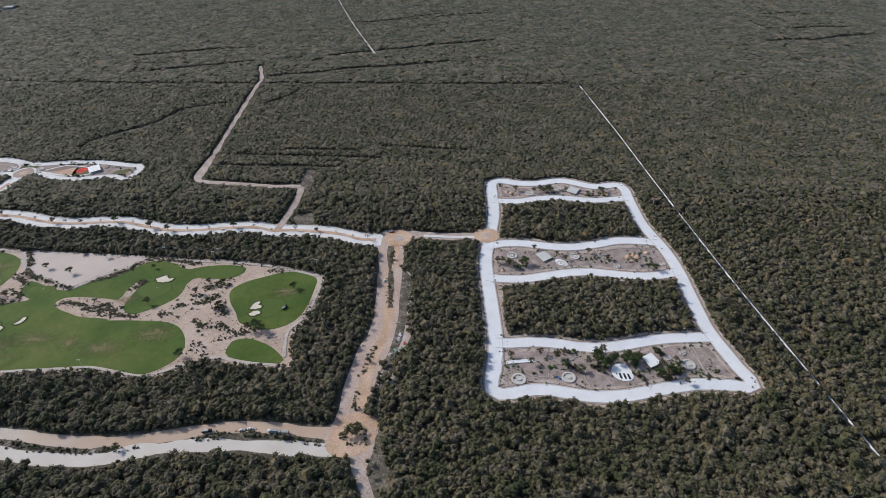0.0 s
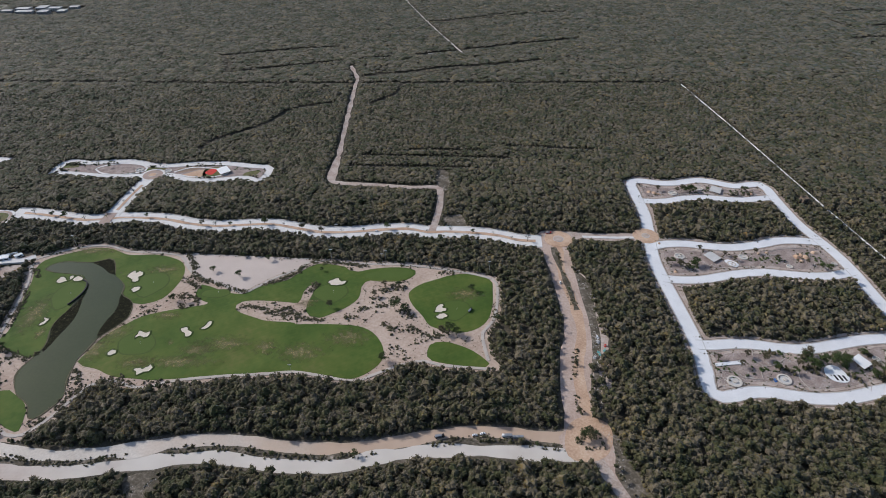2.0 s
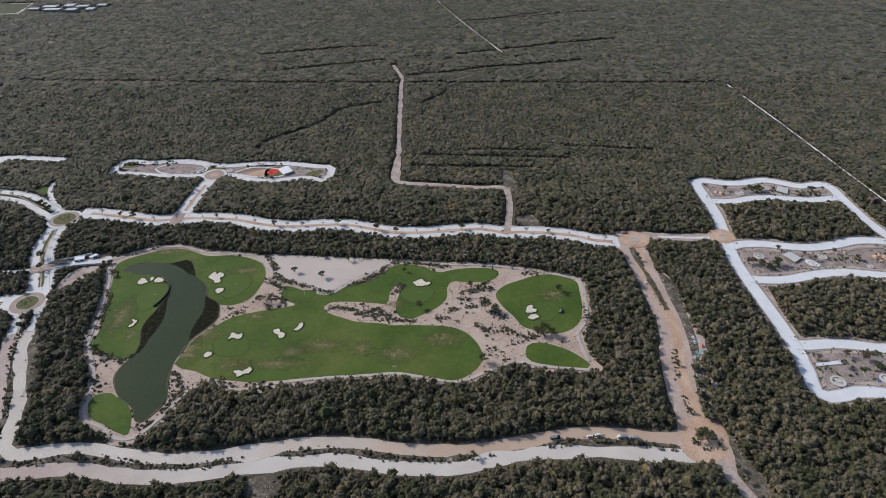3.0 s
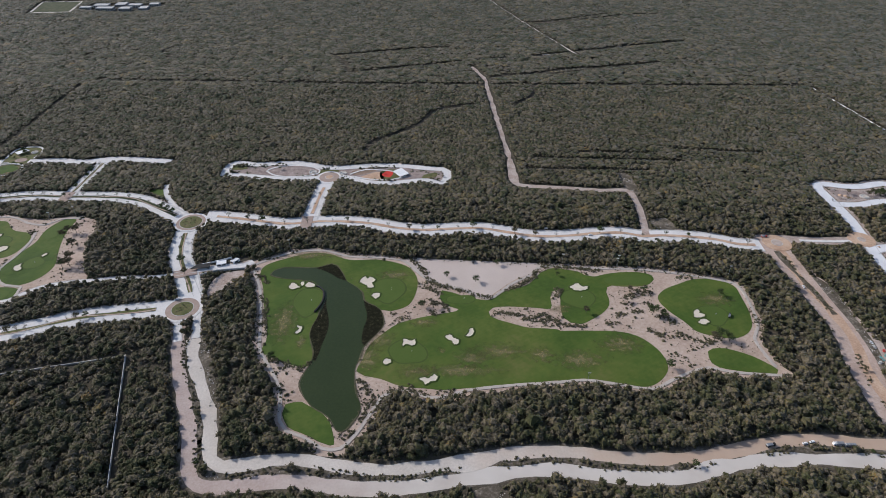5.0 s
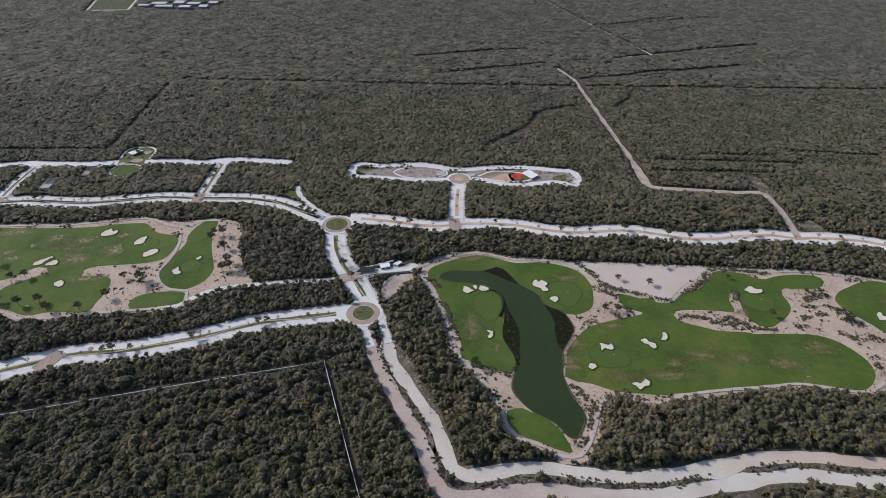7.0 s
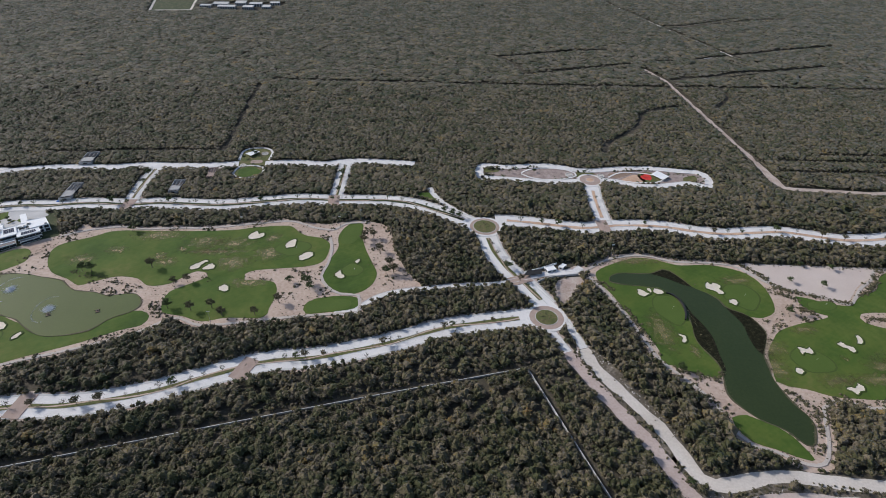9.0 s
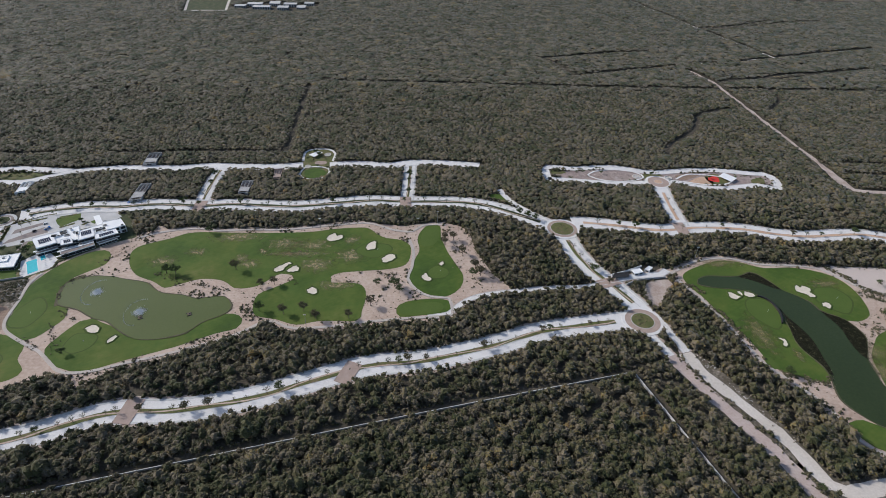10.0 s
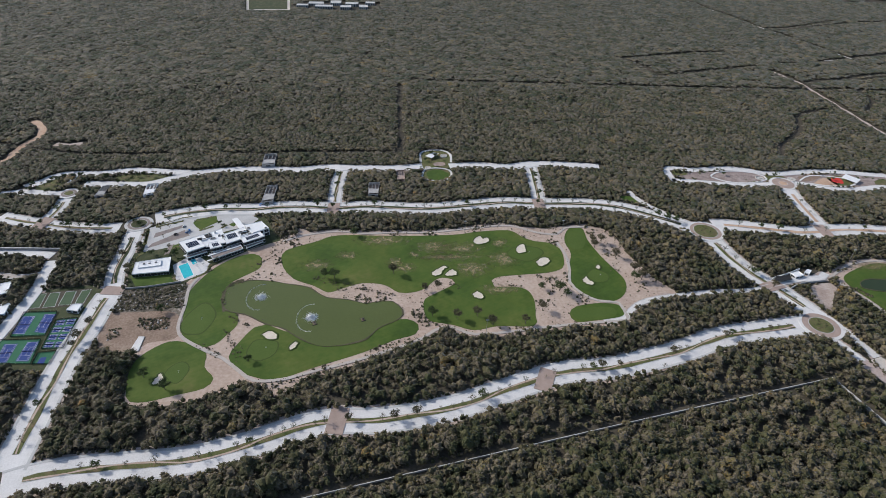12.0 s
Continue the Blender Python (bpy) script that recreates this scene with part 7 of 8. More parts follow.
def street_tree(kind, x, y, turn, size):
    """A tree of its own near the walk; far ones are joined later."""
    if y > 240:
        FAR_TREES.append((kind, x, y, radians(turn), size))
    else:
        plant(kind, x, y, turn, size)


rng = random.Random(7)
for middle, planted in MEDIANS:
    run = 0.0
    for (x0, y0), (x1, y1) in zip(middle, middle[1:]):
        run += math.hypot(x1 - x0, y1 - y0)
        gap = 4.4 if planted else 9.0
        if run > gap:
            run = rng.uniform(0, 3)
            street_tree(rng.choice((0, 1, 1, 2, 0, 3, 4)), x0 + rng.uniform(-0.4, 0.4), y0 + rng.uniform(-0.4, 0.4), rng.uniform(0, 360), rng.uniform(0.7, 1.4))
        elif planted and rng.random() < 0.42:
            nx, ny = (y1 - y0), (x0 - x1)
            l = math.hypot(nx, ny) or 1
            side = rng.choice((-4.5, 4.5))
            street_tree(rng.choice((0, 1, 2)), x0 + nx / l * side, y0 + ny / l * side, rng.uniform(0, 360), rng.uniform(0.5, 1.0))
FIRST_COURSE_TREES = ((4, (-91.5, 175.2), 1.2), (4, (-88, 173.9), 0.9), (4, (-70.4, 162.3), 1.1), (4, (-68, 160.4), 0.9), (3, (-73.2, 161.2), 0.9), (3, (-96.4, 189), 0.7), (4, (-90.7, 188.9), 0.7), (3, (-100, 183.1), 0.7), (4, (-61.2, 185.7), 0.8), (4, (-180.4, 182.4), 0.8), (3, (-175.7, 181.6), 0.8), (4, (-169.8, 200.8), 0.7), (4, (-158, 197.1), 0.8), (4, (-148, 208.2), 0.7), (4, (-159.6, 210.9), 0.6), (3, (-117, 176.8), 0.8), (4, (-123.5, 200.1), 0.5), (4, (-94.6, 148.2), 0.9), (4, (-233.1, 156.2), 0.9),)
SECOND_COURSE_TREES = ((4, (-449, 217.9), 1.0), (4, (-445.4, 217.4), 1.1), (3, (-423.2, 219.4), 1.1), (3, (-411.9, 208.8), 0.8), (3, (-407, 209.6), 0.9), (4, (-368.5, 208), 0.8), (4, (-361.7, 206.8), 1.1), (4, (-360, 203.4), 0.9), (3, (-328, 212.3), 1.2), (3, (-336.5, 237.3), 1.0), (3, (-340.1, 237.4), 0.9), (4, (-410.1, 194.8), 1.0), (3, (-401.3, 192.9), 1.0), (3, (-394.2, 194.1), 1.0), (3, (-389.5, 189.5), 1.0), (3, (-378, 189.6), 0.9), (4, (-499.7, 171), 0.9), (4, (-492, 165.8), 1.0), (4, (-503.4, 200.8), 0.8), (4, (-469.5, 176.1), 0.7), (3, (-370.5, 196.1), 1.0), (4, (-439.6, 245.5), 0.9), (4, (-507.7, 233.2), 0.9),)
SHORE_TREES = ((3, (-340.4, 233.6), 1.0), (3, (-333.6, 227), 1.0), (4, (-331.1, 211.9), 1.0), (3, (-329.5, 216.9), 1.1),)
for kind, spot, size in FIRST_COURSE_TREES + SECOND_COURSE_TREES + SHORE_TREES:
    plant(kind, *spot, 77 * size * kind, size * 1.4, 0.08, "golf course trees")
for kind, spot, size in ((4, (59.5, 143.9), 1.2), (4, (56.2, 141.3), 1.0), (3, (54, 146.6), 1.1), (4, (64.6, 145.1), 1.1), (4, (77.6, 138.9), 1.1), (3, (75.3, 141), 1.0), (4, (81.2, 140.9), 0.9), (3, (50.2, 142.7), 0.9), (4, (33.9, 199.3), 1.1), (3, (28, 200.2), 0.9), (4, (54.1, 261.2), 1.1), (3, (49.7, 261.3), 1.0), (4, (86.9, 196.5), 0.8), (3, (80, 260.7), 0.7), (3, (39.8, 145.5), 0.8), (3, (23.3, 201.5), 0.9), (4, (-29.5, 115.4), 1.0), (3, (-27.9, 113.9), 1.0), (4, (-26.7, 115.4), 0.8), (3, (-30.7, 113.8), 0.8)):
    plant(kind, *spot, 50 * size, size * 1.15, 0.04, "building lot trees")
LOT_TREES = ((3, (40.2, 210.6), 0.9), (3, (49.6, 206.3), 0.8), (3, (52.7, 203), 0.8), (3, (63.4, 207.7), 0.9), (3, (70.9, 202.7), 0.9), (3, (82.3, 199.7), 0.8), (4, (89, 195.3), 1.2), (4, (35.3, 200.9), 1.3), (4, (25.7, 201.8), 1), (3, (27.9, 198.6), 1.1), (3, (30.2, 197.8), 1), (4, (42.1, 141.7), 1.1), (4, (47.6, 139.6), 1), (4, (54.5, 142.6), 1.4), (4, (54.5, 146.1), 1.3), (3, (56.5, 148), 1.2), (4, (63.9, 143.8), 1.3), (4, (65.6, 142.7), 1.4), (4, (67.5, 144.6), 1.2), (4, (73.3, 137.4), 1.2), (3, (76.4, 136.4), 1.2), (4, (78.8, 138.4), 1.1), (3, (30.4, 142.9), 1), (3, (34.2, 147.5), 1), (3, (23.9, 146.5), 0.8), (3, (39.9, 146.3), 1), (4, (51, 260.2), 1.1), (4, (53.4, 260.7), 1.2), (4, (55.3, 260.1), 1.1), (3, (46.6, 259.7), 1), (4, (80.9, 259.6), 1.1), (3, (37.3, 261.6), 1), (3, (81.6, 133.3), 0.9), (3, (81.1, 143.6), 0.8), (4, (75.4, 147.7), 1))
for kind, spot, size in LOT_TREES:
    plant(kind, *spot, 90 * size + spot[0], size * 1.0, 0.04, "building lot trees")
for x, y, r in ((*(-287.4, 244.4), 3.5), (*(-272.4, 183.9), 2.8), (*(-528.8, 257.1), 2.8)):
    for k in range(4):
        plant(2, x + r * 0.6 * math.cos(k * 1.7), y + r * 0.6 * math.sin(k * 1.7), k * 50, 0.7 + 0.12 * k, 0.2, "roundabout trees")


# ---- low shrubs and rubble ----
def loose(kind, count, spots_of, size, mat, name, label, category, seed):
    nrng = np.random.default_rng(seed)
    p = spots_of(nrng, count)
    s = nrng.uniform(*size, len(p)) * nrng.uniform(0.6, 1.3, len(p))
    return many(name, kind, p, s, s * 0.75, np.full(len(p), 0.03), mat, seed, label, category)


def sand_spots(nrng, count):
    p = np.c_[nrng.uniform(-470, -20, count), nrng.uniform(100, 260, count)]
    p = p[inside(SANDS, p[:, 0], p[:, 1]) & ~inside(LAWNS, p[:, 0], p[:, 1])]
    keep = np.array([noise.noise((x * 0.12, y * 0.12, 3.0)) + 0.5 * noise.noise((x * 0.5, y * 0.5, 9.0)) for x, y in p])
    return p[keep > 0.22]


loose("mid", 80000, sand_spots, (0.22, 0.62), M_SHRUB, "waste_shrubs", "low dark shrubs scattered over pale sand", "shrubs", 11)


def lot_spots(nrng, count):
    """Spots on building lots and along the dirt roads."""
    lots = np.zeros_like(CLEAR)
    for a in RUBBLE:
        stamp(lots, a)
    p = np.c_[nrng.uniform(-300, 120, count), nrng.uniform(70, 300, count)]
    p = p[inside(lots, p[:, 0], p[:, 1])]
    keep = np.array([noise.noise((x * 0.2, y * 0.2, 5.0)) + 0.6 * noise.noise((x * 0.8, y * 0.8, 2.0)) for x, y in p])
    return p[keep > 0.1]


RUBBLE = LOTS + [[(-16.6, 196.3), (-12.7, 188.7), (-14.2, 168.2), (-15.3, 156.1), (-19, 142.3), (-20.8, 129.8), (-20.4, 116.4), (-15.9, 96.9), (-20.8, 97), (-23.4, 116.4), (-22.5, 132.2), (-19.5, 150.4), (-17.4, 168.3), (-17.9, 188.8)], [(-260.8, 167.4), (-257.3, 164.5), (-252.9, 155), (-249.1, 144.9), (-245.5, 136.7), (-244.1, 129.1), (-242.6, 121), (-244.5, 123), (-246, 130.2), (-249.9, 139.1), (-254.1, 147.5), (-258.2, 156.4)], [(-244.4, 111.4), (-237.2, 111.8), (-227.6, 112.9), (-217.9, 112.9), (-224.4, 111.3), (-232.3, 110.1), (-240.3, 110.2)], [(-167.5, 103.4), (-164.1, 105.1), (-159.3, 105.6), (-156.1, 103.7), (-156.9, 99.2), (-157.9, 95.8), (-162.7, 95.9)], [(-74, 286.4), (-68.3, 283.2), (-68.8, 265.7), (-73, 263), (-75.3, 274.4)], [(-71.4, 239.8), (-63.4, 242), (-61.1, 233.3), (-63.4, 231.5), (-70.5, 233.6)]]
loose("far", 220000, lot_spots, (0.07, 0.22), M_ROCK, "rubble", "pale limestone rubble strewn over bare earth", "rubble", 12)
loose("even", 36000, lot_spots, (0.2, 0.6), M_SHRUB, "lot_shrubs", "dry shrubs on bare building lots", "shrubs", 13)
for strip in RUBBLE[3:]:
    area("bare_ground", strip, 0.026, M_SCRUB, label="strip of bare earth and rubble", category="ground")


def pebble_spots(nrng, count):
    p = np.c_[nrng.uniform(-470, -20, count), nrng.uniform(100, 260, count)]
    p = p[inside(SANDS, p[:, 0], p[:, 1]) & ~inside(LAWNS, p[:, 0], p[:, 1])]
    keep = np.array([noise.noise((x * 0.07, y * 0.07, 8.0)) for x, y in p])
    return p[keep > -0.15]


loose("far", 16000, pebble_spots, (0.15, 0.34), M_SHRUB, "small_shrubs", "single small shrubs dotted over pale sand", "shrubs", 14)


def scrub_spots(nrng, count):
    lots = np.zeros_like(CLEAR)
    stamp(lots, [(-520.7, 213.1), (-511.7, 213.7), (-498.8, 215.5), (-496.5, 203), (-504.1, 202.5), (-510.7, 202.3), (-519.5, 201.5)])
    stamp(lots, [(-509.6, 198), (-500.9, 198.3), (-498.6, 195.1), (-499.4, 191.8), (-506.2, 192.2), (-509.2, 194)])
    stamp(lots, [(-517.6, 193.1), (-514.1, 193.7), (-512.8, 191.4), (-514.5, 187.5), (-517.6, 187.5)])
    stamp(lots, [(-517.5, 183.5), (-513, 181.3), (-507.9, 180.6), (-506.5, 176.4), (-517.8, 175.4)])
    p = np.c_[nrng.uniform(-640, -470, count), nrng.uniform(120, 240, count)]
    return p[inside(lots, p[:, 0], p[:, 1])]


area("bare_ground", [(-520.9, 212.5), (-511.6, 213.4), (-498.4, 215.5), (-495.5, 197.9), (-503.9, 199.4), (-510.6, 196.8), (-516, 193.2)], 0.034, M_SCRUB, label="rough scrubby lot with pale rocks", category="ground")
area("bare_ground", [(-520.9, 200.2), (-510.6, 201.2), (-501.3, 201.2), (-497.3, 199.2), (-494.1, 192), (-495.4, 187.3), (-503.2, 185.8), (-506.8, 181.4), (-513, 181.7), (-518, 184.6), (-520.2, 191.2)], 0.038, M_BROWN, label="bare brown earth beside a rough lot", category="ground")
loose("even", 46000, scrub_spots, (0.25, 0.62), M_CANOPY, "scrub", "low dense grey-green scrub on a rough lot", "shrubs", 15)
loose("far", 7000, scrub_spots, (0.1, 0.4), M_ROCK, "scrub_rocks", "pale rocks on a rough lot", "rubble", 16)


# hedges and planting strips
def strip_plants(lines, count, size, mat, name, label, seed, width=0.5):
    """Low plants set along lines."""
    nrng = np.random.default_rng(seed)
    p = []
    for line in lines:
        q = np.array(spline(line, 0.6))
        p.append(q[nrng.integers(0, len(q), max(3, int(count * len(q) / 100)))])
    p = np.concatenate(p)
    p = p + nrng.normal(0, width, p.shape)
    s = nrng.uniform(*size, len(p))
    return many(name, "even", p, s, s * 0.8, np.full(len(p), 0.08), mat, seed, label, "plants")


HEDGES = [[(-521.7, 242.6), (-522.6, 247.3), (-523.7, 253.1)], [(-521.1, 254.4), (-516.5, 256.9), (-511.5, 258.8)], [(-523.7, 252.3), (-522.2, 243.3), (-521.3, 236.3)], [(-521.6, 255.6), (-513.4, 260.6), (-508.7, 262.3)], [(-505.7, 241.9), (-510.2, 238.6)], [(-520.6, 222.7), (-522.3, 230.4), (-521.7, 234.8), (-519, 237)], [(-506.6, 258.6), (-500.1, 262)], [(-502.9, 251.2), (-498, 254.5)], [(-494.4, 253.1), (-492.7, 255.6)], [(-505.6, 222.1), (-502.7, 216.6)], [(-497.7, 219.1), (-493.3, 223), (-493.2, 228)], [(-491.3, 231.5), (-486.8, 235.9), (-480.8, 238.8)]]
for hedge_line in HEDGES:
    ribbon("planting_strip", spline(hedge_line, 1.5), 1.0, 0.115, M_VERGE, wobble=0.2, label="narrow planted strip beside paving", category="planting")
strip_plants(HEDGES, 90, (0.2, 0.45), M_LEAF, "hedge_plants", "low green plants along paving", 21, 0.3)
SHORES = [[(-483.3, 206.9), (-483.4, 213.9), (-478.9, 217), (-471.1, 219.1), (-462.8, 219.8), (-456.1, 215.1), (-451.4, 209.4)], [(-445, 204.7), (-435, 206.2), (-426.8, 205.2), (-420.4, 199.7)], [(-478.6, 199.8), (-473.4, 197.5), (-467.1, 194.4)], [(-220.1, 194.2), (-218.3, 187.7), (-218.1, 180.2), (-218.6, 172.2)], [(-194.7, 178.7), (-194.6, 171.6), (-197.8, 165.5), (-200.2, 159.7)], [(-209, 200.3), (-203.9, 194.6), (-201.2, 189.1)], [(-220.6, 144.4), (-221.1, 148.3), (-219, 152.3), (-217.5, 157.8)], [(-199.9, 136.5), (-201.8, 131.4), (-204, 126)]]
strip_plants(SHORES, 60, (0.12, 0.3), M_SHRUB, "shore_plants", "dark low plants along a pond bank", 22, 0.25)
EDGES = [[(-445.8, 250.8), (-422, 249.2), (-397.9, 250.3), (-373, 252.6), (-358.6, 250)], [(-338.3, 250.7), (-329.7, 245.6), (-327.4, 228.9), (-322.9, 213.8)], [(-211.9, 217.2), (-180.9, 213.9), (-145.4, 210.1), (-110.6, 205.6), (-86.3, 203.4), (-62.7, 197.8)], [(-92, 139.8), (-107.3, 138.2), (-126.8, 140.6), (-149.9, 140.1)], [(-411.7, 185.2), (-423.2, 178.4), (-434, 173.2), (-447.8, 169.1), (-460.9, 165.7)], [(-48.6, 187.1), (-50.3, 170.4), (-54.9, 161.3)], [(-238.7, 159.2), (-241.6, 168.7), (-242.6, 181.5)]]
strip_plants(EDGES, 160, (0.2, 0.5), M_SHRUB, "edge_shrubs", "low olive shrubs between sand and woods", 23, 0.9)
for spot, kind, size in (((-516.6, 234.6), 4, 0.9), ((-511.2, 235.2), 4, 0.7), ((-505.1, 230.2), 4, 0.6), ((-511.4, 239), 3, 0.7), ((-521.9, 239.4), 0, 1.1), ((-523.1, 247.3), 0, 1.0), ((-517.1, 258.9), 0, 1.0), ((-509.7, 261.8), 0, 1.0), ((-494.3, 232.8), 4, 0.6), ((-491, 230.1), 3, 0.6), ((-495.5, 255.7), 4, 0.7), ((-493.7, 253.9), 4, 0.6), ((-518.5, 252.1), 1, 0.8), ((-515.6, 253.7), 1, 0.8), ((-515.7, 246.3), 1, 0.8)):
    plant(kind, *spot, 40 * size, size, 0.08, "clubhouse trees")
MIDDLES = [[(-206.5, 111.7), (-200.1, 110), (-192.2, 108.8), (-184, 109), (-175.6, 109.9), (-168.8, 110.9)], [(-157.6, 112.2), (-149.7, 113.2), (-141.2, 113.2), (-133, 112.5), (-125.3, 110.7), (-117.3, 109.6), (-109.1, 109.1), (-100, 110.1), (-94.5, 110.6)], [(-77.6, 113.5), (-70.7, 114.6), (-61.9, 115.3), (-53.3, 114.3), (-44.9, 112.5), (-36.5, 111.2)], [(-266.4, 167.6), (-263.8, 158), (-260.2, 149.7), (-256, 141.6), (-252.2, 133.7), (-249.5, 126.2), (-248, 121.2), (-246.8, 115.5), (-245, 112.5)], [(-214.6, 112.4), (-209.8, 111.3)], [(-237.2, 111.1), (-230.8, 111.6), (-224.4, 112.4), (-217.9, 112.5)], [(-22.7, 210.5), (-22.1, 196.4), (-21.6, 174.9)], [(-25.2, 152.7), (-26.7, 145), (-28.1, 138.8)], [(-29.3, 132.3), (-29.4, 124.8)], [(-32.3, 113.9), (-27.4, 117.5), (-24.7, 113.1), (-29.4, 110.2), (-32.3, 113.9)]]
strip_plants(MIDDLES, 170, (0.25, 0.6), M_SHRUB, "verge_shrubs", "dark shrubs on the verge between dirt roads", 24, 0.7)
for line in MIDDLES:
    for k, (x, y) in enumerate(spline(line, 5.0)):
        if k % 3 == 1:
            plant(3 if k % 4 == 1 else 4, x, y, 70 * k, 0.55 + 0.1 * (k % 4), 0.05, "verge trees")
for spot, kind, size in (((-402.3, 319.4), 4, 0.8), ((-400.4, 316.8), 4, 0.7), ((-405.6, 312.3), 4, 0.6), ((-402.6, 310.4), 0, 0.8), ((-396.3, 310.9), 0, 0.7), ((-408.5, 303.7), 0, 0.8), ((-400, 304.2), 4, 0.5), ((-398, 303.5), 2, 0.9), ((-394.8, 302.2), 4, 0.5), ((-405.1, 318.2), 2, 0.9)):
    plant(kind, *spot, 33 * size, size * 1.2, 0.06, "park trees")
round_pool(*(-396, 318), 1.8)
round_pool(*(-404.9, 304.8), 1.6)
for spot, kind, size in (((-268.1, 294.3), 0, 0.9), ((-255, 294.6), 4, 0.6), ((-229.2, 292.2), 4, 0.7), ((-227, 294.7), 0, 0.9), ((-269.3, 298.1), 0, 0.9), ((-175.6, 287.4), 2, 0.9), ((-199.5, 288.5), 4, 0.5), ((-578.6, 291.1), 4, 0.8), ((-576.2, 294.2), 4, 0.9), ((-575, 297.4), 4, 0.7), ((-571.3, 297.4), 4, 0.8), ((-567.9, 298.4), 4, 0.8), ((-580.1, 289.1), 0, 0.9), ((-556.4, 298.2), 0, 0.8), ((-547.4, 298), 4, 0.6), ((-542.3, 297.9), 4, 0.6), ((-535.8, 297.8), 4, 0.7), ((-532.4, 299.4), 0, 0.8), ((-530.5, 258), 4, 0.6), ((-528.3, 256.2), 4, 0.6)):
    plant(kind, *spot, 33 * size, size * 1.2, 0.08, "street garden trees")

for k, spot in enumerate([(-585.9, 285.9), (-582.2, 291), (-578.8, 294.6), (-573.5, 290.8), (-565, 294.4), (-560.8, 296.4), (-556.1, 297.5), (-549.7, 297.3), (-543.8, 295), (-567.5, 288.1), (-576.3, 283.2), (-586, 281), (-549.1, 291.9), (-543.7, 298.3), (-585.4, 290), (-589.8, 279.1), (-540.3, 299.9), (-561.5, 291.6)]):
    plant((4, 0, 4, 3)[k % 4], *spot, 37 * k, 0.75 + 0.1 * (k % 4), 0.08, "street garden trees")

# shrubs on the roundabout islands
strip_plants([disc(x, y, r * f, 14) for x, y, r in ((*(-287.4, 244.4), 4.2), (*(-272.4, 183.9), 3.3), (*(-528.8, 257.1), 3.0)) for f in (0.35, 0.75)], 90, (0.25, 0.55), M_SHRUB, "island_shrubs", "low shrubs on roundabout islands", 25, 0.5)
# dark shrubs in clumps on the building lots
LOT_CLUMPS = [[(34.6, 144.2), (37.2, 141.5), (39.9, 140.2)], [(51.7, 145.3), (55.4, 143.9), (59.6, 144.9), (63.8, 146)], [(66.3, 143.8), (67.2, 139.8), (68.6, 138)], [(73.2, 140.5), (77.5, 138.4), (82, 140.4)], [(40.2, 148.2), (45.4, 149), (49.1, 147.2)], [(29.3, 201.4), (32.7, 198.6), (36.5, 200.1)], [(59.8, 202.1), (67.4, 203.6), (71.8, 201.1)], [(85.4, 206.5), (87.7, 201.6), (90.4, 198.4)], [(51.4, 263), (58.1, 259.5), (65.8, 262.1)], [(73.9, 259.2), (79.7, 259.6)], [(85.6, 139.6), (88.6, 137), (92.9, 138.2)], [(22.7, 144.4), (25.4, 141.7), (28, 139.1)]]
strip_plants(LOT_CLUMPS, 150, (0.3, 0.75), M_LEAF, "lot_bushes", "dark green bushes in clumps on bare lots", 26, 1.1)
LOT_GROVES = [(55.1, 140), (57.4, 143.9), (55, 146.6), (64.7, 146.6), (66.6, 143.8), (68.6, 146.2), (43.7, 142), (75, 138.4), (76.5, 135.9), (79.4, 138.4), (76.6, 148), (66.5, 137.3), (52, 141.3), (43.2, 148.2), (45, 140.5)]
grove_rng = np.random.default_rng(51)
grove = np.repeat(np.array(LOT_GROVES), 9, 0) + grove_rng.normal(0, 0.85, (9 * len(LOT_GROVES), 2))
grove_size = grove_rng.uniform(0.35, 0.85, len(grove))
many("lot_thicket", "near", grove, grove_size, grove_size * 1.5, np.full(len(grove), 0.05), M_CANOPY, 52, "grey-green thickets left standing on a building lot", "shrubs")

# shrub beds on the sandy ground by the clubhouse and the ponds
BEDS = [[(-479, 197.2), (-475.9, 194.8), (-472.5, 192.6)], [(-480.1, 190), (-477.8, 186.6), (-475.7, 182.9)], [(-474.2, 180.8), (-471.9, 177.7)], [(-475.2, 226.6), (-472.9, 230.9), (-470.1, 235.3)], [(-477.1, 218.3), (-474, 221.6)], [(-468, 242.3), (-470.7, 239.2)], [(-452.1, 217.3), (-445.7, 215.1), (-438.3, 213.1)], [(-435.1, 210.7), (-428.9, 208.5), (-422.7, 206.3)], [(-443.4, 211), (-442.1, 209.7), (-440.9, 210.9)], [(-401.4, 213.4), (-399.2, 209.9)], [(-368.3, 216.3), (-364.8, 214), (-360.9, 214.6)], [(-337.4, 221.6), (-336.3, 217.9)],
        [(-483.4, 205.4), (-483.9, 211.6), (-482.3, 215.5), (-479, 217.4)], [(-487, 184), (-482.6, 181.7), (-479.8, 178.6)], [(-493.1, 223.7), (-491.8, 227.2), (-490.3, 230)]]
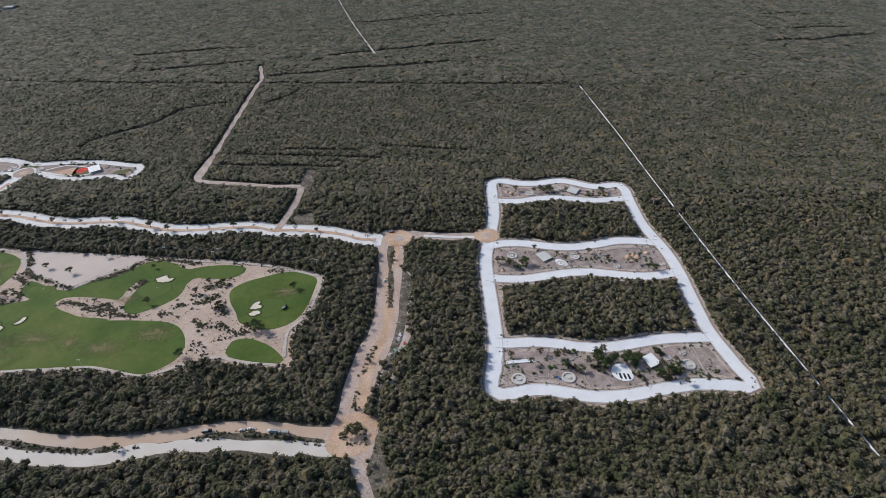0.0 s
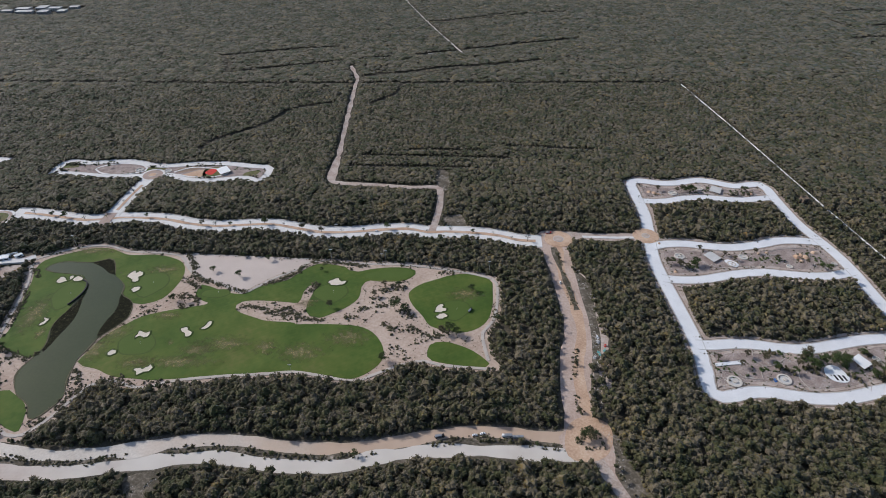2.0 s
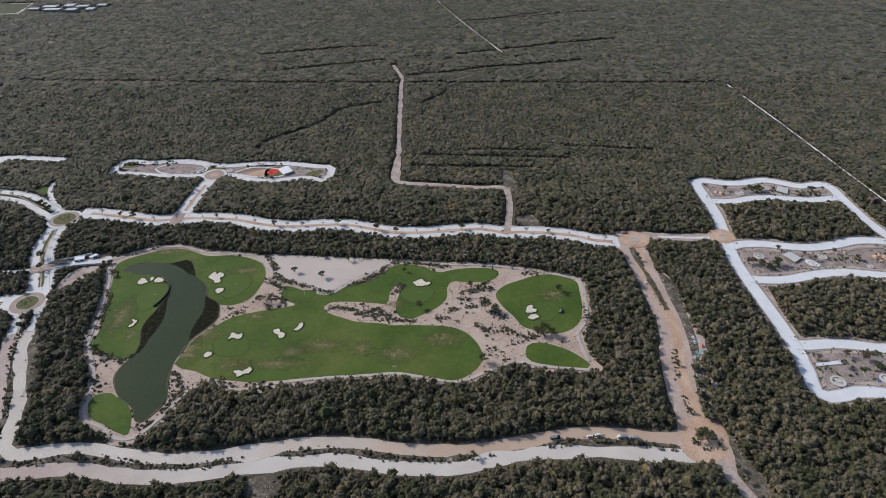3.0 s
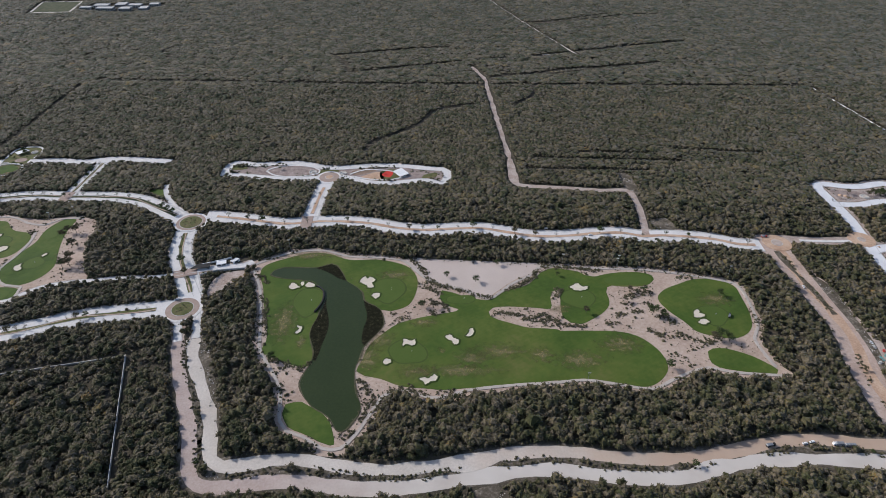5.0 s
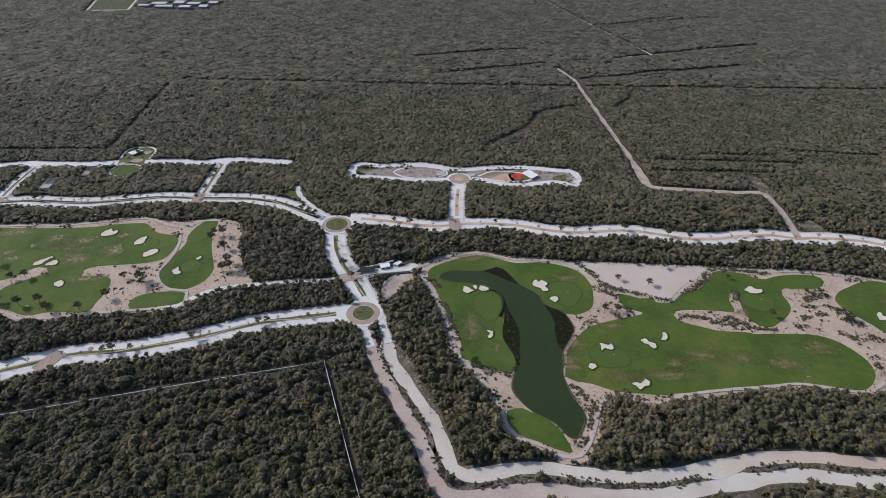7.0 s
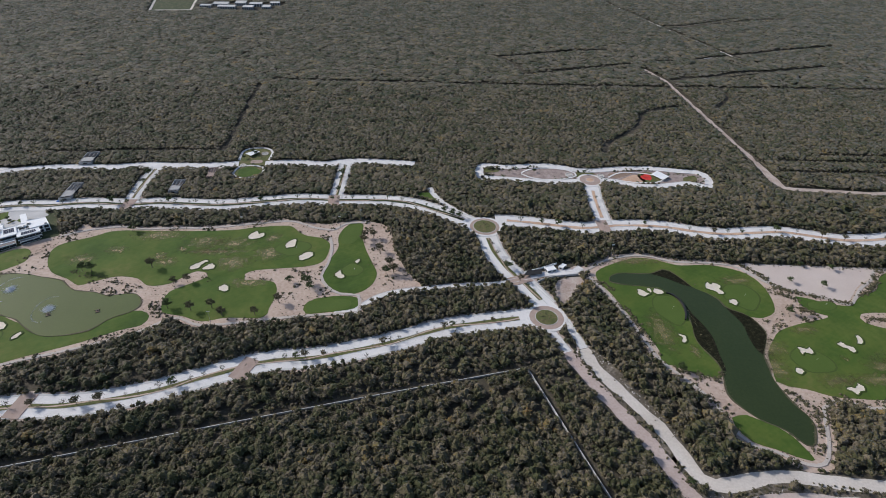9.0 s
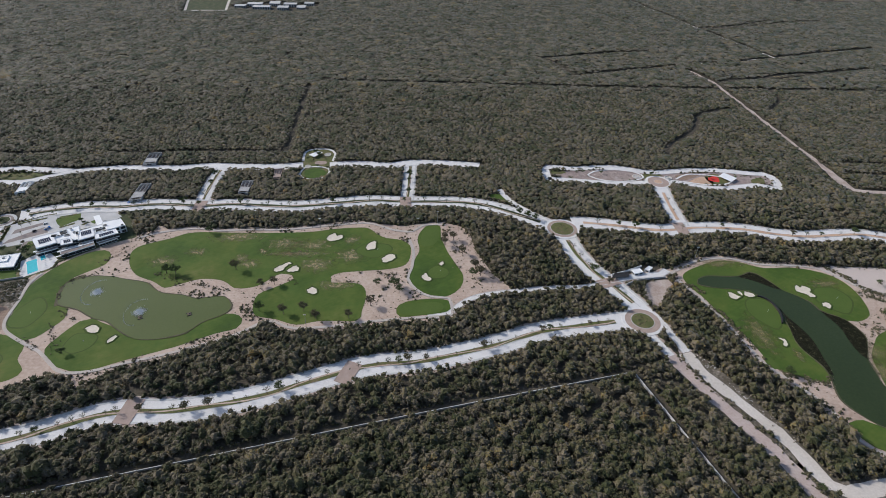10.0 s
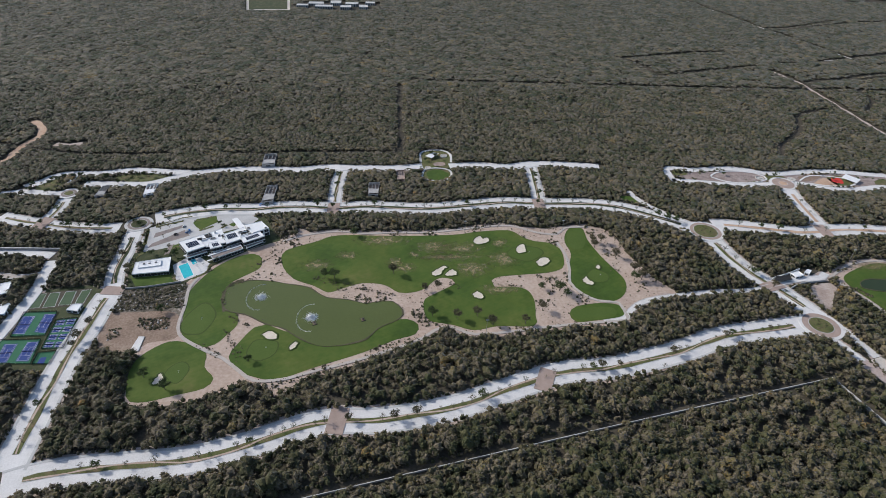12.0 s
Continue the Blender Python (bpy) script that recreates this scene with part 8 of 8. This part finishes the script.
COURSE_BEDS = [[(-152, 178.4), (-146.8, 177.6), (-142, 176.5)],
               [(-141.8, 174.3), (-138.8, 174.8), (-135.7, 175.7), (-132.6, 177.2)],
               [(-135.1, 172.9), (-131.3, 174.6), (-129.2, 173), (-127.4, 171.4)],
               [(-127, 171), (-124.1, 170.3), (-119, 169.6)],
               [(-97.3, 187.2), (-94.7, 185.8)],
               [(-93.2, 189.2), (-89.4, 188.4)],
               [(-100.9, 181.9), (-98.2, 181.5)],
               [(-92.6, 182.3), (-90.3, 180.9)],
               [(-98.7, 176.6), (-95.6, 177.2)],
               [(-96.1, 167.6), (-93.7, 165.7), (-91.8, 163)],
               [(-105.1, 175.3), (-102.5, 176.1)],
               [(-110.5, 170.8), (-106.6, 170.7)],
               [(-85.9, 164.2), (-82, 162.6)],
               [(-79.2, 159.9), (-74.9, 160.1), (-70.7, 162.2)],
               [(-89.2, 175), (-86.9, 173.1), (-84.6, 170.2)],
               [(-125.7, 191.7), (-124.3, 190.2), (-126.1, 188.2)],
               [(-178.6, 193.7), (-175, 192.2), (-173.8, 189.8)],
               [(-175.1, 184.4), (-171.9, 183.3), (-170.1, 181.3)],
               [(-177, 179.3), (-174, 177.6)],
               [(-178.4, 200.2), (-175.2, 197.9), (-172.2, 195.3)],
               [(-176.4, 197.6), (-169, 193.8), (-161.6, 190.7), (-156.4, 188.2), (-152.2, 187)],
               [(-146.5, 191.6), (-140, 194.2), (-135.4, 198.1), (-131.5, 203.2)],
               [(-128.1, 206.5), (-121.1, 205.5), (-111.9, 204.1), (-105.2, 202.7)],
               [(-196.3, 139), (-195.4, 135.5), (-194.4, 131.5), (-192.6, 137.7)],
               [(-191.5, 140.4), (-187.6, 141.7), (-183.1, 140.6), (-178.8, 138.6)],
               [(-200.4, 129.2), (-198.8, 132.8), (-197.6, 136.1)],
               [(-206.6, 122.8), (-204.8, 123.9), (-202.1, 125.5)],
               [(-228.6, 144.7), (-227.6, 141.8)],
               [(-225, 152.7), (-222.1, 152.1), (-219.6, 153.8)],
               [(-233.9, 156.9), (-230.6, 155.5), (-227, 154.1)],
               [(-201.4, 145.6), (-199.7, 143.1), (-198.1, 140.2)],
               [(-243.8, 190), (-241.3, 186.6), (-240, 180.2), (-239.4, 174)],
               [(-248.1, 204.3), (-245.4, 202), (-242.9, 198.7)],
               [(-190.7, 218.1), (-185, 213.8), (-180.9, 207.8), (-178, 202.8)]]
strip_plants(COURSE_BEDS, 420, (0.22, 0.62), M_SHRUB, "course_shrubs", "olive and brown shrubs in loose rows on sand", 33, 0.7)
strip_plants(BEDS, 170, (0.22, 0.5), M_SHRUB, "bed_shrubs", "olive shrubs in loose beds on pale sand", 27, 0.75)
ribbon("planting_strip", spline([(-481.7, 200.2), (-483.6, 205.4), (-484, 211), (-482.6, 215.2), (-479.1, 217.7)], 1.0), 1.6, 0.115, M_BANK, wobble=0.5, label="dark planted bank along a pond", category="planting")

PARK_BEDS = [[(-274.4, 298.8), (-262.4, 299.2)], [(-247.1, 287.1), (-238.2, 288.2)], [(-232.2, 293.5), (-224.6, 294.6)], [(-205.9, 283.3), (-197.2, 281.9)], [(-183.9, 291.9), (-172.2, 289.2)], [(-220.5, 286), (-214.7, 284.6)], [(-279.7, 292.1), (-270.8, 290.7)]]
strip_plants(PARK_BEDS, 60, (0.25, 0.6), M_LEAF, "park_shrubs", "low green shrubs in a small park", 28, 0.9)
lane([(-262.1, 293.5), (-257.8, 297.2), (-247.3, 298.9), (-236.7, 296.1), (-233.8, 290.5), (-244.1, 286.5), (-255.9, 287.9), (-262.1, 292.9)], 0.9, M_CONCRETE, 0, "white park path", "path", 0.2, False, 0.09)
lane([(-217.4, 288.3), (-209.6, 293.1), (-199.1, 292.2), (-187.6, 287.7), (-194.2, 282.4), (-206, 282.7), (-214.6, 285.8)], 0.9, M_CONCRETE, 0, "white park path", "path", 0.2, False, 0.09)

# rubble and brush along the new roads
NEW_EDGES = [[tuple(q) for q in offset_line(line, side * (width / 2 + 1.7))[::3]] for line, width in NEW_ROADS for side in (1, -1)]
strip_plants(NEW_EDGES, 60, (0.08, 0.24), M_ROCK, "road_rubble", "pale rubble strewn along new roads", 29, 0.6)
strip_plants(NEW_EDGES, 16, (0.2, 0.5), M_SHRUB, "road_brush", "dry brush along new roads", 30, 0.7)


# ---- the woods, last of all ----
def woods(name, kind, y0, y1, gap, seed, label, flat=(0.5, 0.85), rough=0.3, fat=1.0):
    """Crowns of mixed size, taller and lower by stands, flat-topped."""
    spots, nrng = scatter(y0, y1, gap, seed)
    stand = np.array([noise.noise((x * 0.05, y * 0.05, 1.0)) + 0.6 * noise.noise((x * 0.16, y * 0.16, 4.0)) for x, y in spots])
    size = fat * gap * (0.45 + 0.6 * nrng.random(len(spots)) ** 1.6)
    near_edge = np.zeros(len(spots), bool)
    for k in range(8):
        near_edge |= inside(CLEAR, spots[:, 0] + 0.9 * size * math.cos(k * 0.785), spots[:, 1] + 0.9 * size * math.sin(k * 0.785))
    size = np.where(near_edge, size * 0.7, size)
    big = (nrng.random(len(spots)) < 0.08) & ~near_edge
    size = np.where(big, size * 1.25, size)
    foot = (1.0 + 0.55 * stand + nrng.uniform(-rough, rough, len(spots)) + 0.3 * big).clip(0.15, 2.2)
    return many(name, kind, spots, size, size * nrng.uniform(*flat, len(spots)), foot, M_CANOPY, seed, label, "woods", kind not in ("near", "even"))


woods("near_woods", "near", 66, 165, 2.05, 1, "dense dry woods of grey-green and brown crowns", (0.55, 0.9), 0.34, 1.3)
woods("middle_woods", "even", 142, 262, 1.8, 2, "dense dry scrub woods of mixed crowns", (0.5, 0.85), 0.28, 1.25)
woods("middle_woods", "peak", 230, 425, 1.4, 4, "dense dry scrub woods of mixed crowns", (0.42, 0.66), 0.25, 1.15)
woods("far_woods", "peak", 395, 675, 2.1, 3, "far flat grey-brown woods", (0.26, 0.42), 0.16, 1.15)


woods("under_woods", "peak", -120, 116, 2.6, 6, "dense dry woods of grey-green crowns", (0.6, 0.95), 0.35, 1.15)


def edge_scrub(gap, seed):
    """Low bushes under the trees along every clearing and road."""
    p, nrng = scatter(66, 330, gap, seed)
    near = np.zeros(len(p), bool)
    for k in range(8):
        for reach in (0.7, 1.5):
            near |= inside(CLEAR, p[:, 0] + reach * math.cos(k * 0.785), p[:, 1] + reach * math.sin(k * 0.785))
    p = p[near & (nrng.random(len(p)) < 0.8)]
    s = nrng.uniform(0.35, 0.85, len(p))
    return many("edge_scrub", "mid", p, s, s * nrng.uniform(0.7, 1.3, len(p)), np.full(len(p), 0.0), M_CANOPY, seed, "low bushes along the edges of the woods", "shrubs")


edge_scrub(0.95, 17)


def outer_woods(gap=13.0):
    """Coarse crowns that carry the woods on, far outside the course."""
    nrng = np.random.default_rng(9)
    xs, ys = np.meshgrid(np.arange(-1300, 900, gap), np.arange(-400, 1100, gap))
    p = np.c_[xs.ravel(), ys.ravel()] + nrng.uniform(-0.4, 0.4, (xs.size, 2)) * gap
    seen = (p[:, 1] > -112) & (p[:, 1] < 680) & (p[:, 0] > -520 - 0.5 * (p[:, 1] - 40)) & (p[:, 0] < 100 + 0.62 * p[:, 1])
    p = p[~seen & ~inside(CLEAR, p[:, 0], p[:, 1])]
    s = gap * nrng.uniform(0.6, 0.85, len(p))
    return many("outer_woods", "peak", p, s, s * 0.3, np.full(len(p), 0.1), M_CANOPY, 9, "grey-green woods reaching to the horizon", "woods")


outer_woods()


def joined_trees(name, spots, z, leaf, label, category):
    """Copies of the planted trees, joined into one mesh."""
    verts, faces, slots, base = [], [], [], 0
    kinds = [[(np.array([v.co[:] for v in c.data.vertices]), [tuple(p.vertices) for p in c.data.polygons], 0 if c.name.startswith("trunk") else 1) for c in t.children] for t in TREES]
    for kind, x, y, a, size in spots:
        turn = np.array([[math.cos(a), math.sin(a), 0], [-math.sin(a), math.cos(a), 0], [0, 0, 1]]) * size
        for v, f, slot in kinds[kind]:
            verts.append(v @ turn + (x, y, z))
            faces += [tuple(k + base for k in q) for q in f]
            slots += [slot] * len(f)
            base += len(v)
    me = mesh_from(name, np.concatenate(verts), faces, M_BARK)
    me.materials.append(leaf)
    me.polygons.foreach_set("material_index", slots)
    return tagged(new(name, me), label, category, kind="stuff")


def tall_spots(count, seed):
    """Spots for taller trees in the near woods."""
    rng, out = random.Random(seed), []
    while len(out) < count:
        y = rng.uniform(90, 175)
        x = rng.uniform(-515 - 0.5 * (y - 40), 95 + 0.62 * y)
        if not inside(CLEAR, [x, x, x], [y, y - 1.5, y + 1.5]).any():
            out.append((rng.choice((3, 3, 1, 4)), x, y, rng.uniform(0, 6.28), rng.uniform(1.05, 1.5)))
    return out


joined_trees("tall_woodland", tall_spots(70, 31), 0, M_CANOPY, "taller half-bare trees rising out of dry woods", "woods")
joined_trees("far_street_trees", FAR_TREES, 0.1, M_LEAF, "small leafy trees along the farther streets", "trees")
